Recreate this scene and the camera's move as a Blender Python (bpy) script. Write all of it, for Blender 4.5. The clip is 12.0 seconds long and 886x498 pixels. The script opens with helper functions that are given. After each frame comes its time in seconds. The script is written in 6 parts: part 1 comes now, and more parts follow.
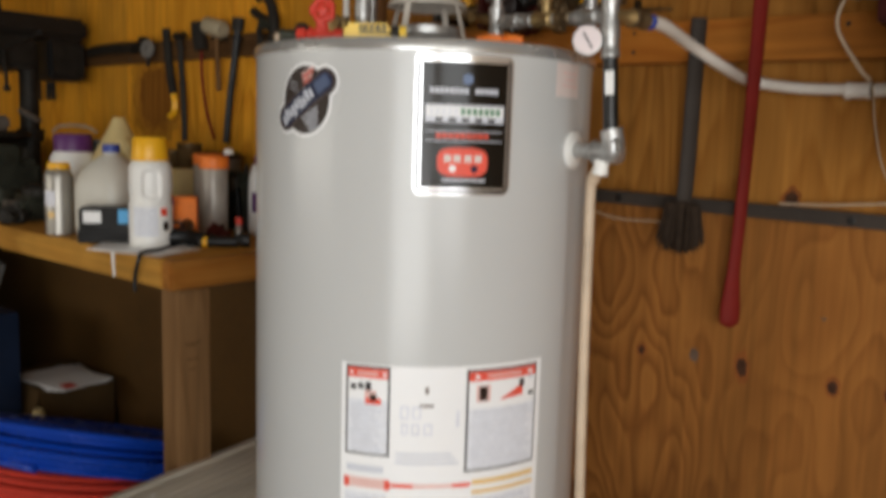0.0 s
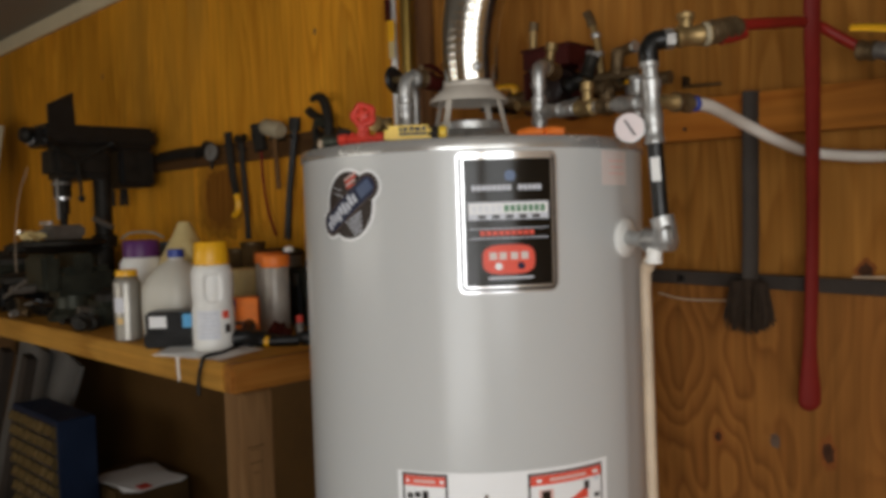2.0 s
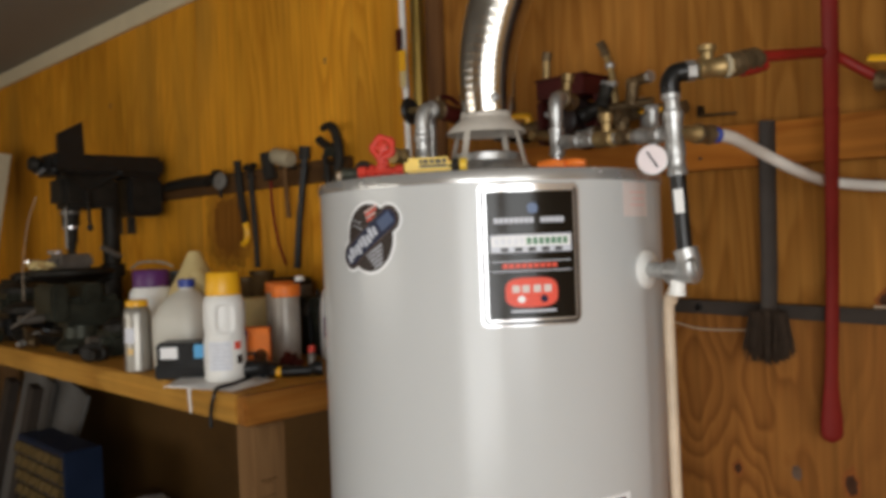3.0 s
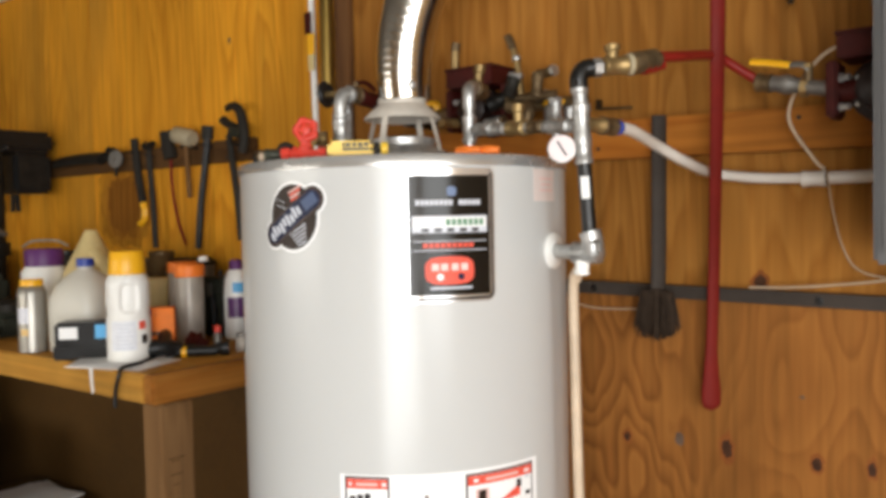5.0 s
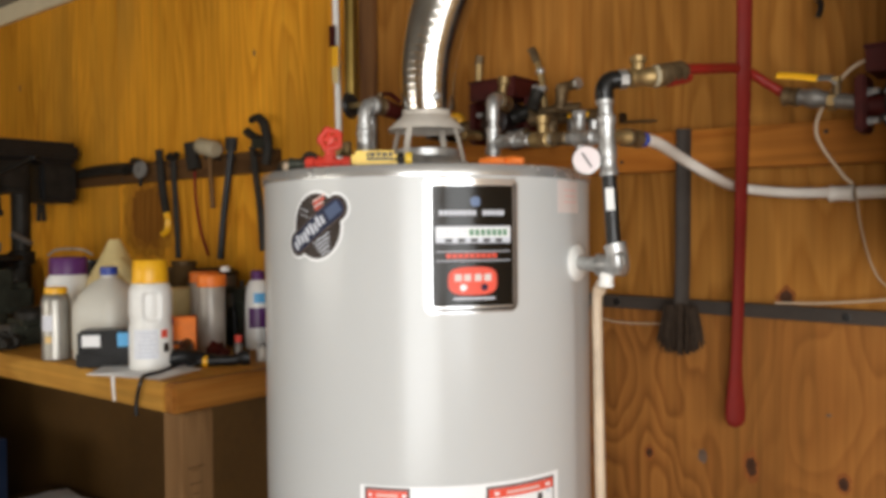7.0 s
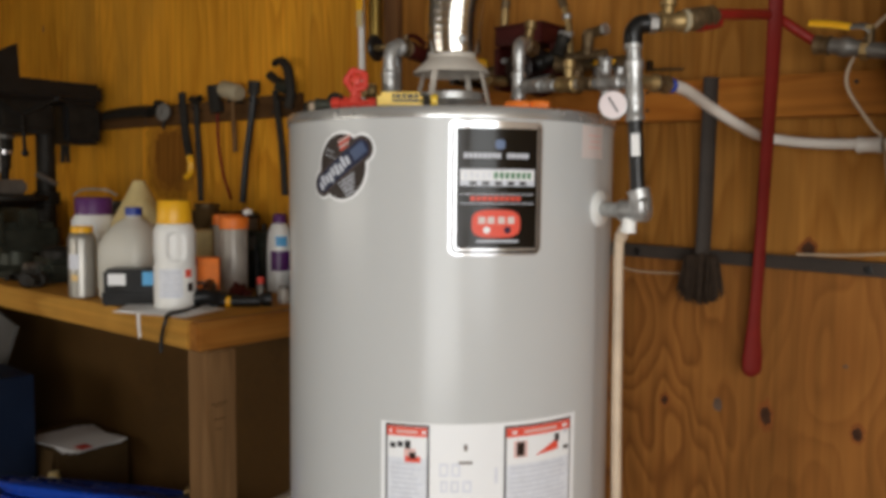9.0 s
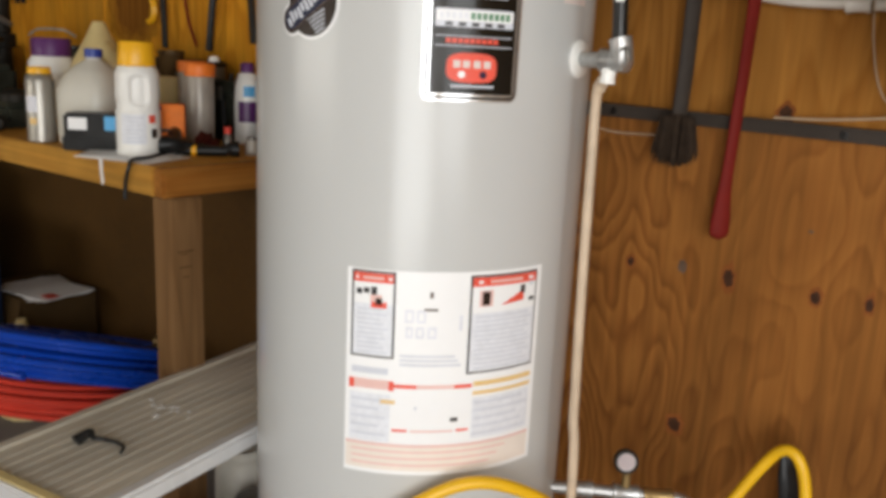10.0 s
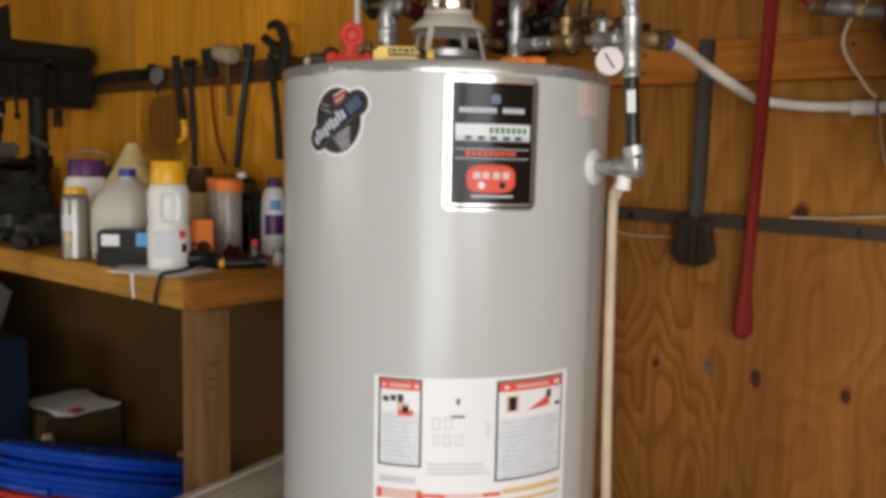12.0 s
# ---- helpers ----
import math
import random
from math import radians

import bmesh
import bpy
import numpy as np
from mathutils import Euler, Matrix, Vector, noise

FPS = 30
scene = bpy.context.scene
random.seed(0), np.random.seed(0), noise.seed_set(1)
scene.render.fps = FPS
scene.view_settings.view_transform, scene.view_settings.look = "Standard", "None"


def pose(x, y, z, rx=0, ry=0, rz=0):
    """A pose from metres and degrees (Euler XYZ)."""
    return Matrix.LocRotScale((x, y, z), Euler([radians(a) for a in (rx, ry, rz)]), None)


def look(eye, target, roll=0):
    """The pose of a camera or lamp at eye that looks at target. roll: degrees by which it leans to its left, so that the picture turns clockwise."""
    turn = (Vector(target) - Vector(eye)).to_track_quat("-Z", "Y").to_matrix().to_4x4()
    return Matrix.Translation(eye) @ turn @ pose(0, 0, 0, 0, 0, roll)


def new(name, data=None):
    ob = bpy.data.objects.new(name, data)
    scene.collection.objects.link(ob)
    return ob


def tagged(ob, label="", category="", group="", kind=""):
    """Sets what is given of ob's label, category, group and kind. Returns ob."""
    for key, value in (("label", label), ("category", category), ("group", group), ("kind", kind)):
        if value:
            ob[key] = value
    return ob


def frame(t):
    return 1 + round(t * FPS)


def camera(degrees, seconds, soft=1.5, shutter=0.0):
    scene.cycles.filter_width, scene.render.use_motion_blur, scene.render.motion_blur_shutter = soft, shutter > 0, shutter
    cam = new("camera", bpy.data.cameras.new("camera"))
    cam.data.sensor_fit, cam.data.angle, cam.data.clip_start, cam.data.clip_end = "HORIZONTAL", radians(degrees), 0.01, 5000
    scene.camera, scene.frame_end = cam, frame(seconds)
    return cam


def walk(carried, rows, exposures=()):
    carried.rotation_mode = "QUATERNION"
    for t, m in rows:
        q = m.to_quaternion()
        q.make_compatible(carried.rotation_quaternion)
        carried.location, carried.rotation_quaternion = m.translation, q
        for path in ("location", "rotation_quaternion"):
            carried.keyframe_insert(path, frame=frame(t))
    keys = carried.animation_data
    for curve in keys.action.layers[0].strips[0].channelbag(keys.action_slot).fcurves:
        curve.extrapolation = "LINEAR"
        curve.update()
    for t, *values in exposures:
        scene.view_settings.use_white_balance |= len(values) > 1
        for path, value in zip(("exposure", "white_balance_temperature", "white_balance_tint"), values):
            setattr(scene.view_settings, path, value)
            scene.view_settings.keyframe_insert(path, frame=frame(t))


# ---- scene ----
cam = camera(56.35, 12.0, soft=4.0, shutter=0.5)
# t, x, y, z and the three turns of pose()
PATH = [
    (0, 0.9488, -1.0737, 1.2779, 82.388, -1.73, 40.137),
    (0.5, 0.9507, -1.0802, 1.3066, 86.784, -0.441, 39.92),
    (1, 0.9555, -1.0818, 1.3032, 87.151, 0.052, 39.624),
    (1.5, 0.9599, -1.077, 1.3003, 87.375, 0.45, 41.318),
    (2, 0.9549, -1.0291, 1.3125, 87.449, 1.813, 44.883),
    (2.5, 0.955, -1.0121, 1.3024, 88.113, 0.39, 47.647),
    (3, 0.9291, -1.0436, 1.3251, 89.128, 2.058, 44.925),
    (3.5, 0.9169, -1.09, 1.3165, 88.576, 2.401, 39.951),
    (5.5, 0.9388, -1.1213, 1.3205, 87.948, 1.139, 37.022),
    (6, 0.9401, -1.1191, 1.3159, 88.245, 1.052, 36.922),
    (6.5, 0.9339, -1.1202, 1.3148, 89.127, 0.902, 38.131),
    (8.5, 0.918, -1.1326, 1.2992, 88.112, 0.097, 38.891),
    (9, 0.9261, -1.136, 1.2975, 85.73, -0.542, 39.711),
    (9.5, 0.9341, -1.1309, 1.2933, 82.633, -1.015, 39.144),
    (10, 0.9173, -1.1203, 1.2589, 76.94, -2.739, 38.08),
    (10.5, 0.9245, -1.1265, 1.2557, 79.752, -2.737, 38.579),
    (11, 0.924, -1.1301, 1.2616, 80.866, -2.764, 38.388),
    (11.5, 0.9265, -1.1374, 1.2679, 82.74, -1.413, 38.544),
    (12, 0.9289, -1.1402, 1.2655, 84.157, -1.159, 39.333),
]
EXPOSURES = [(0, -0.73), (0.5, -0.45), (1, -0.31), (1.5, -0.36), (2, -1.06), (2.5, -1.49), (3, -0.69), (3.5, -0.04), (5.5, -0.06), (6, 0.03), (6.5, -0.17), (8.5, -0.47), (9, -0.79), (9.5, -0.69), (10, -0.47), (10.5, -0.47), (11.5, -0.59), (12, -0.66)]
walk(cam, [(t, pose(x, y, z, a, b, c)) for t, x, y, z, a, b, c in PATH], EXPOSURES)

# ---- light ----
world = bpy.data.worlds.new("world")
scene.world = world
world.use_nodes = True
wn = world.node_tree.nodes
sky = wn.new("ShaderNodeTexSky")
sky.sky_type = "NISHITA"
sky.sun_disc = False
sky.sun_elevation = radians(38)
sky.sun_rotation = radians(200)
wn["Background"].inputs[1].default_value = 0.12
world.node_tree.links.new(sky.outputs[0], wn["Background"].inputs[0])

sun = new("sun", bpy.data.lights.new("sun", "SUN"))
sun.data.energy, sun.data.angle, sun.data.color = 2.5, radians(0.5), (1, 0.95, 0.88)
sun.matrix_world = look((0, 0, 20), (8, 14, 4))

# daylight that comes in by the open garage door in the east wall, and fill from an added opening behind the camera
EAST_X, SOUTH_Y = 3.4, -3.0
DOOR_Y0, DOOR_Y1, DOOR_H = -2.85, -1.42, 2.15
GATE_X0, GATE_X1 = 1.35, 3.25
FILL_X0, FILL_X1, FILL_Z0, FILL_Z1 = -3.5, -0.9, 0.95, 1.75


def daylight(name, eye, target, w, h, energy, color):
    ob = new(name, bpy.data.lights.new(name, "AREA"))
    ob.data.shape, ob.data.size, ob.data.size_y, ob.data.energy, ob.data.color = "RECTANGLE", w, h, energy, color
    ob.matrix_world = look(eye, target)


my = (DOOR_Y0 + DOOR_Y1) / 2
daylight("door_daylight", (EAST_X + 0.06, my, 1.35), (0, my, 1.35), DOOR_Y1 - DOOR_Y0 - 0.06, 1.5, 56.0, (0.975, 0.98, 0.975))
gx = (GATE_X0 + GATE_X1) / 2
daylight("gate_daylight", (gx, SOUTH_Y - 0.06, 1.07), (gx, 0, 1.07), GATE_X1 - GATE_X0 - 0.06, 2.05, 134.0, (0.975, 0.98, 0.975))
mx = (FILL_X0 + FILL_X1) / 2
# fill lamp in an invented wide opening, brightens the left wall and bench
daylight("left_fill_light", (mx, SOUTH_Y - 0.06, (FILL_Z0 + FILL_Z1) / 2), (mx, 0, (FILL_Z0 + FILL_Z1) / 2), FILL_X1 - FILL_X0 - 0.06, FILL_Z1 - FILL_Z0 - 0.06, 29.0, (1.0, 0.95, 0.87))

# ---- materials ----


def surface(name, color, rough=0.5, metal=0.0, vary=0.15, scale=8.0, bump=0.1, fine=60.0, coat=0.0, stretch=(1, 1, 1), trans=0.0, spec=0.5, uneven=1.0):
    m = bpy.data.materials.new(name)
    m.use_nodes = True
    nt = m.node_tree
    n, l = nt.nodes, nt.links
    b = n["Principled BSDF"]
    tc = n.new("ShaderNodeTexCoord")
    mp = n.new("ShaderNodeMapping")
    mp.inputs["Scale"].default_value = stretch
    l.new(tc.outputs["Object"], mp.inputs["Vector"])
    big = n.new("ShaderNodeTexNoise")
    big.inputs["Scale"].default_value, big.inputs["Detail"].default_value = scale, 4
    small = n.new("ShaderNodeTexNoise")
    small.inputs["Scale"].default_value, small.inputs["Detail"].default_value = fine, 3
    for t in (big, small):
        l.new(mp.outputs[0], t.inputs["Vector"])
    add = n.new("ShaderNodeMath")
    add.operation = "MULTIPLY_ADD"
    add.inputs[1].default_value = 0.35
    l.new(small.outputs[0], add.inputs[0])
    l.new(big.outputs[0], add.inputs[2])
    mr = n.new("ShaderNodeMapRange")
    mr.inputs[1].default_value, mr.inputs[2].default_value = 0.4, 1.0
    mr.inputs[3].default_value, mr.inputs[4].default_value = 1 - vary, 1 + vary
    l.new(add.outputs[0], mr.inputs[0])
    mul = n.new("ShaderNodeVectorMath")
    mul.operation = "SCALE"
    mul.inputs[0].default_value = color
    l.new(mr.outputs[0], mul.inputs["Scale"])
    l.new(mul.outputs[0], b.inputs["Base Color"])
    rr = n.new("ShaderNodeMapRange")
    rr.inputs[1].default_value, rr.inputs[2].default_value = 0.3, 1.0
    rr.inputs[3].default_value, rr.inputs[4].default_value = max(rough - 0.08 * uneven, 0.02), min(rough + 0.1 * uneven, 1)
    l.new(add.outputs[0], rr.inputs[0])
    l.new(rr.outputs[0], b.inputs["Roughness"])
    b.inputs["Metallic"].default_value = metal
    b.inputs["Coat Weight"].default_value = coat
    b.inputs["Coat Roughness"].default_value = 0.12
    b.inputs["Transmission Weight"].default_value = trans
    b.inputs["Specular IOR Level"].default_value = spec
    if bump:
        bp = n.new("ShaderNodeBump")
        bp.inputs["Strength"].default_value, bp.inputs["Distance"].default_value = bump, 0.003
        l.new(add.outputs[0], bp.inputs["Height"])
        l.new(bp.outputs[0], b.inputs["Normal"])
    return m


def timber(name, light, dark, along="Z", flame=1.0, rings=13.0, rough=0.75, tint=None, pull=0.16):
    """Plain-sawn wood or plywood: contour lines of a stretched noise make the flame grain, a finer one the fibres."""
    m = bpy.data.materials.new(name)
    m.use_nodes = True
    nt = m.node_tree
    n, l = nt.nodes, nt.links
    b = n["Principled BSDF"]
    tc = n.new("ShaderNodeTexCoord")
    rnd = n.new("ShaderNodeObjectInfo")
    off = n.new("ShaderNodeVectorMath")
    off.operation = "SCALE"
    off.inputs[0].default_value = (7.3, 3.1, 5.7)
    l.new(rnd.outputs["Random"], off.inputs["Scale"])
    sh = n.new("ShaderNodeVectorMath")
    l.new(tc.outputs["Object"], sh.inputs[0])
    l.new(off.outputs[0], sh.inputs[1])

    def noise_on(sc, detail, stretch):
        mp = n.new("ShaderNodeMapping")
        mp.inputs["Scale"].default_value = stretch
        l.new(sh.outputs[0], mp.inputs["Vector"])
        t = n.new("ShaderNodeTexNoise")
        t.inputs["Scale"].default_value, t.inputs["Detail"].default_value = sc, detail
        l.new(mp.outputs[0], t.inputs["Vector"])
        return t.outputs[0]

    s = {"X": (pull, 1, 1), "Y": (1, pull, 1), "Z": (1, 1, pull)}[along]
    f = {"X": (0.03, 1, 1), "Y": (1, 0.03, 1), "Z": (1, 1, 0.03)}[along]

    def mixed(factor, a, b):
        x = n.new("ShaderNodeMix")
        x.data_type = "RGBA"
        for k, v in ((0, factor), (6, a), (7, b)):
            if isinstance(v, tuple):
                x.inputs[k].default_value = (*v, 1)
            else:
                l.new(v, x.inputs[k])
        return x.outputs[2]

    def ranged(value, a, b, c, d):
        x = n.new("ShaderNodeMapRange")
        for k, v in enumerate((a, b, c, d)):
            x.inputs[k + 1].default_value = v
        l.new(value, x.inputs[0])
        return x.outputs[0]

    wob = n.new("ShaderNodeMath")
    wob.operation = "MULTIPLY_ADD"
    wob.inputs[1].default_value = 0.055
    l.new(noise_on(26, 2, s), wob.inputs[0])
    l.new(noise_on(3.2 * flame, 1.6, s), wob.inputs[2])
    rg = n.new("ShaderNodeMath")
    rg.operation = "MULTIPLY"
    rg.inputs[1].default_value = rings
    l.new(wob.outputs[0], rg.inputs[0])
    fr = n.new("ShaderNodeMath")
    fr.operation = "FRACT"
    l.new(rg.outputs[0], fr.inputs[0])
    fib = noise_on(90, 3, f)
    blot = noise_on(2.6, 6, (1, 1, 0.4))
    ramp = n.new("ShaderNodeValToRGB")
    e = ramp.color_ramp.elements
    mid = tuple(0.6 * p + 0.4 * q for p, q in zip(light, dark))
    e[0].position, e[0].color = 0.0, (*light, 1)
    e[1].position, e[1].color = 0.80, (*dark, 1)
    k = ramp.color_ramp.elements.new(0.45)
    k.color = (*mid, 1)
    k = ramp.color_ramp.elements.new(1.0)
    k.color = (*light, 1)
    l.new(fr.outputs[0], ramp.inputs[0])
    grain = mixed(ranged(noise_on(2.1, 3, (1, 1, 0.6)), 0.34, 0.60, 0.35, 1.0), mid, ramp.outputs[0])
    if tint:
        grain = mixed(ranged(noise_on(2.7, 4, (1, 1, 0.14)), 0.52, 0.74, 0.0, 0.75), grain, tint)
    tot = n.new("ShaderNodeMath")
    tot.operation = "MULTIPLY_ADD"
    tot.inputs[1].default_value = 0.55
    l.new(fib, tot.inputs[0])
    l.new(blot, tot.inputs[2])
    mr = n.new("ShaderNodeMapRange")
    mr.inputs[1].default_value, mr.inputs[2].default_value = 0.45, 1.1
    mr.inputs[3].default_value, mr.inputs[4].default_value = 0.52, 1.40
    l.new(tot.outputs[0], mr.inputs[0])
    mul = n.new("ShaderNodeVectorMath")
    mul.operation = "SCALE"
    l.new(grain, mul.inputs[0])
    l.new(mr.outputs[0], mul.inputs["Scale"])
    l.new(mul.outputs[0], b.inputs["Base Color"])
    b.inputs["Roughness"].default_value = rough
    b.inputs["Specular IOR Level"].default_value = 0.12
    bp = n.new("ShaderNodeBump")
    bp.inputs["Strength"].default_value, bp.inputs["Distance"].default_value = 0.25, 0.002
    l.new(fib, bp.inputs["Height"])
    l.new(bp.outputs[0], b.inputs["Normal"])
    return m


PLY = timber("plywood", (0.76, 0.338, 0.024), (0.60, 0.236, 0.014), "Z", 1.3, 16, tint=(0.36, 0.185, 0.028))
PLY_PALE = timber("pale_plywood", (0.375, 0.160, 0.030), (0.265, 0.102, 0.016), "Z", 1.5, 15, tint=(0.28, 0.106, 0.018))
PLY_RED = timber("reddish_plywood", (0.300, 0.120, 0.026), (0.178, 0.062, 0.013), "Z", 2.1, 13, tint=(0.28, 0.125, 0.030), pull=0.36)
BOARD = timber("pine_board", (0.38, 0.135, 0.020), (0.28, 0.088, 0.011), "X", 2.0, 8)
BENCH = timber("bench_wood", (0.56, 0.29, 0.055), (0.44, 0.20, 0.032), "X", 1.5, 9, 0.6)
# bench wood darkened for the heater's shade on the end board
BENCH_END_SHADE = timber("shaded_bench_end_wood", (0.36, 0.15, 0.03), (0.27, 0.10, 0.018), "Y", 1.5, 9, 0.5)
POST = timber("post_wood", (0.20, 0.108, 0.045), (0.145, 0.074, 0.028), "Z", 2.5, 7)
DARKWOOD = timber("dark_rail_wood", (0.12, 0.058, 0.02), (0.07, 0.032, 0.011), "X", 2.0, 8)
BATTEN = timber("brown_batten_wood", (0.17, 0.08, 0.03), (0.10, 0.045, 0.02), "Z", 2.0, 8)
BENCH_SHADE = surface("bench_shade_brown", (0.10, 0.050, 0.014), 0.6, vary=0.3, scale=2.5, spec=0.15)
KNOTGREY = surface("grey_knot_wood", (0.13, 0.085, 0.06), 0.6, vary=0.3, scale=60, spec=0.15)
KNOT = surface("knot_wood", (0.06, 0.025, 0.012), 0.6, vary=0.4, scale=60, spec=0.15)
CONCRETE = surface("concrete", (0.22, 0.20, 0.18), 0.85, vary=0.25, scale=3, bump=0.3, fine=80)
# white ceiling paint, its colour darkened to grey-brown for the shade up there
PLASTER = surface("shaded_ceiling_paint", (0.26, 0.24, 0.20), 0.8, vary=0.06, scale=2)
TRIMW = surface("white_trim_paint", (0.70, 0.60, 0.40), 0.6, vary=0.08)
SIDEWALL = timber("side_plywood", (0.62, 0.40, 0.15), (0.50, 0.30, 0.10))
GRAVEL = surface("driveway", (0.35, 0.33, 0.30), 0.9, vary=0.3, scale=2, bump=0.4)
ENAMEL = surface("tank_enamel", (0.55, 0.555, 0.545), 0.23, vary=0.02, scale=2, bump=0.0, fine=9, spec=0.45, uneven=0.15)
GALV = surface("galvanised_steel", (0.50, 0.50, 0.49), 0.38, 0.8, vary=0.35, scale=60, bump=0.08, fine=150)
BAND = surface("bright_steel_band", (0.66, 0.66, 0.645), 0.22, 0.72, vary=0.06, scale=12, bump=0.02)
CHROME = surface("chrome_plastic", (0.74, 0.74, 0.75), 0.16, 0.72, vary=0.04, bump=0.0)
DUCT = surface("duct_aluminium", (0.66, 0.64, 0.60), 0.17, 1.0, vary=0.12, scale=20, bump=0.0)
HOODM = surface("hood_steel", (0.62, 0.57, 0.50), 0.5, 0.15, vary=0.15, scale=20)
BRASS = surface("brass", (0.36, 0.25, 0.11), 0.42, 0.8, vary=0.25, scale=30)
BRONZE = surface("aged_brass", (0.15, 0.10, 0.05), 0.5, 0.7, vary=0.35, scale=40)
GOLD = surface("lacquered_brass_tube", (0.34, 0.23, 0.06), 0.35, 0.9, vary=0.3, scale=6, stretch=(1, 1, 0.2))
BLACKP = surface("black_plastic", (0.012, 0.012, 0.012), 0.35, vary=0.3, scale=30, spec=0.3)
BLACKIRON = surface("black_iron", (0.008, 0.0075, 0.007), 0.30, 0.0, vary=0.4, scale=30, bump=0.2, spec=0.4)
DARKSTEEL = surface("dark_tool_steel", (0.026, 0.023, 0.019), 0.5, 0.3, vary=0.4, scale=25, bump=0.2, spec=0.15)
GREENIRON = surface("green_machine_paint", (0.045, 0.047, 0.035), 0.38, 0.35, vary=0.4, scale=20, bump=0.2, spec=0.15)
GREYSTEEL = surface("grey_tool_steel", (0.20, 0.185, 0.165), 0.45, 0.6, vary=0.3, scale=25, spec=0.4)
PUMPRED = surface("maroon_pump_paint", (0.055, 0.008, 0.006), 0.5, vary=0.3, scale=30, bump=0.1, spec=0.15)
PUMPDARK = surface("blackened_motor_paint", (0.016, 0.008, 0.007), 0.42, vary=0.4, scale=30, bump=0.1, spec=0.3)
REDHOSE = surface("red_pex", (0.22, 0.016, 0.010), 0.35, vary=0.15, scale=15, spec=0.15)
REDWALL = surface("red_rubber_strap", (0.155, 0.012, 0.008), 0.6, vary=0.2, scale=12, spec=0.15)
REDKNOB = surface("red_handle_paint", (0.62, 0.05, 0.03), 0.4, vary=0.15, spec=0.35)
ORANGE = surface("orange_plastic", (0.88, 0.21, 0.025), 0.4, vary=0.12)
ORANGELABEL = surface("orange_paper_label", (0.85, 0.20, 0.012), 0.65, vary=0.2, scale=40)
YELLOW = surface("yellow_plastic", (0.92, 0.47, 0.015), 0.35, vary=0.08)
TOOLYEL = surface("bright_yellow_tool_plastic", (0.90, 0.60, 0.05), 0.35, vary=0.08)
YELLOWH = surface("yellow_hose_rubber", (0.84, 0.48, 0.010), 0.4, vary=0.1)
HDPE = surface("milky_plastic", (0.76, 0.73, 0.64), 0.45, vary=0.05, scale=5, trans=0.15)
WHITEP = surface("white_plastic", (0.88, 0.87, 0.83), 0.35, vary=0.04)
PVC = surface("pvc_pipe", (0.58, 0.45, 0.32), 0.45, vary=0.22, scale=14)
WHITEHOSE = surface("white_pex", (0.66, 0.60, 0.53), 0.4, vary=0.08, scale=12)
PURPLE = surface("purple_plastic", (0.10, 0.02, 0.13), 0.4, vary=0.15)
BLUECAP = surface("blue_plastic", (0.02, 0.05, 0.30), 0.4, vary=0.1)
RUBBER = surface("pale_rubber", (0.38, 0.32, 0.21), 0.7, vary=0.15, scale=30)
STEELBLUE = surface("steel_blue_print", (0.13, 0.19, 0.33), 0.4, vary=0.1, bump=0.0)
DEEPBLUE = surface("deep_blue_print", (0.055, 0.085, 0.17), 0.4, vary=0.15, bump=0.0)
SKYB = surface("light_blue_label", (0.10, 0.40, 0.72), 0.5, vary=0.06)
BLUEPEX = surface("blue_pex", (0.006, 0.065, 0.50), 0.26, vary=0.15, scale=6)
REDPEX = surface("red_pex_coil", (0.70, 0.06, 0.035), 0.32, vary=0.15, scale=6)
SILVERCAN = surface("silver_bottle", (0.40, 0.38, 0.34), 0.36, 0.6, vary=0.12, scale=14)
CLEARCAN = surface("clear_grey_plastic", (0.40, 0.36, 0.31), 0.35, 0.1, vary=0.2, scale=20)
CREAM = surface("cream_rag_plastic", (0.66, 0.52, 0.24), 0.55, vary=0.15)
PAPER = surface("white_paper", (0.82, 0.81, 0.79), 0.7, vary=0.03, bump=0.02)
LABELW = surface("white_label", (0.90, 0.90, 0.90), 0.4, vary=0.02, bump=0.0)
LABELG = surface("grey_print", (0.64, 0.66, 0.72), 0.5, vary=0.06, scale=60, bump=0.0)
LABELTEXT = surface("fine_grey_text", (0.77, 0.785, 0.83), 0.5, vary=0.08, scale=120, bump=0.0)
LABELG2 = surface("faint_blue_print", (0.76, 0.77, 0.83), 0.5, vary=0.06, scale=60, bump=0.0)
LABELRED = surface("red_print", (0.80, 0.09, 0.05), 0.45, vary=0.06, bump=0.0)
LABELPINK = surface("pink_print", (0.80, 0.52, 0.47), 0.5, vary=0.06, bump=0.0)
LABELPALE = surface("pale_pink_paper", (0.72, 0.62, 0.58), 0.5, vary=0.04, bump=0.0)
LABELPEACH = surface("peach_print", (0.84, 0.75, 0.67), 0.5, vary=0.06, bump=0.0)
LABELYEL = surface("amber_print", (0.80, 0.55, 0.22), 0.5, vary=0.06, bump=0.0)
LABELBLACK = surface("black_print", (0.015, 0.014, 0.014), 0.3, vary=0.1, bump=0.0)
GLOSSBLACK = surface("gloss_black_panel", (0.008, 0.007, 0.006), 0.16, vary=0.1, bump=0.0, spec=0.3)
LABELGREEN = surface("green_print", (0.10, 0.26, 0.14), 0.4, vary=0.1, bump=0.0)
LABELBLUE = surface("blue_print", (0.014, 0.020, 0.050), 0.35, vary=0.15, bump=0.0, spec=0.15)
LABELBROWN = surface("brown_print", (0.028, 0.017, 0.012), 0.3, vary=0.2, bump=0.0, spec=0.15)
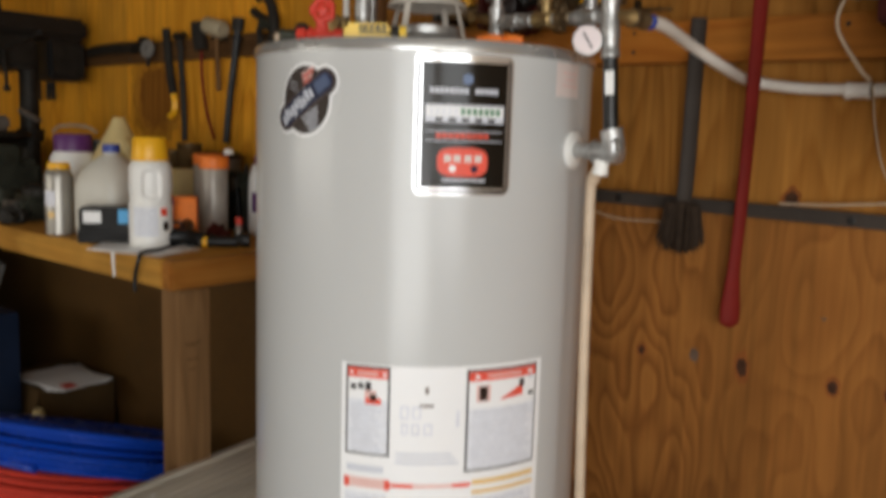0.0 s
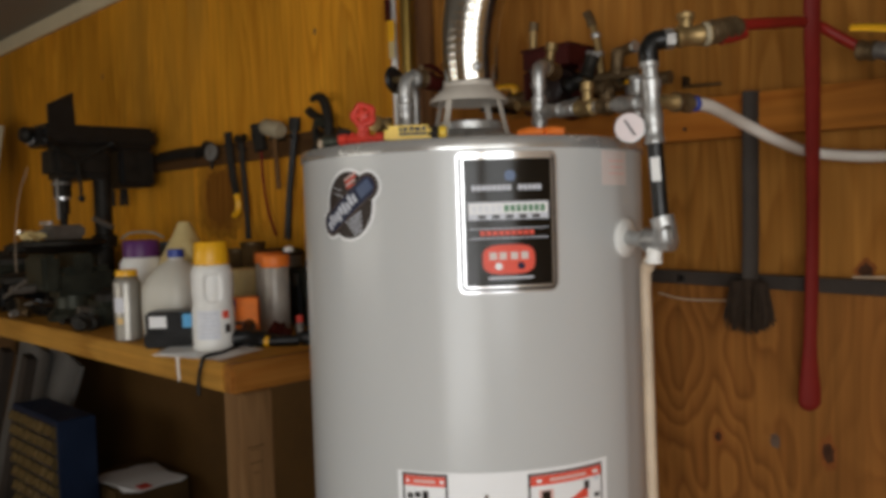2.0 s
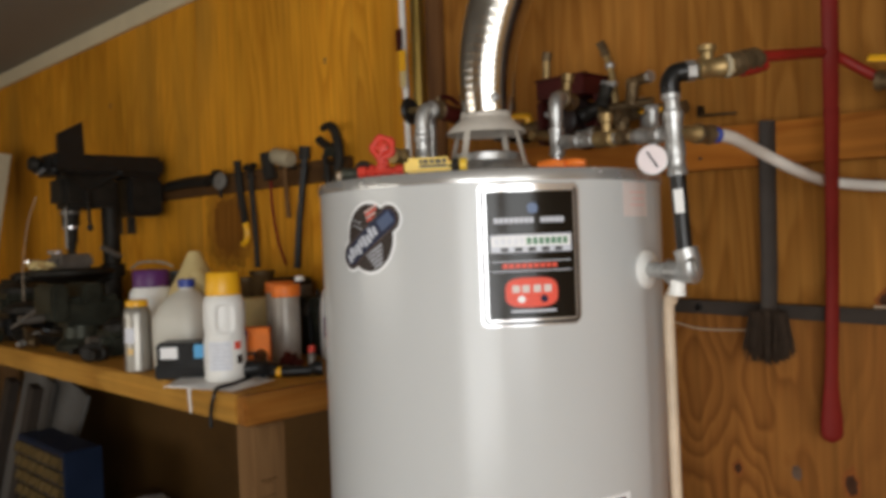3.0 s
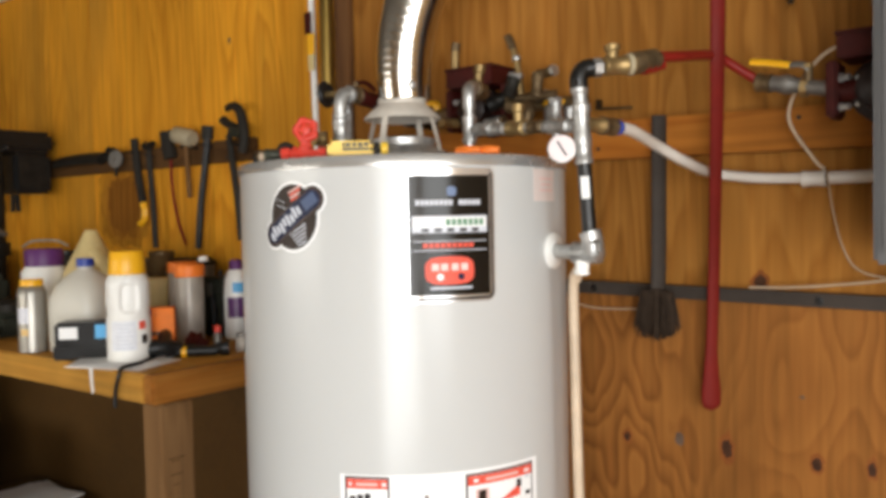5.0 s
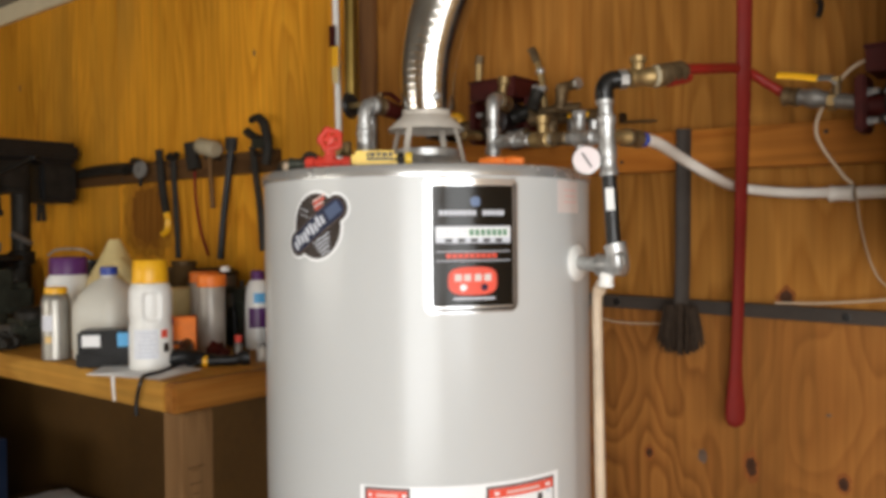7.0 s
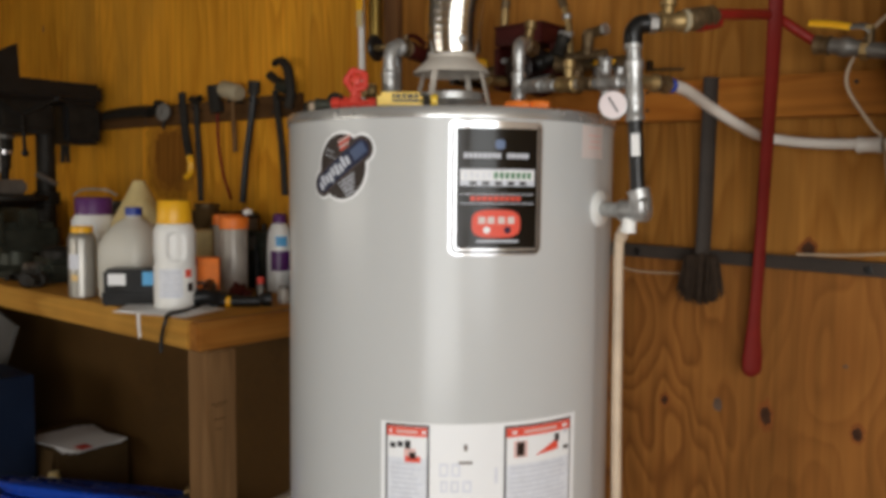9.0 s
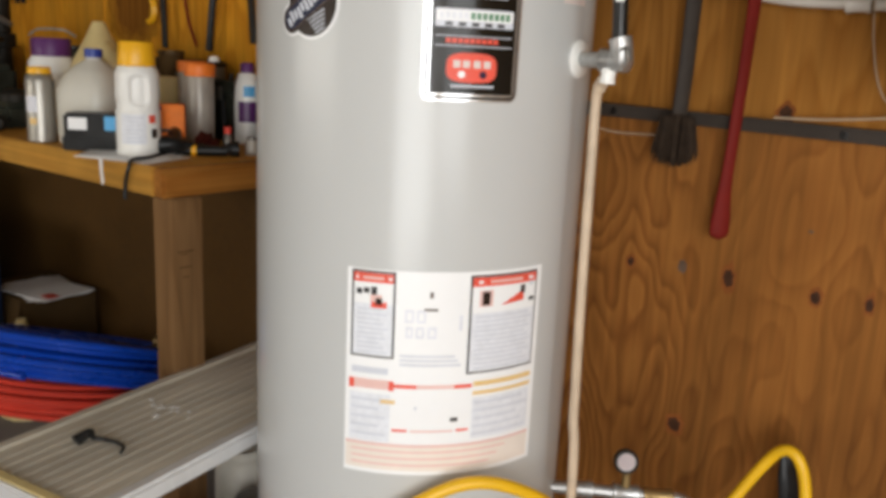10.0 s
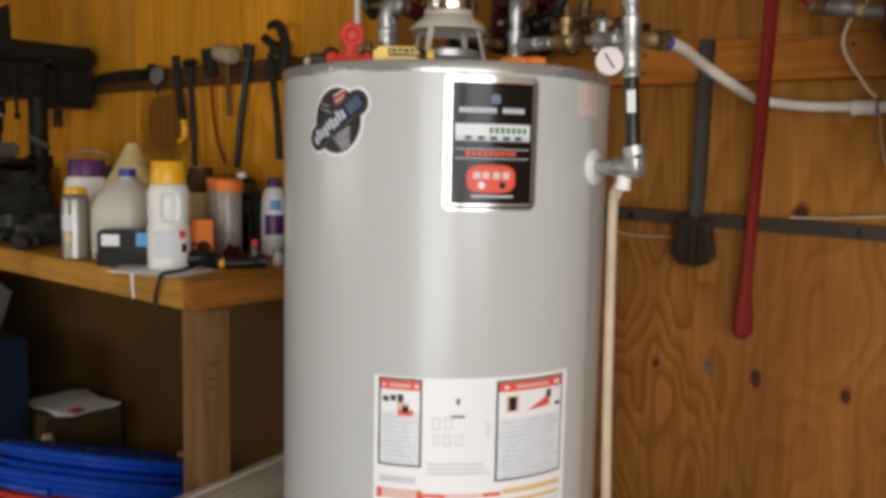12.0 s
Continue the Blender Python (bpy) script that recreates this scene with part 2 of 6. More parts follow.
ALU = surface("scuffed_aluminium", (0.70, 0.65, 0.55), 0.5, 0.25, vary=0.22, scale=9, bump=0.1, stretch=(1, 0.15, 1))
ALUBRIGHT = surface("bright_aluminium", (0.80, 0.80, 0.80), 0.35, 0.3, vary=0.12, scale=12, bump=0.08)
GREYPANEL = surface("grey_enamel_cabinet", (0.10, 0.098, 0.098), 0.4, vary=0.05, scale=4, bump=0.02)
BARGREY = surface("grey_painted_bar", (0.046, 0.036, 0.029), 0.6, 0.0, vary=0.25, scale=10, bump=0.1, spec=0.15)
BRISTLE = surface("dark_bristle", (0.040, 0.026, 0.017), 0.9, vary=0.4, scale=80, bump=0.6, spec=0.15)
WIRE = surface("tan_wire_sheath", (0.50, 0.38, 0.26), 0.5, vary=0.1)
BLUECAB = surface("blue_cabinet_paint", (0.007, 0.018, 0.048), 0.45, 0.2, vary=0.2, scale=8)
BINS = surface("amber_drawer_plastic", (0.11, 0.075, 0.03), 0.22, vary=0.35, scale=20)
CARD = surface("brown_cardboard", (0.11, 0.065, 0.025), 0.8, vary=0.2, scale=6, spec=0.15)
PLANK = surface("weathered_grey_board", (0.15, 0.14, 0.125), 0.75, vary=0.25, scale=5)
PALEBOARD = surface("cream_painted_board", (0.48, 0.42, 0.29), 0.7, vary=0.2, scale=5)
KNOTHALO = surface("reddish_knot_halo", (0.24, 0.075, 0.018), 0.65, vary=0.3, scale=50, spec=0.12)
DIAL = surface("gauge_dial", (0.80, 0.70, 0.70), 0.5, vary=0.04, bump=0.0)

# ---- mesh tools ----


def mesh_object(name, bm, material, smooth=True, bevel=0.0):
    if bevel:
        sharp = [e for e in bm.edges if len(e.link_faces) == 2 and e.calc_face_angle(0) > 0.6]
        bmesh.ops.bevel(bm, geom=sharp, offset=bevel, segments=2, affect="EDGES", clamp_overlap=True)
    bmesh.ops.recalc_face_normals(bm, faces=bm.faces)
    me = bpy.data.meshes.new(name)
    for f in bm.faces:
        f.smooth = smooth
    if smooth:
        for e in bm.edges:
            if len(e.link_faces) == 2 and e.calc_face_angle(0) > 0.65:
                e.smooth = False
    bm.to_mesh(me)
    bm.free()
    me.materials.append(material)
    return new(name, me)


def part(name, bm, material, parent, label="", bevel=0.0, smooth=True):
    ob = mesh_object(name, bm, material, smooth, bevel)
    ob.parent = parent
    if parent.type == "EMPTY":
        ob.matrix_parent_inverse = Matrix.Translation(-parent.location)
    if label:
        ob["label"] = label
    return ob


def thing(name, label, category, group="", kind="", at=(0, 0, 0)):
    ob = new(name)
    ob.empty_display_size = 0.05
    ob.location = at
    return tagged(ob, label, category, group, kind)


def box(x0, x1, y0, y1, z0, z1, bm=None):
    bm = bm or bmesh.new()
    m = Matrix.Translation(((x0 + x1) / 2, (y0 + y1) / 2, (z0 + z1) / 2)) @ Matrix.Diagonal((x1 - x0, y1 - y0, z1 - z0, 1))
    bmesh.ops.create_cube(bm, size=1, matrix=m)
    return bm


def lathe(profile, center=(0, 0, 0), axis=(0, 0, 1), seg=32, bm=None):
    """profile: rows of radius and height along the axis, open or closed at radius 0."""
    bm = bm or bmesh.new()
    turn = Matrix.Translation(center) @ Vector((0, 0, 1)).rotation_difference(Vector(axis).normalized()).to_matrix().to_4x4()
    rings = []
    for r, h in profile:
        if r < 1e-6:
            rings.append([bm.verts.new(turn @ Vector((0, 0, h)))])
        else:
            rings.append([bm.verts.new(turn @ Vector((r * math.cos(2 * math.pi * i / seg), r * math.sin(2 * math.pi * i / seg), h))) for i in range(seg)])
    for a, b in zip(rings, rings[1:]):
        for i in range(seg):
            j = (i + 1) % seg
            if len(a) == 1 and len(b) == 1:
                continue
            if len(a) == 1:
                bm.faces.new((a[0], b[i], b[j]))
            elif len(b) == 1:
                bm.faces.new((a[i], a[j], b[0]))
            else:
                bm.faces.new((a[i], a[j], b[j], b[i]))
    for ring in (rings[0], rings[-1]):
        if len(ring) > 2:
            bm.faces.new(ring)
    return bm


def rod(a, b, r, bm=None, seg=16, r2=None):
    a, b = Vector(a), Vector(b)
    return lathe([(r, 0), (r if r2 is None else r2, (b - a).length)], a, b - a, seg, bm)


def smooth_path(points, steps=8):
    """Catmull-Rom through the points."""
    p = [Vector(q) for q in points]
    p = [2 * p[0] - p[1]] + p + [2 * p[-1] - p[-2]]
    out = []
    for i in range(1, len(p) - 2):
        for k in range(steps):
            t = k / steps
            a, b, c, d = p[i - 1], p[i], p[i + 1], p[i + 2]
            out.append(0.5 * (2 * b + (c - a) * t + (2 * a - 5 * b + 4 * c - d) * t * t + (3 * b - a - 3 * c + d) * t * t * t))
    out.append(p[-2])
    return out


def tube(points, r, bm=None, seg=12, steps=8, radii=None, flat=1.0):
    """A round tube (or a flat strap) along a smooth path."""
    bm = bm or bmesh.new()
    pts = smooth_path(points, steps) if steps else [Vector(q) for q in points]
    up = None
    rings = []
    for i, q in enumerate(pts):
        d = (pts[min(i + 1, len(pts) - 1)] - pts[max(i - 1, 0)]).normalized()
        if up is None:
            up = d.orthogonal().normalized()
        up = (up - d * up.dot(d)).normalized()
        side = d.cross(up)
        rr = radii(i / (len(pts) - 1)) if radii else r
        rings.append([bm.verts.new(q + rr * (math.cos(2 * math.pi * k / seg) * up + flat * math.sin(2 * math.pi * k / seg) * side)) for k in range(seg)])
    for a, b in zip(rings, rings[1:]):
        for k in range(seg):
            j = (k + 1) % seg
            bm.faces.new((a[k], a[j], b[j], b[k]))
    bm.faces.new(rings[0])
    bm.faces.new(rings[-1])
    return bm


def prism(outline, depth, m=Matrix.Identity(4), bm=None):
    """An outline in x and y, made solid along z by depth, then set by the matrix m."""
    bm = bm or bmesh.new()
    lo = [bm.verts.new(m @ Vector((x, y, 0))) for x, y in outline]
    hi = [bm.verts.new(m @ Vector((x, y, depth))) for x, y in outline]
    n = len(lo)
    bm.faces.new(lo)
    bm.faces.new(hi)
    for i in range(n):
        bm.faces.new((lo[i], lo[(i + 1) % n], hi[(i + 1) % n], hi[i]))
    return bm


def round_rect(w, h, r, seg=5):
    out = []
    for cx, cy, a in ((w / 2 - r, h / 2 - r, 0), (-w / 2 + r, h / 2 - r, 90), (-w / 2 + r, -h / 2 + r, 180), (w / 2 - r, -h / 2 + r, 270)):
        out += [(cx + r * math.cos(radians(a + 90 * k / seg)), cy + r * math.sin(radians(a + 90 * k / seg))) for k in range(seg + 1)]
    return out


def oval(w, h, seg=28, power=1.0):
    out = []
    for k in range(seg):
        c, s = math.cos(2 * math.pi * k / seg), math.sin(2 * math.pi * k / seg)
        out.append((w / 2 * math.copysign(abs(c) ** power, c), h / 2 * math.copysign(abs(s) ** power, s)))
    return out


TANK_R = 0.28


def wrapped(outline, phi, z, lift, thick, turn=0.0):
    """A flat sticker or plate, outline in metres about (phi, z), bent round the tank at lift above its skin."""
    bm = bmesh.new()
    c, s = math.cos(radians(turn)), math.sin(radians(turn))
    vs = [bm.verts.new((x * c - y * s, x * s + y * c, 0)) for x, y in outline]
    bm.faces.new(vs)
    xs = [v.co.x for v in bm.verts]
    k = math.ceil((max(xs) - min(xs)) / 0.012)
    for i in range(1, k):
        at = min(xs) + (max(xs) - min(xs)) * i / k
        bmesh.ops.bisect_plane(bm, geom=bm.verts[:] + bm.edges[:] + bm.faces[:], plane_co=(at, 0, 0), plane_no=(1, 0, 0))
    up = bmesh.ops.extrude_face_region(bm, geom=bm.faces[:])
    top = {v for v in up["geom"] if isinstance(v, bmesh.types.BMVert)}
    for v in bm.verts:
        r = TANK_R + lift + (thick if v in top else 0.0)
        a = radians(phi) + v.co.x / TANK_R
        v.co = (r * math.cos(a), r * math.sin(a), z + v.co.y)
    return bm


def placed(bm, m):
    bmesh.ops.transform(bm, matrix=m, verts=bm.verts)
    return bm


def rect(w, h):
    return [(-w / 2, -h / 2), (w / 2, -h / 2), (w / 2, h / 2), (-w / 2, h / 2)]


# ---- the garage ----
WALL_Y = 0.47
CEIL_Z = 2.28


def structure(name, bm, material, label, bevel=0.0, category=""):
    return tagged(mesh_object(name, bm, material, True, bevel), label, category or name.split("_")[0], kind="structure")


structure("floor", box(-5.4, EAST_X + 0.12, SOUTH_Y - 0.12, 0.62, -0.12, 0.0), CONCRETE, "worn grey concrete garage floor")
structure("ceiling", box(-5.4, EAST_X + 0.12, SOUTH_Y - 0.12, 0.62, CEIL_Z, CEIL_Z + 0.12), PLASTER, "white painted garage ceiling with shade darkened into its colour")
structure("ground", box(-60, 60, -60, 60, -0.3, -0.13), GRAVEL, "pale gravel driveway outside the garage")
north = structure("wall_north", box(-5.4, EAST_X + 0.12, WALL_Y + 0.012, 0.62, 0.0, CEIL_Z), SIDEWALL, "plywood-lined garage wall behind the water heater", category="wall")
structure("wall_west", box(-5.4, -5.28, SOUTH_Y - 0.12, WALL_Y + 0.012, 0.0, CEIL_Z), SIDEWALL, "plywood-lined side wall of the garage", category="wall")
south = box(-5.28, FILL_X0, SOUTH_Y - 0.12, SOUTH_Y, 0.0, CEIL_Z)
box(FILL_X1, GATE_X0, SOUTH_Y - 0.12, SOUTH_Y, 0.0, CEIL_Z, south)
box(GATE_X1, EAST_X + 0.12, SOUTH_Y - 0.12, SOUTH_Y, 0.0, CEIL_Z, south)
box(GATE_X0, GATE_X1, SOUTH_Y - 0.12, SOUTH_Y, DOOR_H, CEIL_Z, south)
box(FILL_X0, FILL_X1, SOUTH_Y - 0.12, SOUTH_Y, 0.0, FILL_Z0, south)
box(FILL_X0, FILL_X1, SOUTH_Y - 0.12, SOUTH_Y, FILL_Z1, CEIL_Z, south)
structure("wall_south", south, SIDEWALL, "plywood-lined unseen wall with an added opening for fill light", category="wall")
east = box(EAST_X, EAST_X + 0.12, DOOR_Y1, WALL_Y + 0.012, 0.0, CEIL_Z)
box(EAST_X, EAST_X + 0.12, SOUTH_Y, DOOR_Y0, 0.0, CEIL_Z, east)
box(EAST_X, EAST_X + 0.12, DOOR_Y0, DOOR_Y1, DOOR_H, CEIL_Z, east)
structure("wall_east", east, SIDEWALL, "plywood wall with the open garage doorway", category="wall")
structure("trim", box(-5.28, EAST_X, WALL_Y - 0.022, WALL_Y - 0.002, CEIL_Z - 0.075, CEIL_Z - 0.002), TRIMW, "white painted board under the ceiling", 0.004)

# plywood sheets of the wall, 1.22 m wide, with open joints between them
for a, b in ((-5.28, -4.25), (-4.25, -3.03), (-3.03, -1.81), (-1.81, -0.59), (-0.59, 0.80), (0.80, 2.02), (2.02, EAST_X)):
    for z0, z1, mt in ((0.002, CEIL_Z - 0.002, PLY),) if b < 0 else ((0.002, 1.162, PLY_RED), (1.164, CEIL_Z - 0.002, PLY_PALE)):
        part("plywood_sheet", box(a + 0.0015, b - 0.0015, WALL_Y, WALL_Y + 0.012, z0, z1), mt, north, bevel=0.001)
# knots and oval plugs in the veneer
knot_rng = random.Random(5)
for x, z, w, h, grey in ((0.20, 0.858, 0.015, 0.020, 0), (0.312, 0.869, 0.019, 0.030, 1), (0.407, 0.864, 0.021, 0.038, 0), (0.57, 0.86, 0.018, 0.024, 0), (0.333, 0.532, 0.030, 0.032, 0), (0.472, 1.19, 0.024, 0.026, 0), (0.66, 0.865, 0.014, 0.026, 0), (0.545, 0.98, 0.010, 0.006, 1), (-1.05, 1.86, 0.010, 0.022, 1), (-2.55, 1.93, 0.012, 0.028, 1)):
    shape = [(px * q, py * q) for (px, py), q in zip(oval(w, h, 18), [knot_rng.uniform(0.78, 1.1) for _ in range(18)])]
    bm = prism(shape, 0.0015, Matrix.Translation((x, WALL_Y + 0.0005, z)) @ pose(0, 0, 0, 90))
    halo = [(1.55 * px * knot_rng.uniform(0.85, 1.1), 1.75 * py * knot_rng.uniform(0.8, 1.15)) for px, py in shape]
    if not grey:
        part("knot_halo", prism(halo, 0.0008, Matrix.Translation((x, WALL_Y + 0.0004, z)) @ pose(0, 0, 0, 90)), KNOTHALO, north, "reddish ring round a knot")
    part("knot", bm, KNOTGREY if grey else KNOT, north, "dark brown knot in the veneer")

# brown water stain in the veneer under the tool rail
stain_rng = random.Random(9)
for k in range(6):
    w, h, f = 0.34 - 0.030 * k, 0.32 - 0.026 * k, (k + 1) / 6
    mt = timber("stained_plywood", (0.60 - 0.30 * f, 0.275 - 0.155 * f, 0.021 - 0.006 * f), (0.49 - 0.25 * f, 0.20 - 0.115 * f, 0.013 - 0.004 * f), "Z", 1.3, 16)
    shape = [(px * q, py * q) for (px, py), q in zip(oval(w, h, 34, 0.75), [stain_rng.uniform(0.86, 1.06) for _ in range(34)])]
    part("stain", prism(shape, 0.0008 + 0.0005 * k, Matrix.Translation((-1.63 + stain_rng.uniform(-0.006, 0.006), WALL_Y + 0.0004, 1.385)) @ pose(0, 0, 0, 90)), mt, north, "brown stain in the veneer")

batten = box(-0.602, -0.548, WALL_Y - 0.02, WALL_Y - 0.001, 1.0, CEIL_Z - 0.08)
tagged(mesh_object("batten", batten, BATTEN, True, 0.003), "dark brown vertical wooden batten over the plywood joint", "batten", kind="structure")

# horizontal boards that carry pipes and tools
rail = prism([(-0.62, 1.447), (1.9, 1.41), (1.9, 1.483), (-0.62, 1.525)], 0.036, Matrix.Translation((0, WALL_Y - 0.001, 0)) @ pose(0, 0, 0, 90))
pipe_rail = thing("pipe_rail", "reddish pine board screwed level along the plywood wall", "board", at=(0.6, WALL_Y, 1.46))
part("plank", rail, BOARD, pipe_rail, bevel=0.003)
for x in (-0.45, 0.16, 0.55, 1.1, 1.7):
    for dz in (-0.018, 0.018):
        part("screw", lathe([(0.004, 0), (0.0035, 0.001), (0.0, 0.0014)], (x, WALL_Y - 0.037, 1.477 - 0.0153 * x + dz), (0, -1, 0), 10), BLACKIRON, pipe_rail)
rail = box(-2.95, -0.93, WALL_Y - 0.022, WALL_Y - 0.001, 1.500, 1.566)
tool_rail = thing("tool_rail", "stained dark wooden tool rail on the plywood wall", "board", at=(-1.95, WALL_Y, 1.52))
part("plank", rail, DARKWOOD, tool_rail, bevel=0.003)
for x in (-2.85, -2.35, -1.75, -1.05):
    part("screw", lathe([(0.005, 0), (0.0045, 0.001), (0.0, 0.0016)], (x, WALL_Y - 0.023, 1.515), (0, -1, 0), 10), BLACKIRON, tool_rail)

# ---- water heater ----
heater = thing("water_heater", "tall light-grey gas water heater with bright steel top band", "water heater")
part("jacket", lathe([(0.0, 0.10), (0.272, 0.10), (0.28, 0.108), (0.28, 1.398)], seg=128), ENAMEL, heater, "smooth light-grey enamelled steel jacket")
part("base_ring", lathe([(0.262, 0.0), (0.262, 0.10), (0.23, 0.10), (0.23, 0.0)], seg=64), BLACKIRON, heater, "dark steel base ring")
part("top_band", lathe([(0.2805, 1.3965), (0.2835, 1.397), (0.2835, 1.4100), (0.281, 1.4136), (0.274, 1.4140), (0.0, 1.4115)], seg=128), BAND, heater, "bright steel band round the top")
part("band_screw", lathe([(0.005, 0), (0.0045, 0.002), (0.0, 0.0028)], (0.2835 * math.cos(radians(-88)), 0.2835 * math.sin(radians(-88)), 1.404), (math.cos(radians(-88)), math.sin(radians(-88)), 0), 10), GALV, heater)


def seg_ring(r0, r1, z0, z1):
    return lathe([(r0, z0), (r1, z0), (r1, z1), (r0, z1)], seg=40)


# draught hood over the flue
hood = part("draft_hood", lathe([(0.042, 1.530), (0.0425, 1.520), (0.066, 1.498), (0.067, 1.494), (0.064, 1.494), (0.040, 1.517)], seg=40), HOODM, heater, "dull grey flared steel draft hood")
for a in (-80, 10, 100, 190):
    c, s = math.cos(radians(a)), math.sin(radians(a))
    leg = prism([(-0.0055, 0), (0.0055, 0), (0.0055, 0.0016), (-0.0055, 0.0016)], 0.0945, Matrix.Translation((0.081 * c, 0.081 * s, 1.4122)) @ Vector((0, 0, 1)).rotation_difference(Vector((-0.02 * c, -0.02 * s, 0.075))).to_matrix().to_4x4() @ pose(0, 0, 0, 0, 0, a + 90))
    part("hood_leg", leg, HOODM, hood)
part("flue_collar", lathe([(0.082, 1.4118), (0.080, 1.430), (0.074, 1.437), (0.064, 1.445), (0.0575, 1.448), (0.0575, 1.459), (0.0545, 1.461), (0.051, 1.459), (0.050, 1.425)], seg=40), GALV, heater, "domed steel flue collar")

# badge plate
PHI, ZB = -37.2, 1.296
badge = part("badge", wrapped(round_rect(0.138, 0.192, 0.011), PHI, ZB, 0.0008, 0.005), CHROME, heater, "chrome-framed black maker's plate", bevel=0.0016)
part("badge_groove", wrapped(round_rect(0.1322, 0.1862, 0.009), PHI, ZB, 0.0062, 0.0006), LABELBLACK, badge)
part("badge_inner_frame", wrapped(round_rect(0.1232, 0.1772, 0.006), PHI, ZB, 0.007, 0.001), CHROME, badge)
panel = part("badge_panel", wrapped(rect(0.1180, 0.1720), PHI, ZB, 0.0082, 0.0012), GLOSSBLACK, badge, "glossy black panel with printed bars")


def badge_mark(w, h, dx, dy, material, outline=None, lift=0.0096):
    part("print", wrapped(outline or rect(w, h), PHI + math.degrees(dx / TANK_R), ZB + dy, lift, 0.0004), material, badge)


for k in range(8):
    badge_mark(0.0054, 0.0072, -0.046 + 0.0066 * k, 0.047, LABELG)
for k in range(5):
    badge_mark(0.0054, 0.0072, 0.015 + 0.0066 * k, 0.047, LABELG)
badge_mark(0.014, 0.013, 0.002, 0.063, STEELBLUE, oval(0.014, 0.014, 10, 0.7))
badge_mark(0.108, 0.024, 0.0, 0.016, LABELG)
badge_mark(0.106, 0.014, 0.0, 0.019, LABELW, lift=0.0101)
for k in range(7):
    badge_mark(0.0060, 0.009, -0.004 + 0.0082 * k, 0.019, LABELGREEN, lift=0.0106)
for k in range(5):
    badge_mark(0.0060, 0.009, -0.046 + 0.0082 * k, 0.019, LABELTEXT, lift=0.0106)
for i in range(5):
    badge_mark(0.010, 0.005, -0.036 + 0.018 * i, 0.008, LABELBLACK, lift=0.0101)
for k in range(9):
    badge_mark(0.0065, 0.0062, -0.036 + 0.0082 * k, -0.014, LABELRED)
badge_mark(0.106, 0.0012, 0.0, -0.008, LABELG)
badge_mark(0.106, 0.0012, 0.0, -0.021, LABELG)
badge_mark(0.07, 0.04, -0.002, -0.050, LABELRED, oval(0.070, 0.040, 32, 0.6))
for dx in (-0.021, -0.008, 0.007, 0.021):
    badge_mark(0.0098, 0.0100, dx - 0.002, -0.045, LABELPALE, lift=0.0101)
badge_mark(0.010, 0.010, -0.016, -0.059, LABELW, oval(0.010, 0.010, 12), 0.0101)
badge_mark(0.010, 0.010, 0.014, -0.059, LABELBLUE, oval(0.010, 0.010, 12), 0.0101)
badge_mark(0.060, 0.003, 0.0, -0.075, LABELG)

# oval sticker with a slanting capsule across it
PHI, ZB = -86.2, 1.327
TURN = 34
sticker = part("sticker", wrapped(oval(0.099, 0.106), PHI, ZB, 0.0004, 0.0006), LABELW, heater, "white-edged dark oval sticker with a slanting capsule")
part("capsule_edge", wrapped(round_rect(0.138, 0.047, 0.0230), PHI, ZB, 0.0011, 0.0004, TURN), LABELW, sticker)
part("oval_print", wrapped(oval(0.090, 0.097), PHI, ZB, 0.0016, 0.0004), LABELBROWN, sticker, "dark brown printed oval")
part("capsule", wrapped(round_rect(0.130, 0.039, 0.0190), PHI, ZB, 0.0021, 0.0004, TURN), LABELBROWN, sticker, "dark capsule with pale lettering bars")
part("capsule_line", wrapped(round_rect(0.122, 0.032, 0.0155), PHI, ZB, 0.0025, 0.0003, TURN), KNOTGREY, sticker)
part("capsule_inner", wrapped(round_rect(0.119, 0.029, 0.0140), PHI, ZB, 0.0029, 0.0003, TURN), LABELBLUE, sticker)


def sticker_mark(w, h, dx, dy, material, turn=TURN, lift=0.0033, outline=None):
    part("print", wrapped(outline or rect(w, h), PHI + math.degrees(dx / TANK_R), ZB + dy, lift, 0.0004, turn), material, sticker)


cs, sn = math.cos(radians(TURN)), math.sin(radians(TURN))
for k in range(9):
    d, e = -0.050 + 0.0083 * k, 0.002 * ((k * 5) % 3 - 1)
    sticker_mark(0.0055, 0.013 + 0.004 * (k % 2), d * cs - e * sn, d * sn + e * cs, LABELG)
sticker_mark(0.026, 0.017, 0.040 * cs, 0.040 * sn, DEEPBLUE)
# small striped flag above the capsule
for k in range(4):
    sticker_mark(0.026 - 0.003 * k, 0.0026, 0.006, 0.041 - 0.0046 * k, LABELRED if k % 2 else LABELPINK, 24, 0.0021)
for k in range(7):
    sticker_mark(0.0022, 0.0022, -0.030 + 0.0062 * (k % 4), 0.018 + 0.008 * (k // 4) - 0.002 * (k % 4), LABELG, 45, 0.0021)
for k in range(5):
    sticker_mark(0.034 - 0.004 * k, 0.0020, 0.010 + 0.002 * k, -0.018 - 0.0052 * k, LABELG, 28, 0.0021)

# pink-printed tag near the band
tag = part("pink_sticker", wrapped(rect(0.064, 0.050), 1.2, 1.369, 0.0004, 0.0005), LABELPALE, heater, "white sticker with faint pink print")
for k in range(3):
    part("pink_print", wrapped(rect(0.040 - 0.008 * (k % 2), 0.0028), 2.0, 1.379 - 0.009 * k, 0.001, 0.0003), LABELPINK, tag)

# big white instruction label
CPHI = -39.0
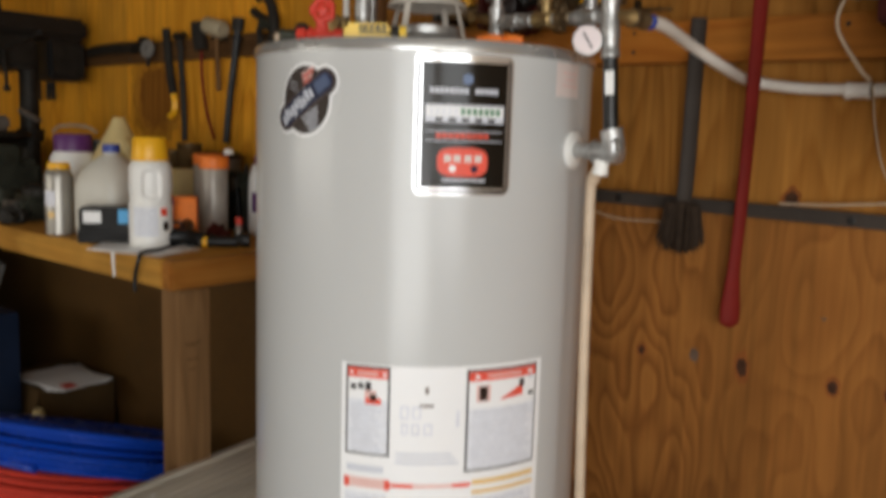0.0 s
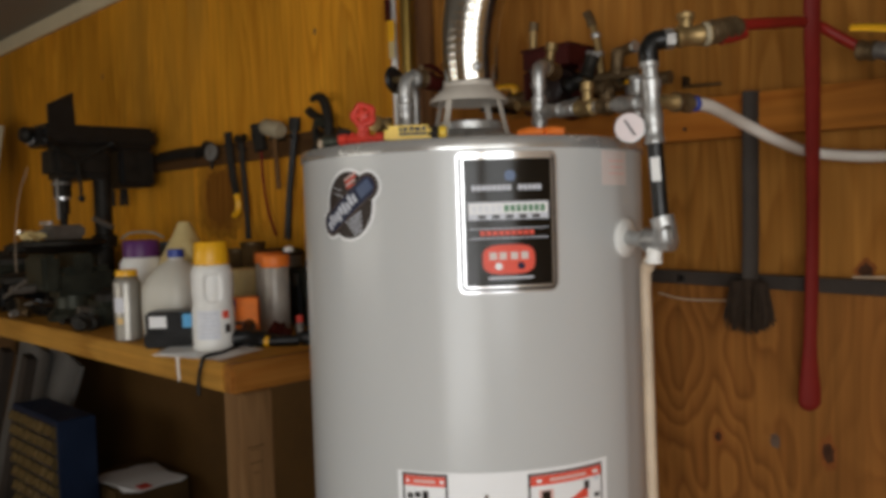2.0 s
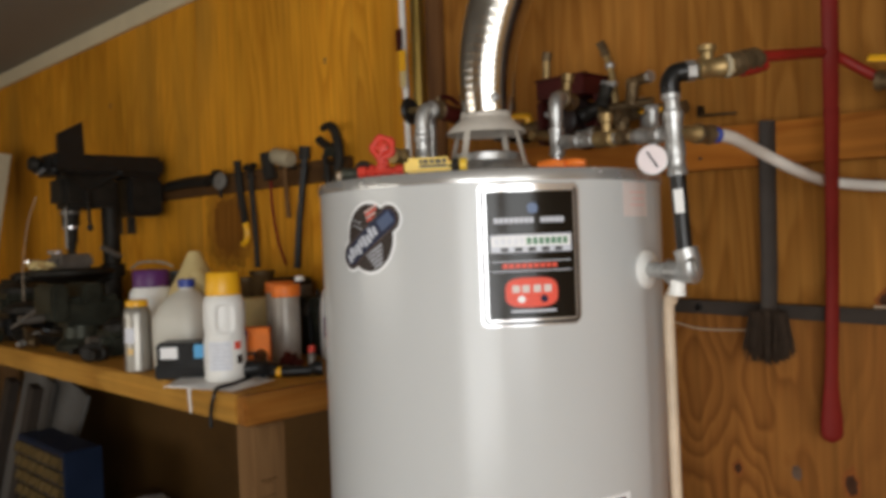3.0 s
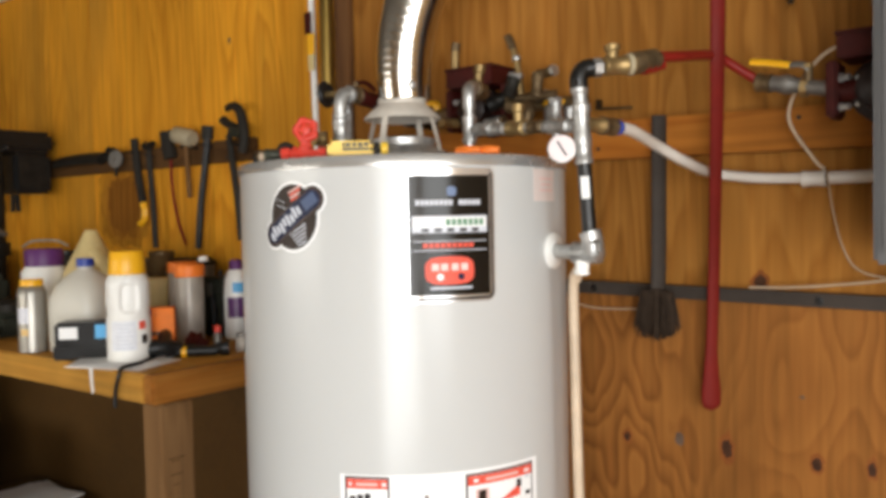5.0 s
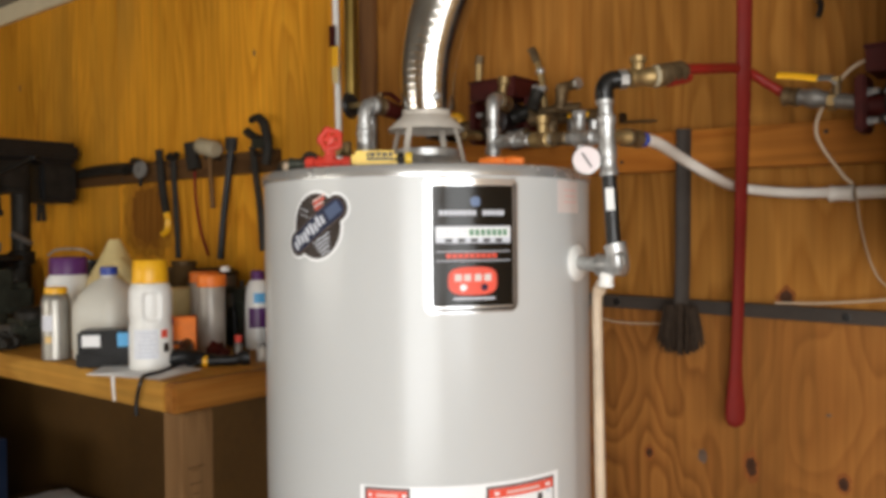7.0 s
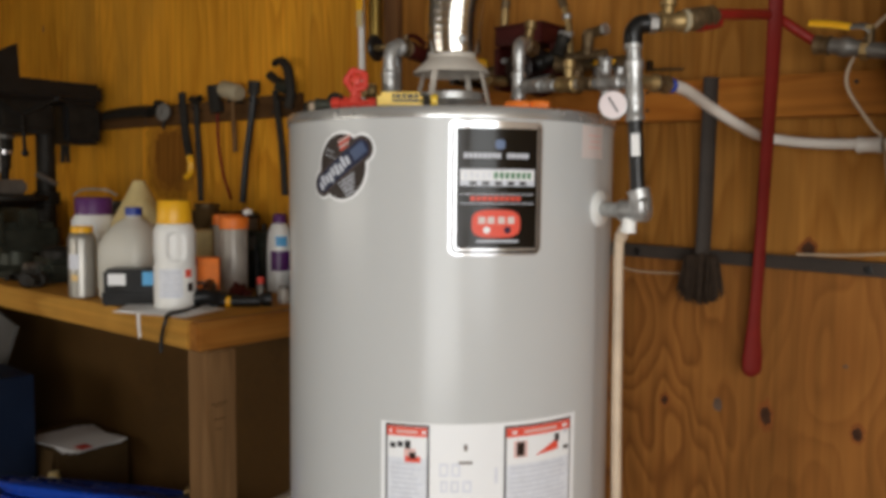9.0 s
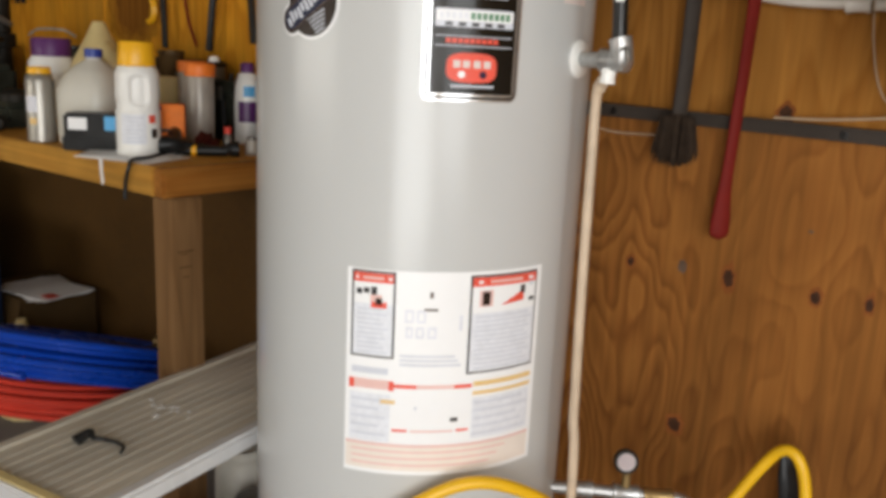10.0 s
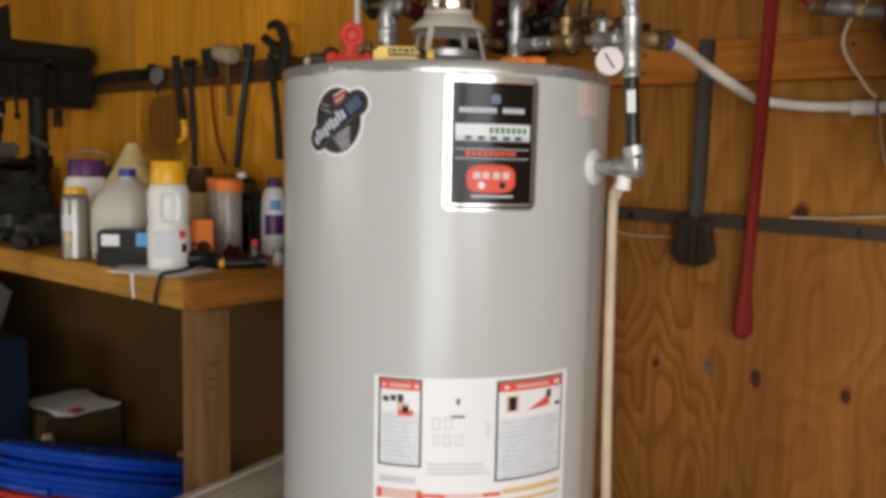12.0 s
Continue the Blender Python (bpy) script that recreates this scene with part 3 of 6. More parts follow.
label = part("instruction_label", wrapped(rect(0.318, 0.325), CPHI, 0.790, 0.0004, 0.0005), LABELW, heater, "large white instruction label with red-headed warning boxes")


def label_mark(p0, p1, z0, z1, material, lift=0.0010):
    w = radians(p1 - p0) * TANK_R
    part("label_print", wrapped(rect(w, z1 - z0), (p0 + p1) / 2, (z0 + z1) / 2, lift, 0.0003), material, label)


def warning_box(p0, p1, z0, z1):
    b = math.degrees(0.0032 / TANK_R)
    label_mark(p0, p1, z0, z1, LABELBLACK)
    label_mark(p0 + b, p1 - b, z0 + 0.0032, z1 - 0.0032, LABELW, 0.0014)
    label_mark(p0 + b, p1 - b, z1 - 0.0175, z1 - 0.0036, LABELRED, 0.0018)
    for k, (a, c) in enumerate(((0.10, 0.16), (0.26, 0.74), (0.84, 0.92))):
        label_mark(p0 + a * (p1 - p0), p0 + c * (p1 - p0), z1 - 0.0130, z1 - 0.0085, LABELPINK if k == 1 else LABELW, 0.0022)
    top = z0 + 0.58 * (z1 - z0)
    label_mark(p0 + b, p1 - b, z0 + 0.0036, top + 0.006, LABELTEXT, 0.0016)
    rows = int((top - z0) / 0.0074)
    for k in range(rows):
        zz = z0 + 0.007 + k * 0.0074
        label_mark(p0 + 3 * b, p1 - (3 + (k * 7) % 5) * b, zz, zz + 0.0030, LABELG, 0.0020)


warning_box(-70.0, -56.4, 0.816, 0.950)
warning_box(-33.6, -8.6, 0.792, 0.947)
for k in range(3):
    label_mark(-68.4 + 2.3 * k, -66.7 + 2.3 * k, 0.914 + 0.002 * (k % 2), 0.922 + 0.002 * k, LABELBLACK, 0.0022)
label_mark(-64.0, -60.5, 0.903, 0.914, LABELPINK, 0.0022)
label_mark(-63.8, -59.0, 0.894, 0.903, LABELRED, 0.0024)
label_mark(-62.4, -60.4, 0.899, 0.909, LABELBROWN, 0.0027)
label_mark(-30.5, -26.0, 0.898, 0.923, LABELPINK, 0.0022)
label_mark(-29.6, -27.0, 0.900, 0.921, LABELBROWN, 0.0025)
part("label_print", wrapped([(-0.022, -0.010), (0.020, -0.006), (0.020, 0.012), (0.006, 0.004)], -18.5, 0.908, 0.0022, 0.0003), LABELRED, label)
label_mark(-15.8, -14.0, 0.914, 0.926, LABELBROWN, 0.0025)
label_mark(-12.0, -10.0, 0.899, 0.905, LABELBLACK, 0.0022)
label_mark(-12.0, -10.4, 0.924, 0.930, LABELG, 0.0022)
label_mark(-46.0, -45.0, 0.913, 0.922, KNOTGREY)
label_mark(-47.6, -43.4, 0.893, 0.8965, KNOTGREY)
for p, q, z, h in ((-53.4, -50.6, 0.874, 0.020), (-49.8, -47.0, 0.874, 0.020), (-53.0, -50.8, 0.850, 0.018), (-50.0, -47.4, 0.850, 0.018), (-46.4, -43.6, 0.850, 0.018)):
    label_mark(p, q, z, z + h, LABELG2)
    label_mark(p + 0.7, q - 0.7, z + 0.004, z + h - 0.004, LABELW, 0.0014)
label_mark(-36.6, -35.6, 0.862, 0.886, LABELG2)
for k in range(3):
    label_mark(-54.5, -35.5 - k, 0.806 + 0.007 * k, 0.8095 + 0.007 * k, LABELG)
label_mark(-69.5, -58, 0.790, 0.800, LABELG)
# lower half of the label
label_mark(-70.4, -56.5, 0.766, 0.781, LABELPINK)
for p in (-70.2, -57.6):
    label_mark(p, p + 1.6, 0.765, 0.780, LABELRED, 0.0014)
label_mark(-56.2, -31.5, 0.770, 0.776, LABELPINK)
label_mark(-56.2, -49.0, 0.770, 0.776, LABELRED, 0.0014)
label_mark(-37.2, -31.5, 0.770, 0.776, LABELRED, 0.0014)
label_mark(-31.0, -8.6, 0.771, 0.779, LABELYEL)
label_mark(-31.0, -8.6, 0.757, 0.763, LABELYEL)
label_mark(-70.0, -57.0, 0.680, 0.758, LABELTEXT)
for k in range(5):
    label_mark(-69.4, -58.5 - (k % 2) * 2, 0.690 + 0.014 * k, 0.694 + 0.014 * k, LABELG, 0.0014)
label_mark(-31.0, -8.8, 0.684, 0.752, LABELTEXT)
for k in range(5):
    label_mark(-30.4, -10 - (k % 3) * 2, 0.690 + 0.013 * k, 0.694 + 0.013 * k, LABELG, 0.0014)
label_mark(-60.0, -55.5, 0.744, 0.750, LABELYEL, 0.0018)
label_mark(-38.0, -35.6, 0.716, 0.722, LABELBROWN)
label_mark(-49.5, -48.7, 0.736, 0.741, LABELG)
label_mark(-56.2, -51.5, 0.699, 0.703, LABELRED)
label_mark(-36.0, -32.0, 0.699, 0.703, LABELRED)
label_mark(-50.5, -37.0, 0.699, 0.702, LABELPINK)
label_mark(-71.0, -8.0, 0.634, 0.676, LABELPEACH)
label_mark(-71.0, -8.0, 0.674, 0.678, LABELPINK, 0.0014)
for k in range(3):
    label_mark(-69.0, -24 + 3 * k, 0.642 + 0.011 * k, 0.645 + 0.011 * k, LABELPINK, 0.0014)

# corrugated flue duct, up and over to the right
duct = thing("flue_duct", "shiny corrugated aluminium flue duct rising from the draft hood", "duct", at=(0, 0, 1.53))
ribs = tube([(0.004, 0.003, 1.527), (0.003, 0.002, 1.58), (0.008, 0.006, 1.64), (0.023, 0.018, 1.71), (0.052, 0.041, 1.79), (0.108, 0.09, 1.87), (0.16, 0.13, 1.96), (0.19, 0.16, 2.08), (0.195, 0.165, 2.279)], 0.038, seg=48, steps=70, radii=lambda t: 0.0458 + 0.007 * min(1, 2.5 * t) + 0.00022 * max(0.0, math.cos(t * 76 * math.pi)) ** 10)
part("duct_hose", ribs, DUCT, duct)
part("duct_screw", lathe([(0.0075, 0), (0.0075, 0.003), (0.004, 0.006), (0.0, 0.0065)], (0.0425, -0.0245, 1.548), (0.87, -0.5, 0), 12), GALV, duct)


def fitting(a, b, r, bm=None):
    """A short threaded coupling with rolled ends."""
    a, b = Vector(a), Vector(b)
    n = (b - a).length
    return lathe([(r * 0.92, 0), (r * 1.1, n * 0.04), (r * 1.1, n * 0.2), (r, n * 0.26), (r, n * 0.74), (r * 1.1, n * 0.8), (r * 1.1, n * 0.96), (r * 0.92, n)], a, b - a, 20, bm)


def hexnut(c, axis, r, h):
    return lathe([(r, 0), (r, h)], Vector(c) - Vector(axis).normalized() * h / 2, axis, 6)


# cold-water side on top of the tank
cold = thing("cold_water_pipe", "galvanised cold-water riser with elbow and valve on the heater", "pipe", at=(-0.085, -0.07, 1.42))
part("nipple", rod((-0.083, -0.069, 1.4117), (-0.083, -0.069, 1.50), 0.0098), GALV, cold)
part("coupling", fitting((-0.083, -0.069, 1.455), (-0.083, -0.069, 1.497), 0.0138), GALV, cold)
part("elbow", tube([(-0.083, -0.069, 1.495), (-0.083, -0.069, 1.524), (-0.083, -0.061, 1.540), (-0.082, -0.044, 1.543)], 0.0118, seg=20), GALV, cold, "galvanised elbow")
part("elbow_foot", lathe([(0.0118, 0), (0.0140, 0.002), (0.0140, 0.009), (0.0118, 0.011)], (-0.083, -0.069, 1.497), (0, 0, 1), 24), GALV, cold)
part("elbow_rim", lathe([(0.0125, 0), (0.0158, 0.002), (0.0158, 0.009), (0.0125, 0.011)], (-0.082, -0.052, 1.542), (0.02, 1, 0.02), 24), GALV, cold)
part("union", fitting((-0.082, -0.042, 1.543), (-0.081, -0.024, 1.543), 0.0145), BRONZE, cold)
part("valve_body", fitting((-0.081, -0.024, 1.542), (-0.078, 0.030, 1.534), 0.0145), PUMPRED, cold, "dark valve body")
part("valve_stem", rod((-0.082, -0.030, 1.552), (-0.082, -0.030, 1.566), 0.005), BRONZE, cold)
part("valve_lever", tube([(-0.082, -0.030, 1.565), (-0.080, -0.005, 1.567), (-0.078, 0.018, 1.556)], 0.0045, flat=0.4), PUMPRED, cold)
wheel = lathe([(0.021, -0.005), (0.0255, 0.0), (0.021, 0.005), (0.016, 0.003), (0.016, -0.003)], (-0.186, 0.0, 1.558), (0.90, 0.12, 0.05), 24)
lathe([(0.0, -0.0015), (0.0165, -0.0015), (0.0165, 0.0015), (0.0, 0.0015)], (-0.186, 0.0, 1.558), (0.90, 0.12, 0.05), 24, wheel)
black_valve = thing("black_handwheel_valve", "small black handwheel valve beside the cold pipe", "valve", at=(-0.13, 0.03, 1.425))
part("handwheel", wheel, BLACKP, black_valve)
part("stem", rod((-0.186, 0.0, 1.558), (-0.14, 0.0, 1.556), 0.006), BRASS, black_valve)
part("body", tube([(-0.148, 0.0, 1.556), (-0.135, 0.0, 1.552), (-0.132, 0.0, 1.53), (-0.132, 0.0, 1.4140)], 0.010), GALV, black_valve)
brass_tap = thing("brass_drain_tap", "small brass drain tap on the heater top", "tap", at=(-0.1, -0.1, 1.4140))
part("tap_body", lathe([(0.0, 0), (0.012, 0), (0.012, 0.01), (0.008, 0.014), (0.013, 0.02), (0.013, 0.032), (0.0, 0.034)], (-0.104, -0.098, 1.462), (0.3, -0.95, 0), 16), BRASS, brass_tap)
part("tap_stem", rod((-0.104, -0.092, 1.4140), (-0.104, -0.092, 1.475), 0.008), BRONZE, brass_tap)

# red gate valve lying on top
red_valve = thing("red_gate_valve", "red-painted gate valve with round spoked handwheel", "valve", at=(0.0, -0.23, 1.4140))
c0 = Vector((0.000, -0.232, 1.460))
ax = Vector((0.62, -0.78, 0.1)).normalized()
hw = bmesh.new()
side = ax.cross(Vector((0, 0, 1))).normalized()
up2 = side.cross(ax)
ring = [c0 + (0.0150 + 0.0016 * math.cos(5 * a)) * (math.cos(a) * side + math.sin(a) * up2) for a in [2 * math.pi * k / 40 for k in range(41)]]
tube(ring, 0.0046, hw, 10, steps=0)
for k in range(5):
    a = 2 * math.pi * k / 5
    rod(c0, c0 + 0.0145 * (math.cos(a) * side + math.sin(a) * up2), 0.0035, hw, 8)
part("handwheel", hw, REDKNOB, red_valve)
part("hub", lathe([(0.007, -0.005), (0.007, 0.005), (0.0, 0.007)], c0, ax, 14), REDKNOB, red_valve)
bd = Vector((0.056, 0.042, 0)).normalized()
b0 = Vector((-0.030, -0.255, 1.4242))
part("valve_body", lathe([(0.0, 0.0), (0.0085, 0.0), (0.0095, 0.002), (0.0095, 0.012), (0.0065, 0.014), (0.0060, 0.020), (0.0092, 0.026), (0.0100, 0.034), (0.0090, 0.044), (0.0058, 0.050), (0.0060, 0.055), (0.0095, 0.057), (0.0095, 0.069), (0.0, 0.070)], b0, bd, 8), REDKNOB, red_valve, "red cast valve body with hexagonal ends")
part("bonnet", lathe([(0.0085, 0.0), (0.0085, 0.010), (0.0060, 0.012), (0.0060, 0.020), (0.0, 0.021)], b0 + bd * 0.035, (0.1, -0.1, 1), 6), REDKNOB, red_valve)
part("flange_nut", lathe([(0.0110, 0), (0.0110, 0.006)], b0 + bd * 0.018, bd, 6), REDKNOB, red_valve)
part("stem", rod((0.002, -0.228, 1.426), c0 - ax * 0.004, 0.005), REDKNOB, red_valve)

# yellow tool lying behind the band
yt = thing("yellow_torpedo_tool", "yellow and black plastic hand tool lying on the heater top", "tool", at=(0.07, -0.2, 1.4140))
d = Vector((0.075, 0.062, 0)).normalized()
m = Matrix.Translation((0.042, -0.224, 1.4272)) @ pose(0, 0, 0, 0, 0, math.degrees(math.atan2(d.y, d.x)))
bm = bmesh.new()
bmesh.ops.create_cube(bm, size=1, matrix=m @ Matrix.Translation((0.032, 0, 0)) @ Matrix.Diagonal((0.070, 0.019, 0.026, 1)))
part("handle", bm, TOOLYEL, yt, bevel=0.006)
bm = bmesh.new()
bmesh.ops.create_cube(bm, size=1, matrix=m @ Matrix.Translation((0.040, -0.0092, 0.0)) @ Matrix.Diagonal((0.040, 0.002, 0.004, 1)))
part("stripe", bm, BLACKP, yt, "black printed stripe")
for dx, w, dz, h in ((0.022, 0.004, 0.0065, 0.006), (0.029, 0.007, 0.0065, 0.006), (0.038, 0.006, 0.0070, 0.006), (0.047, 0.008, 0.0065, 0.006), (0.056, 0.006, 0.0070, 0.006)):
    bm = bmesh.new()
    bmesh.ops.create_cube(bm, size=1, matrix=m @ Matrix.Translation((dx, -0.0094, dz)) @ Matrix.Diagonal((w, 0.002, h, 1)))
    part("print", bm, BLACKP, yt)
part("grip_ring", lathe([(0.0095, 0.0), (0.0105, 0.002), (0.0105, 0.008), (0.0095, 0.010)], m @ Vector((0.066, 0, 0.0)), m.to_3x3() @ Vector((1, 0, 0)), 20), DARKSTEEL, yt)
part("end_knob", lathe([(0.0, -0.005), (0.010, -0.005), (0.0110, 0), (0.010, 0.005), (0, 0.005)], m @ Vector((0.083, 0, 0.0)), m.to_3x3() @ Vector((1, 0, 0)), 20), TOOLYEL, yt)
part("shank", rod(m @ Vector((0.06, 0, 0)), m @ Vector((0.082, 0, 0)), 0.004), DARKSTEEL, yt)

# fittings lying at the far side of the top
for i, (x, y, r, mt, lb) in enumerate(((-0.062, -0.262, 0.009, GREENIRON, "dark green plastic fitting lying on the heater top"), (-0.082, -0.255, 0.007, PVC, "small pale fitting lying on the heater top"))):
    tagged(mesh_object("pipe_fitting", fitting((x, y, 1.4140 + r * 1.15), (x + 0.018, y + 0.02, 1.4140 + r * 1.15), r), mt), lb, "fitting", "loose fittings")
for x, y, r, mt, lb in ((-0.105, -0.235, 0.010, BRONZE, "rusty threaded fitting lying on the heater top"), (-0.125, -0.228, 0.008, DARKSTEEL, "dark steel nipple lying on the heater top"), (-0.150, -0.205, 0.011, BRONZE, "rusty threaded fitting lying on the heater top")):
    tagged(mesh_object("pipe_fitting", fitting((x, y, 1.4140 + r * 1.12), (x + 0.026, y + 0.012, 1.4140 + r * 1.12), r), mt), lb, "fitting", "loose fittings")
tagged(mesh_object("small_wrench", tube([(-0.062, -0.235, 1.4205), (-0.05, -0.232, 1.440), (-0.03, -0.22, 1.430), (-0.015, -0.21, 1.4195)], 0.0045, radii=lambda t: 0.0065 - 0.003 * t), DARKSTEEL), "small dark steel wrench lying on the heater top", "wrench")

# hot-water side
hot = thing("hot_water_pipe", "galvanised hot-water riser with tee and brass fittings", "pipe", at=(0.09, 0.075, 1.42))
part("nipple", rod((0.09, 0.075, 1.4117), (0.09, 0.075, 1.535), 0.0095), GALV, hot)
part("tee", fitting((0.09, 0.075, 1.452), (0.09, 0.075, 1.50), 0.0118), GALV, hot)
part("elbow", tube([(0.09, 0.075, 1.512), (0.09, 0.075, 1.54), (0.086, 0.086, 1.550), (0.078, 0.110, 1.553)], 0.0118, seg=18), GALV, hot)
part("valve_body", fitting((0.079, 0.106, 1.553), (0.062, 0.155, 1.553), 0.015), BRONZE, hot)
part("valve_stem", lathe([(0.008, 0), (0.008, 0.022), (0.011, 0.024), (0.011, 0.036), (0.0, 0.038)], (0.070, 0.132, 1.562), (0.1, 0.1, 1), 12), BRASS, hot)
run = [Vector((0.097, 0.074, 1.474)), Vector((0.366, -0.034, 1.452))]
part("run_pipe", rod(run[0], run[1], 0.0085), GALV, hot)


def along(t):
    return run[0].lerp(run[1], t)


part("reducer", fitting(along(0.05), along(0.22), 0.0108), GALV, hot)
part("brass_adapter", fitting(along(0.25), along(0.36), 0.0100), GALV, hot, "galvanised adapter")
part("brass_valve", fitting(along(0.38), along(0.54), 0.0118), BRASS, hot, "brass stop valve")
part("brass_valve_cap", lathe([(0.008, 0), (0.008, 0.016), (0.010, 0.018), (0.010, 0.030), (0.0, 0.032)], along(0.47) + Vector((0, 0, 0.008)), (0, 0, 1), 12), BRASS, hot)
part("brass_union", fitting(along(0.58), along(0.70), 0.0102), BRONZE, hot)
part("end_coupling", fitting(along(0.74), along(0.92), 0.0108), GALV, hot)
for i in range(2):
    q = Vector((0.205 + 0.022 * i, -0.088 + 0.018 * i, 1.4222))
    tagged(mesh_object("orange_plug", tube([q + Vector((-0.022, -0.004, 0)), q + Vector((0, 0, 0.001)), q + Vector((0.016, 0.006, 0))], 0.008, radii=lambda t: 0.0078 - 0.003 * abs(t - 0.4), seg=12), ORANGE), "orange plastic plug lying on the heater top", "plug", "orange plugs")

# temperature and pressure relief piping at the side
relief = thing("relief_pipe", "vertical relief piping of galvanised and black iron on the heater's side", "pipe", at=(0.34, 0.02, 1.27))
part("escutcheon", lathe([(0.0, 0.0), (0.029, 0.0), (0.029, 0.006), (0.025, 0.010), (0.014, 0.012), (0.0, 0.012)], (0.2505, 0.0745, 1.269), (0.994, 0.11, 0), 28), WHITEP, relief, "white round escutcheon")
part("side_nipple", rod((0.254, 0.075, 1.269), (0.335, 0.021, 1.268), 0.0115), GALV, relief)
part("side_tee", fitting((0.318, 0.024, 1.268), (0.362, 0.020, 1.270), 0.0155), GALV, relief)
part("side_elbow", tube([(0.340, 0.022, 1.268), (0.352, 0.018, 1.270), (0.3525, 0.016, 1.284), (0.349, 0.015, 1.300)], 0.0158, seg=18), GALV, relief)
part("outlet", fitting((0.333, 0.022, 1.258), (0.331, 0.022, 1.236), 0.0105), WHITEP, relief, "white plastic outlet")
part("lever", tube([(0.355, 0.005, 1.285), (0.368, 0.0, 1.285), (0.372, -0.002, 1.27)], 0.004, flat=0.5), GREYSTEEL, relief)
part("lower_pipe", rod((0.349, 0.015, 1.292), (0.3425, 0.012, 1.405), 0.0106), BLACKIRON, relief, "black iron pipe")
part("pipe_label", placed(box(-0.006, 0.006, -0.0118, -0.0104, 0.0, 0.032), Matrix.Translation((0.3452, 0.0131, 1.348)) @ pose(0, 0, 0, 0, -3, 24)), PAPER, relief, "white paper label stuck on the pipe")
part("middle_fitting", fitting((0.343, 0.012, 1.398), (0.341, 0.011, 1.432), 0.0122), GALV, relief)
part("cross", fitting((0.341, 0.011, 1.428), (0.3395, 0.010, 1.486), 0.0125), GALV, relief)
part("upper_pipe", rod((0.3395, 0.010, 1.484), (0.338, 0.009, 1.515), 0.0103), GALV, relief)
part("upper_collar", lathe([(0.011, 0), (0.013, 0.002), (0.013, 0.008), (0.011, 0.010)], (0.338, 0.009, 1.500), (0, 0, 1), 20), GALV, relief)
part("top_elbow", tube([(0.338, 0.009, 1.508), (0.338, 0.009, 1.524), (0.343, 0.015, 1.535), (0.353, 0.024, 1.538)], 0.0135, seg=18), BLACKIRON, relief, "black iron elbow")
part("pale_nut", hexnut((0.357, 0.028, 1.538), (0.65, 0.76, 0.1), 0.0138, 0.012), GALV, relief)
part("brass_valve", fitting((0.364, 0.035, 1.540), (0.388, 0.064, 1.543), 0.0130), BRASS, relief, "brass valve")
part("valve_cap", lathe([(0.009, 0), (0.009, 0.010), (0.012, 0.012), (0.012, 0.019), (0.0, 0.023)], (0.373, 0.046, 1.552), (0, 0, 1), 10), BRASS, relief)
part("brass_nut", hexnut((0.391, 0.068, 1.544), (0.65, 0.76, 0.1), 0.0165, 0.008), BRASS, relief)
rib = [(0.0120, 0.0), (0.0150, 0.001)]
for k in range(4):
    rib += [(0.0165, 0.004 + 0.0125 * k), (0.0165, 0.011 + 0.0125 * k), (0.0140, 0.0125 + 0.0125 * k), (0.0140, 0.0155 + 0.0125 * k)]
part("coupling", lathe(rib + [(0.011, 0.0585)], (0.392, 0.070, 1.545), (0.022, 0.058, 0.013), 24), BRONZE, relief, "dark ribbed crimp coupling")
part("red_sleeve", tube([(0.401, 0.088, 1.538), (0.409, 0.110, 1.543), (0.416, 0.128, 1.549)], 0.0085, seg=12), REDHOSE, relief, "red sleeve under the coupling")
part("tape_ring", lathe([(0.0150, 0), (0.0160, 0.001), (0.0160, 0.006), (0.0150, 0.007)], (0.3885, 0.0635, 1.5435), (0.65, 0.76, 0.1), 20), RUBBER, relief, "pale thread tape")

relief.location += Vector((0.026, -0.044, -0.003))

gauge = thing("pressure_gauge", "round white-faced pressure gauge on a brass stem", "gauge", at=(0.33, 0.0, 1.43))
gax = Vector((0.45, -0.86, 0.1)).normalized()
gc = Vector((0.318, -0.012, 1.420))
part("case", lathe([(0.0, -0.010), (0.020, -0.010), (0.0225, -0.006), (0.0225, 0.003), (0.0205, 0.004)], gc, gax, 28), GALV, gauge)
part("dial", lathe([(0.0, -0.002), (0.0208, -0.002), (0.0208, 0.0046), (0.0, 0.0046)], gc, gax, 28), DIAL, gauge, "white dial")
part("needle", rod(gc + gax * 0.0062 + Vector((-0.006, -0.003, 0.011)), gc + gax * 0.0062 + Vector((0.007, 0.003, -0.012)), 0.0014, seg=8), LABELBLACK, gauge)
part("stem", rod(gc - gax * 0.008, (0.341, 0.011, 1.436), 0.007), BRASS, gauge)

gauge.location += Vector((0.026, -0.044, -0.003))
gauge.scale = (0.92, 0.92, 0.92)

# hoses to the wall
red_hose = thing("red_water_hose", "red plastic water pipe from the relief fitting to the wall valve", "hose", at=(0.41, 0.13, 1.56))
part("pipe", tube([(0.437, 0.080, 1.557), (0.446, 0.15, 1.567), (0.447, 0.25, 1.583), (0.449, 0.318, 1.589), (0.478, 0.345, 1.566), (0.506, 0.36, 1.545)], 0.0085, seg=14), REDHOSE, red_hose)
white_hose = thing("white_water_hose", "white plastic water pipe sagging along the wall", "hose", at=(0.34, 0.01, 1.455))
part("brass_end", fitting((0.366, -0.034, 1.453), (0.386, 0.004, 1.452), 0.0105), BRASS, white_hose)
part("coupling", fitting((0.382, -0.004, 1.452), (0.387, 0.03, 1.452), 0.0125), BRONZE, white_hose)
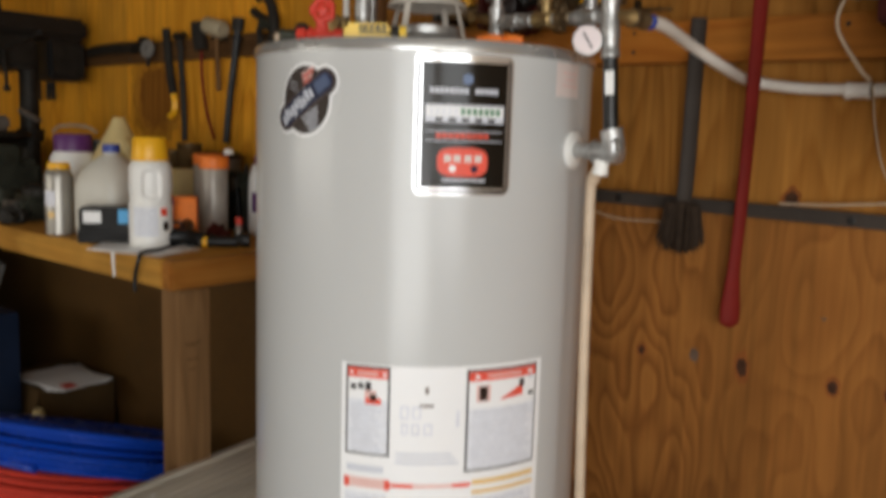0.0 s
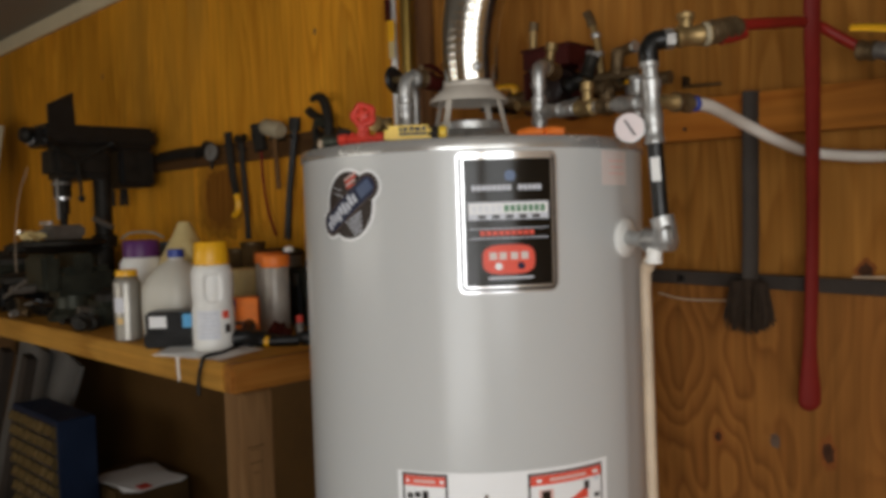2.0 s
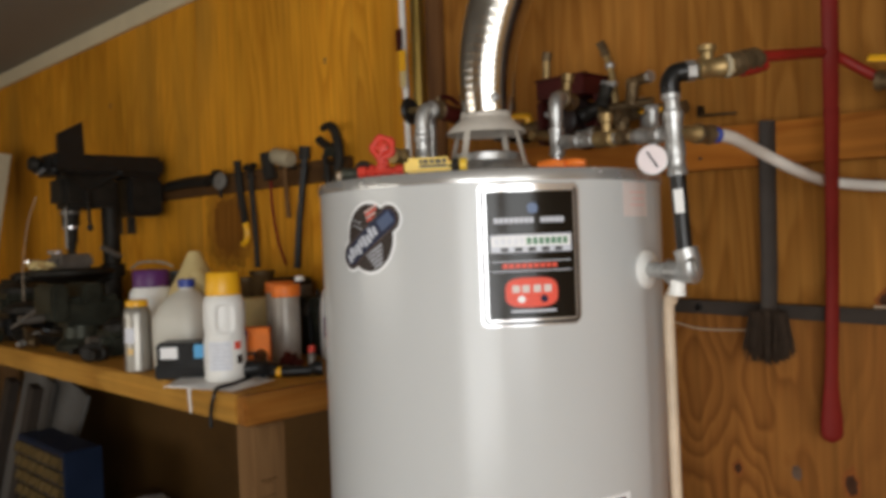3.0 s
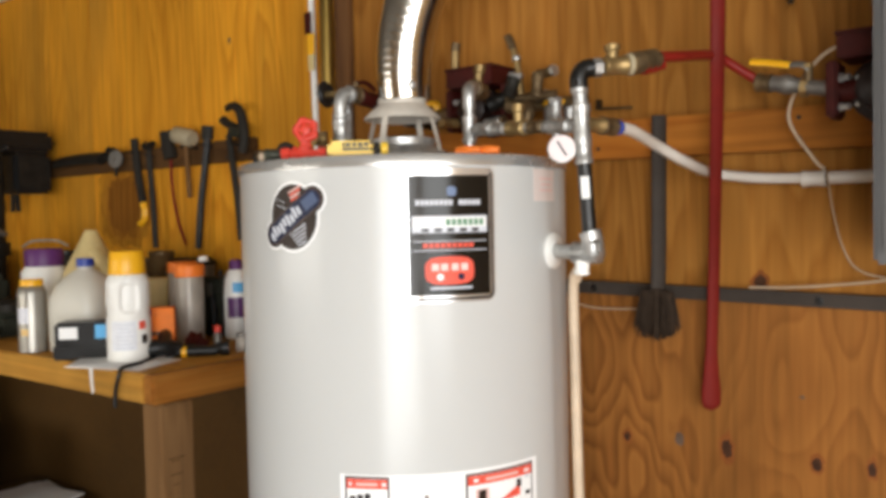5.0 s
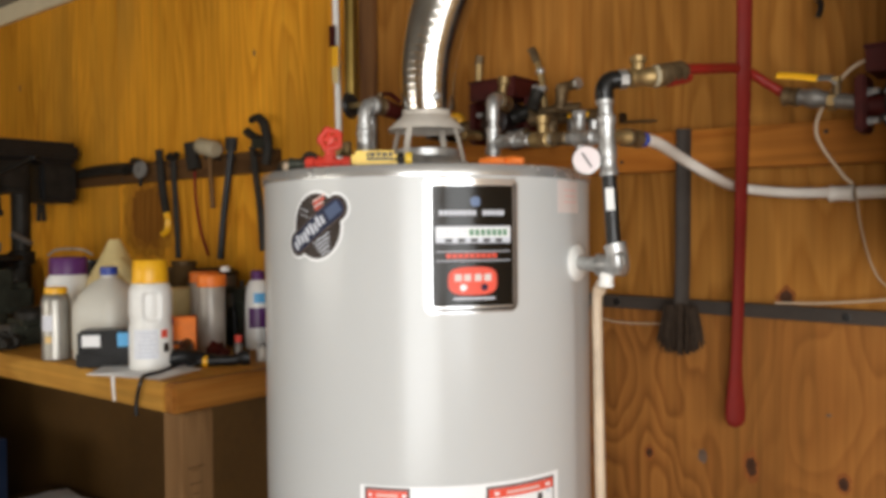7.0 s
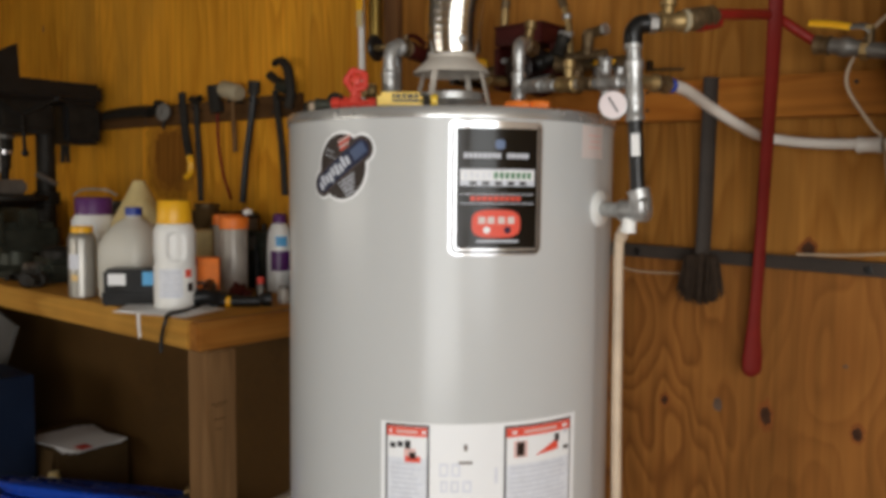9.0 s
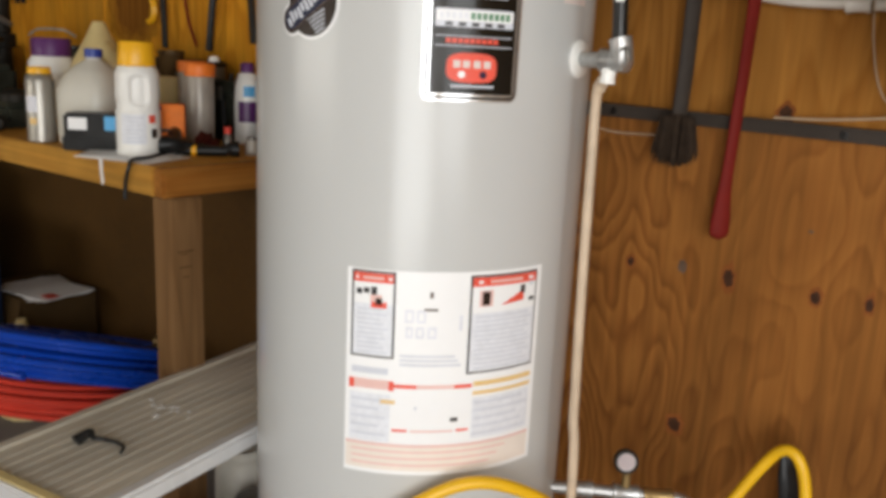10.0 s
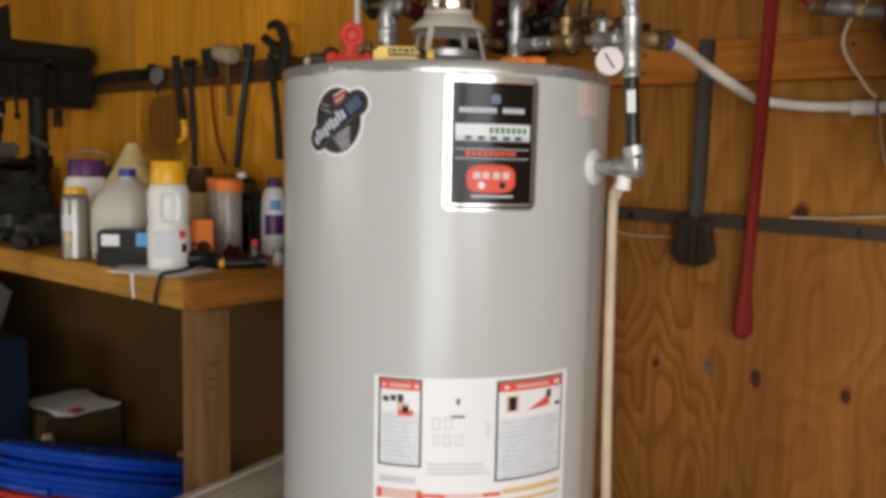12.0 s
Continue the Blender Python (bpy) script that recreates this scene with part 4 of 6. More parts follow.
part("print_band", lathe([(0.0115, 0), (0.0115, 0.008)], (0.3875, 0.036, 1.452), (0.03, 0.8, 0.0), 18), BLUECAP, white_hose)
part("pipe", tube([(0.387, 0.02, 1.452), (0.388, 0.09, 1.4515), (0.383, 0.195, 1.436), (0.400, 0.28, 1.411), (0.399, 0.418, 1.396), (0.474, 0.432, 1.383), (0.561, 0.430, 1.379), (0.633, 0.430, 1.379)], 0.0092, seg=14), WHITEHOSE, white_hose)
part("sleeve", fitting((0.555, 0.430, 1.377), (0.596, 0.430, 1.377), 0.0128), WHITEHOSE, white_hose, "white plastic coupling")
part("sleeve_gap", lathe([(0.0108, 0), (0.0120, 0.001), (0.0120, 0.004), (0.0108, 0.005)], (0.596, 0.430, 1.377), (1, 0, 0), 18), BRONZE, white_hose)
part("far_pipe", rod((0.596, 0.430, 1.377), (1.3, 0.43, 1.379), 0.0105), WHITEHOSE, white_hose)

# drain tube down the side
drain = thing("drain_tube", "off-white plastic drain tube running down beside the heater", "pipe", at=(0.33, 0.05, 0.0))
part("collar", fitting((0.3505, -0.017, 1.239), (0.338, -0.008, 1.225), 0.0088), PVC, drain)
part("tube", tube([(0.353, -0.019, 1.241), (0.340, -0.010, 1.230), (0.3325, -0.003, 1.205), (0.332, 0.0, 1.12), (0.334, 0.0, 0.97), (0.337, 0.0, 0.84), (0.340, 0.0, 0.745), (0.341, 0.0, 0.70), (0.349, 0.0, 0.585), (0.36, 0.0, 0.0)], 0.0078, seg=14, steps=10), PVC, drain)

# ---- pipework on the wall ----


def pump(name, label, x, y, z, w):
    """A circulator: terminal box on top, round motor, and a square flange with pale bolts at either side."""
    p = thing(name, label, "pump", "circulator pumps", at=(x, y, z))
    part("terminal_box", box(x - w / 2, x + w / 2, y - 0.05, y + 0.04, z + 0.026, z + 0.062), PUMPRED, p, bevel=0.002)
    part("box_lid", box(x - w / 2 - 0.003, x + w / 2 + 0.003, y - 0.053, y + 0.043, z + 0.0622, z + 0.068), PUMPRED, p, bevel=0.002)
    part("motor", lathe([(0.0, -0.05), (0.040, -0.05), (0.046, -0.044), (0.046, -0.012), (0.050, -0.010), (0.050, 0.006), (0.036, 0.012), (0.034, 0.044), (0.026, 0.050), (0.0, 0.052)], (x, y, z - 0.022), (0, -1, 0), 28), PUMPDARK, p, "blackened round motor")
    for k in range(6):
        a = radians(30 + 60 * k)
        part("housing_screw", lathe([(0.004, 0), (0.004, 0.004), (0, 0.005)], (x + 0.042 * math.cos(a), y - 0.006, z - 0.022 + 0.042 * math.sin(a)), (0, -1, 0), 8), GALV, p)
    part("volute", lathe([(0.0, 0.0), (0.040, 0.0), (0.046, 0.012), (0.040, 0.03), (0.0, 0.03)], (x, y + 0.03, z - 0.03), (0, 1, 0), 24), PUMPRED, p)
    for sx in (-1, 1):
        fx = x + sx * (w / 2 + 0.012)
        part("flange", box(fx - 0.009, fx + 0.009, y - 0.026, y + 0.034, z - 0.062, z + 0.028), PUMPRED, p, bevel=0.004)
        part("throat", rod((fx, y, z - 0.02), (x, y, z - 0.02), 0.018), PUMPRED, p)
        for dz in (-0.046, 0.0):
            part("bolt", lathe([(0.0075, 0), (0.0075, 0.006), (0.005, 0.007), (0.005, 0.018), (0, 0.019)], (fx - sx * 0.0095, y - 0.014, z + dz), (-sx, -0.4, 0), 6), GALV, p, "pale zinc bolt")
    part("bracket_pipe", rod((x, y + 0.05, z - 0.03), (x, WALL_Y - 0.002, z - 0.03), 0.016), BLACKIRON, p)
    return p


pump("circulator_pump", "maroon cast-iron circulator pump on the wall piping", -0.080, 0.365, 1.572, 0.118)
pump("circulator_pump", "maroon cast-iron circulator pump half hidden by the grey cabinet", 0.702, 0.33, 1.530, 0.118)

manifold = thing("wall_manifold", "wall piping with brass lever valves beside the pump", "pipe", at=(0, 0.38, 1.55))
part("pipe", rod((-0.3, 0.385, 1.552), (0.16, 0.385, 1.552), 0.0125), BRONZE, manifold)
part("left_valve", fitting((-0.235, 0.385, 1.552), (-0.175, 0.385, 1.552), 0.017), BRONZE, manifold)
part("left_lever", tube([(-0.205, 0.372, 1.565), (-0.212, 0.37, 1.58), (-0.255, 0.368, 1.584)], 0.008, flat=0.4), YELLOW, manifold, "yellow lever")
part("union", fitting((-0.045, 0.385, 1.552), (0.0, 0.385, 1.552), 0.024), BLACKIRON, manifold)
part("valve", fitting((0.01, 0.385, 1.558), (0.05, 0.385, 1.565), 0.02), BRONZE, manifold)
part("tall_lever", tube([(0.012, 0.378, 1.575), (0.008, 0.378, 1.61), (0.002, 0.38, 1.645), (-0.008, 0.38, 1.678)], 0.008, flat=0.4, radii=lambda t: 0.0075), BRASS, manifold, "upright brass lever with a dark tip")
part("lever_tip", tube([(-0.008, 0.379, 1.676), (-0.014, 0.379, 1.692), (-0.022, 0.379, 1.706)], 0.0095, flat=0.45), BRONZE, manifold)
for k, z in enumerate((1.612, 1.650)):
    part("lever_clip", lathe([(0.0085, 0), (0.0095, 0.002), (0.0095, 0.008), (0.0085, 0.010)], (0.007 - 0.006 * k, 0.379, z), (-0.15, 0, 1), 14), GALV, manifold)
part("short_lever_fork", tube([(-0.160, 0.38, 1.688), (-0.158, 0.38, 1.700), (-0.156, 0.38, 1.710)], 0.010, flat=0.4), BRONZE, manifold)
part("short_lever", tube([(-0.160, 0.38, 1.60), (-0.160, 0.38, 1.65), (-0.159, 0.38, 1.692)], 0.0090, flat=0.5), BRASS, manifold, "short brass lever")
part("elbow", tube([(0.05, 0.385, 1.565), (0.07, 0.385, 1.57), (0.075, 0.385, 1.55), (0.075, 0.385, 1.50)], 0.0125), GALV, manifold)
part("riser", rod((0.045, 0.39, 1.565), (0.045, 0.39, 1.612), 0.007), BRONZE, manifold)
part("riser_cap", lathe([(0.012, 0), (0.012, 0.012), (0.006, 0.02), (0, 0.02)], (0.045, 0.39, 1.605), (0, 0, 1), 8), BRASS, manifold)
part("right_lever", tube([(0.075, 0.368, 1.553), (0.095, 0.366, 1.553), (0.118, 0.366, 1.550)], 0.008, flat=0.5), YELLOW, manifold, "yellow lever")
part("right_elbow", tube([(0.12, 0.39, 1.50), (0.12, 0.39, 1.54), (0.135, 0.39, 1.552), (0.155, 0.39, 1.552)], 0.0125), GALV, manifold)
for k, (x, y, z, r, ax, mt) in enumerate(((-0.015, 0.33, 1.560, 0.015, (1, 0.2, 0.3), BLACKIRON), (0.020, 0.325, 1.585, 0.013, (0.2, 0.3, 1), DARKSTEEL), (0.030, 0.33, 1.545, 0.014, (1, 0, -0.2), BRONZE), (0.070, 0.345, 1.585, 0.012, (0.1, 0, 1), BRONZE), (0.085, 0.35, 1.61, 0.010, (1, -0.2, 0.1), BRONZE), (-0.02, 0.32, 1.515, 0.012, (1, 0, 0.1), GALV), (0.05, 0.335, 1.512, 0.013, (0, 0.1, 1), BRONZE), (0.105, 0.355, 1.53, 0.013, (0, 0, 1), GALV), (-0.13, 0.31, 1.525, 0.010, (0.3, 1, 0), BRASS))):
    c, a = Vector((x, y, z)), Vector(ax).normalized()
    part("pipe_joint", fitting(c - a * 0.022, c + a * 0.022, r), mt, manifold)
    part("joint_nut", hexnut(c + a * 0.024, a, r * 1.15, 0.008), GALV if k % 3 == 1 else BRONZE, manifold)
part("cross_pipe", rod((-0.04, 0.33, 1.56), (0.11, 0.352, 1.566), 0.009), BRONZE, manifold)
part("drop_pipe", rod((0.105, 0.355, 1.56), (0.105, 0.36, 1.45), 0.009), GALV, manifold)
part("clip", box(-0.30, -0.285, 0.36, WALL_Y - 0.001, 1.535, 1.57), BLACKIRON, manifold)

wall_valve = thing("wall_ball_valve", "brass ball valve with yellow lever feeding the wall pump", "valve", at=(0.56, 0.36, 1.545))
part("end_union", fitting((0.503, 0.352, 1.543), (0.528, 0.348, 1.538), 0.0145), BRONZE, wall_valve)
part("body", lathe([(0.010, 0), (0.0135, 0.003), (0.0135, 0.012), (0.0155, 0.018), (0.0165, 0.026), (0.0155, 0.034), (0.0130, 0.040), (0.0130, 0.050), (0.010, 0.052)], (0.526, 0.348, 1.539), (0.97, -0.03, -0.2), 20), GREYSTEEL, wall_valve, "dull steel ball body")
part("nut", hexnut((0.582, 0.346, 1.526), (0.97, -0.03, -0.2), 0.0165, 0.012), BRASS, wall_valve)
part("nipple", rod((0.575, 0.346, 1.528), (0.632, 0.335, 1.516), 0.0125), GREYSTEEL, wall_valve)
part("lever", tube([(0.497, 0.335, 1.577), (0.53, 0.334, 1.571), (0.562, 0.333, 1.563)], 0.0080, flat=0.42), YELLOW, wall_valve, "yellow lever sleeve")
part("lever_arm", tube([(0.558, 0.333, 1.564), (0.580, 0.333, 1.562), (0.592, 0.335, 1.553)], 0.0070, flat=0.4), GREYSTEEL, wall_valve)
part("stem", rod((0.588, 0.343, 1.530), (0.590, 0.336, 1.560), 0.007), BRONZE, wall_valve)
part("stem_nut", hexnut((0.590, 0.334, 1.560), (0.05, -0.2, 1), 0.009, 0.006), BRASS, wall_valve)

part_hook = thing("wall_hook", "thin rusty iron hook screwed to the plywood", "hook", at=(0.19, 0.46, 1.535))
part("rod", rod((0.155, 0.452, 1.541), (0.232, 0.44, 1.535), 0.0028, seg=8), BRONZE, part_hook)
part("plate", box(0.148, 0.154, 0.450, WALL_Y - 0.001, 1.540, 1.560), BLACKIRON, part_hook)

# white rod and brass tube beside the batten
white_rod = thing("white_plastic_rod", "thin white plastic pipe with a paper tag standing against the wall", "pipe", at=(-0.66, 0.42, 1.05))
part("pipe", rod((-0.655, 0.44, 1.0), (-0.688, 0.45, CEIL_Z - 0.08), 0.0085), WHITEP, white_rod)
part("tag", box(-0.667, -0.643, 0.418, 0.4195, 1.757, 1.812), YELLOW, white_rod, "yellow paper tag")
part("tag_foot", box(-0.665, -0.645, 0.4175, 0.419, 1.716, 1.757), CREAM, white_rod, "faded lower end of the tag")
part("tag_top", box(-0.676, -0.652, 0.4165, 0.418, 1.812, 1.868), PUMPRED, white_rod, "dark red tag end")
tagged(mesh_object("brass_tube", rod((-0.612, 0.435, 1.66), (-0.612, 0.435, CEIL_Z - 0.08), 0.017), GOLD), "dull brass tube standing against the wall", "pipe")

# long grey scraper and horizontal bar
wall_bar = thing("wall_bar", "dark grey metal bar fixed along the plywood", "bar", at=(0.6, WALL_Y, 1.16))
part("bar", prism([(-0.25, 1.164), (1.6, 1.130), (1.6, 1.154), (-0.25, 1.190)], 0.022, Matrix.Translation((0, WALL_Y - 0.001, 0)) @ pose(0, 0, 0, 90)), BARGREY, wall_bar, bevel=0.003)
for x in (0.14, 0.58, 1.2):
    part("bolt", lathe([(0.007, 0), (0.007, 0.003), (0.0, 0.0045)], (x, WALL_Y - 0.023, 1.1715 - 0.019 * x), (0, -1, 0), 8), BLACKIRON, wall_bar)
brush = thing("hanging_brush", "dark long-handled brush hanging bristles down on the wall", "brush", at=(0.28, 0.43, 1.05))
part("handle", tube([(0.2875, 0.425, 1.512), (0.286, 0.424, 1.40), (0.284, 0.424, 1.25), (0.281, 0.424, 1.165)], 0.0155, seg=12, flat=0.4), BARGREY, brush)
bm = bmesh.new()
rng = random.Random(4)
for k in range(520):
    a, q = rng.uniform(-0.036, 0.036), rng.uniform(-0.020, 0.020)
    z0 = 1.172 - 0.010 * abs(a) / 0.036 + rng.uniform(-0.006, 0.006)
    rod((0.280 + a * 0.85, 0.424 + q * 0.8, z0), (0.279 + a * 1.10 + rng.uniform(-0.006, 0.006), 0.424 + q * 1.3, 1.072 + rng.uniform(0, 0.026) + 11 * a * a), 0.0017, bm, 3, 0.0007)
part("bristles", bm, BRISTLE, brush, "dark brown bristles")
part("ferrule", box(0.252, 0.308, 0.408, 0.440, 1.150, 1.170), BRISTLE, brush, bevel=0.009)

brush.location.x += 0.008

# red strap hanging from the ceiling
strap = thing("red_hanging_strap", "dark red rubber strap hanging down the wall, thick at its end", "strap", at=(0.39, 0.40, 0.93))
def strap_width(t):
    w = 0.0150 - 0.0032 * min(1, t / 0.6) + 0.0078 * min(1, max(0, (t - 0.84) / 0.11)) ** 1.5
    return w * math.sqrt(max(0.02, 1 - max(0, (t - 0.978) / 0.022) ** 2))


part("strap", tube([(0.471, 0.245, CEIL_Z - 0.001), (0.468, 0.262, 1.819), (0.462, 0.275, 1.684), (0.456, 0.288, 1.584), (0.442, 0.325, 1.501), (0.423, 0.372, 1.395), (0.401, 0.425, 1.249), (0.393, 0.437, 1.130), (0.389, 0.437, 1.032), (0.388, 0.437, 0.943)], 0.0125, seg=18, steps=20, flat=0.5, radii=strap_width), REDWALL, strap)

# wires
tagged(mesh_object("pump_wire", tube([(0.66, 0.30, 1.585), (0.610, 0.325, 1.568), (0.562, 0.37, 1.525), (0.548, 0.38, 1.475), (0.585, 0.385, 1.41), (0.603, 0.385, 1.39)], 0.0028, seg=8), WIRE), "thin tan wire looping down from the pump", "wire")
tagged(mesh_object("hanging_wire", tube([(0.603, 0.405, 1.385), (0.604, 0.44, 1.32), (0.62, 0.45, 1.25), (0.645, 0.452, 1.215), (0.70, 0.452, 1.2)], 0.0014, seg=8), WIRE), "thin tan wire hanging below the white pipe", "wire")
tagged(mesh_object("white_wire", tube([(0.46, 0.442, 1.181), (0.54, 0.442, 1.184), (0.64, 0.442, 1.194), (0.80, 0.442, 1.215), (1.2, 0.445, 1.25)], 0.0021, seg=8), WIRE), "thin tan wire resting on the grey bar", "wire")
tagged(mesh_object("thin_tan_wire", tube([(0.08, 0.462, 1.135), (0.14, 0.462, 1.125), (0.25, 0.462, 1.128)], 0.0016, seg=6), WIRE), "thin tan wire against the plywood", "wire")
hook2 = tagged(mesh_object("small_wall_hook", tube([(0.53, 0.46, 1.725), (0.54, 0.43, 1.72), (0.545, 0.42, 1.70), (0.54, 0.42, 1.685)], 0.005, seg=8), BLACKIRON), "small black hook in the plywood", "hook")

# grey cabinet
cabinet = thing("wall_cabinet", "plain grey enamelled steel cabinet mounted on the wall", "cabinet", at=(0.9, 0.4, 1.24))
part("body", box(0.721, 1.12, 0.12, WALL_Y - 0.001, 1.246, 1.95), GREYPANEL, cabinet, bevel=0.006)
part("door", box(0.733, 1.108, 0.112, 0.119, 1.262, 1.938), GREYPANEL, cabinet, bevel=0.003)

# ---- lower right: drain tap, gauge and yellow hose ----
tap = thing("drain_piping", "galvanised drain piping with a small gauge at the heater's foot", "pipe", at=(0.28, 0.09, 0.5))
part("nipple", rod((0.255, 0.09, 0.513), (0.40, 0.19, 0.509), 0.011), GALV, tap)
part("tee", fitting((0.285, 0.110, 0.512), (0.322, 0.137, 0.511), 0.0145), GALV, tap)
part("gauge_tee", fitting((0.350, 0.156, 0.511), (0.39, 0.184, 0.510), 0.0145), GALV, tap)
part("gauge_stem", rod((0.369, 0.170, 0.515), (0.369, 0.170, 0.552), 0.008), BRASS, tap)
part("gauge_case", lathe([(0.0, -0.012), (0.021, -0.012), (0.0225, 0.0), (0.0195, 0.004), (0.0, 0.003)], (0.367, 0.166, 0.572), (0.55, -0.8, 0.25), 24), DARKSTEEL, tap, "small dark-rimmed gauge")
part("gauge_dial", lathe([(0.0160, 0.0), (0.0, 0.0)], Vector((0.367, 0.166, 0.572)) + 0.005 * Vector((0.55, -0.8, 0.25)).normalized(), (0.55, -0.8, 0.25), 24), DIAL, tap)
part("tap_body", fitting((0.395, 0.187, 0.509), (0.44, 0.218, 0.508), 0.013), BRASS, tap)
part("foot_pipe", tube([(0.437, 0.216, 0.508), (0.455, 0.228, 0.50), (0.46, 0.23, 0.46), (0.46, 0.23, 0.0)], 0.011), GALV, tap)
yh = thing("yellow_hose", "bright yellow rubber hose looping round the heater's foot", "hose", at=(0.3, -0.2, 0.0))
part("hose", tube([(0.10, -0.55, 0.011), (0.06, -0.44, 0.2), (0.085, -0.33, 0.42), (0.15, -0.288, 0.535), (0.255, -0.19, 0.628), (0.33, -0.09, 0.598), (0.385, 0.03, 0.48), (0.415, 0.13, 0.36), (0.44, 0.24, 0.34), (0.50, 0.33, 0.46), (0.555, 0.355, 0.567), (0.585, 0.352, 0.602), (0.612, 0.35, 0.590), (0.63, 0.35, 0.53), (0.645, 0.34, 0.4), (0.66, 0.28, 0.1), (0.70, 0.15, 0.012), (0.8, -0.1, 0.011), (0.82, -0.4, 0.011)], 0.0105, seg=12), YELLOWH, yh)
part("ground_cover", tube([(0.575, 0.40, 0.585), (0.585, 0.40, 0.55), (0.598, 0.40, 0.47), (0.605, 0.40, 0.3), (0.605, 0.40, 0.0)], 0.02, seg=10, flat=0.4, radii=lambda t: 0.012 + 0.012 * min(1, 3 * t)), BLACKP, yh, "black rubber sleeve behind the hose")

# ---- work platform ----
platform = thing("work_platform", "scuffed ribbed aluminium work platform standing beside the heater", "work platform", at=(-0.4, -0.2, 0))
PM = Matrix.Translation((-0.347, -0.564, 0.0)) @ pose(0, 0, 0, 0, 0, 8.6)
PW, PL, PZ = 0.305, 0.92, 0.55


for k in range(10):
    x = -PW / 2 + 0.018 + (PW - 0.036) * (k + 0.5) / 10
    w = (PW - 0.036) / 10
    bm = prism([(x - w / 2 + 0.001, 0), (x + w / 2 - 0.001, 0), (x + w / 2 - 0.0035, 0.004), (x - w / 2 + 0.0035, 0.004)], PL - 0.02, Matrix.Translation((0, PL - 0.01, PZ - 0.007)) @ pose(0, 0, 0, 90))
    part("deck_rib", placed(bm, PM), ALU, platform)
part("deck", placed(box(-PW / 2 + 0.016, PW / 2 - 0.016, 0.01, PL - 0.01, PZ - 0.014, PZ - 0.0065), PM), ALU, platform)
for sx in (-1, 1):
    part("side_rail", placed(box(sx * PW / 2 - 0.016, sx * PW / 2 + 0.016, 0, PL, PZ - 0.034, PZ + 0.002), PM), ALUBRIGHT if sx > 0 else ALU, platform, "bright rounded aluminium side rail", bevel=0.007)
part("end_cap", placed(box(-PW / 2 - 0.012, PW / 2 + 0.012, -0.012, 0.0, PZ - 0.034, PZ - 0.001), PM), ALUBRIGHT, platform, bevel=0.004)
part("end_strip", placed(box(-PW / 2 - 0.012, PW / 2 + 0.012, -0.004, 0.012, PZ + 0.0005, PZ + 0.004), PM), CREAM, platform, "yellowed edge strip")
for sx in (-1, 1):
    for y, lean in ((0.08, -0.05), (PL - 0.08, 0.05)):
        part("leg", placed(rod((sx * (PW / 2 - 0.02), y, PZ - 0.05), (sx * (PW / 2 - 0.02), y + lean, 0.0), 0.014), PM), ALU, platform)
for y in (0.03, PL - 0.03):
    part("cross_brace", placed(rod((-PW / 2 + 0.02, y, 0.2), (PW / 2 - 0.02, y, 0.2), 0.01), PM), ALU, platform)
rng = random.Random(2)
bm = bmesh.new()
for k in range(16):
    x, y, r = -0.11 + 0.018 * k * (0.8 if k < 10 else 0.3) + rng.uniform(-0.008, 0.008), 0.35 + rng.uniform(-0.015, 0.015) - (0.05 if k > 12 else 0), rng.uniform(0.003, 0.007)
    lathe([(r, 0), (r * 0.7, 0.0012), (0, 0.0015)], (x, y, PZ - 0.002), (0, 0, 1), 9, bm)
part("paint_spot", placed(bm, PM), PAPER, platform, "spatters of white paint")
strap2 = tube([(-0.062, 0.150, PZ + 0.001), (-0.055, 0.176, PZ + 0.010), (-0.040, 0.172, PZ + 0.006), (-0.015, 0.185, PZ + 0.002), (0.022, 0.185, PZ + 0.002), (0.040, 0.165, PZ + 0.002)], 0.0035, seg=8, radii=lambda t: 0.009 * (1 - t) ** 3 + 0.003)
tagged(mesh_object("rope_scrap", placed(strap2, PM), BLACKP), "short knotted black cord lying on the aluminium platform", "cord")

# things on the floor under the platform
JX, JY = -0.615, 0.10
jar = thing("white_jar", "off-white plastic jar standing on the floor behind the heater", "jar", at=(JX, JY, 0))
part("body", lathe([(0, 0), (0.065, 0), (0.07, 0.008), (0.07, 0.23), (0.06, 0.26), (0.05, 0.27), (0.05, 0.29), (0, 0.29)], (JX, JY, 0), seg=28), HDPE, jar)
tagged(mesh_object("orange_bucket", lathe([(0, 0), (0.06, 0), (0.075, 0.28), (0.079, 0.285), (0.074, 0.29), (0.066, 0.27), (0, 0.26)], (-0.40, -0.26, 0), seg=28), ORANGE), "orange plastic bucket on the floor", "bucket")
tagged(mesh_object("dark_paint_can", lathe([(0, 0), (0.07, 0), (0.07, 0.005), (0.068, 0.01), (0.068, 0.18), (0.071, 0.19), (0.06, 0.19), (0, 0.185)], (-0.38, 0.02, 0), seg=28), DARKSTEEL), "dark metal paint can on the floor", "can")

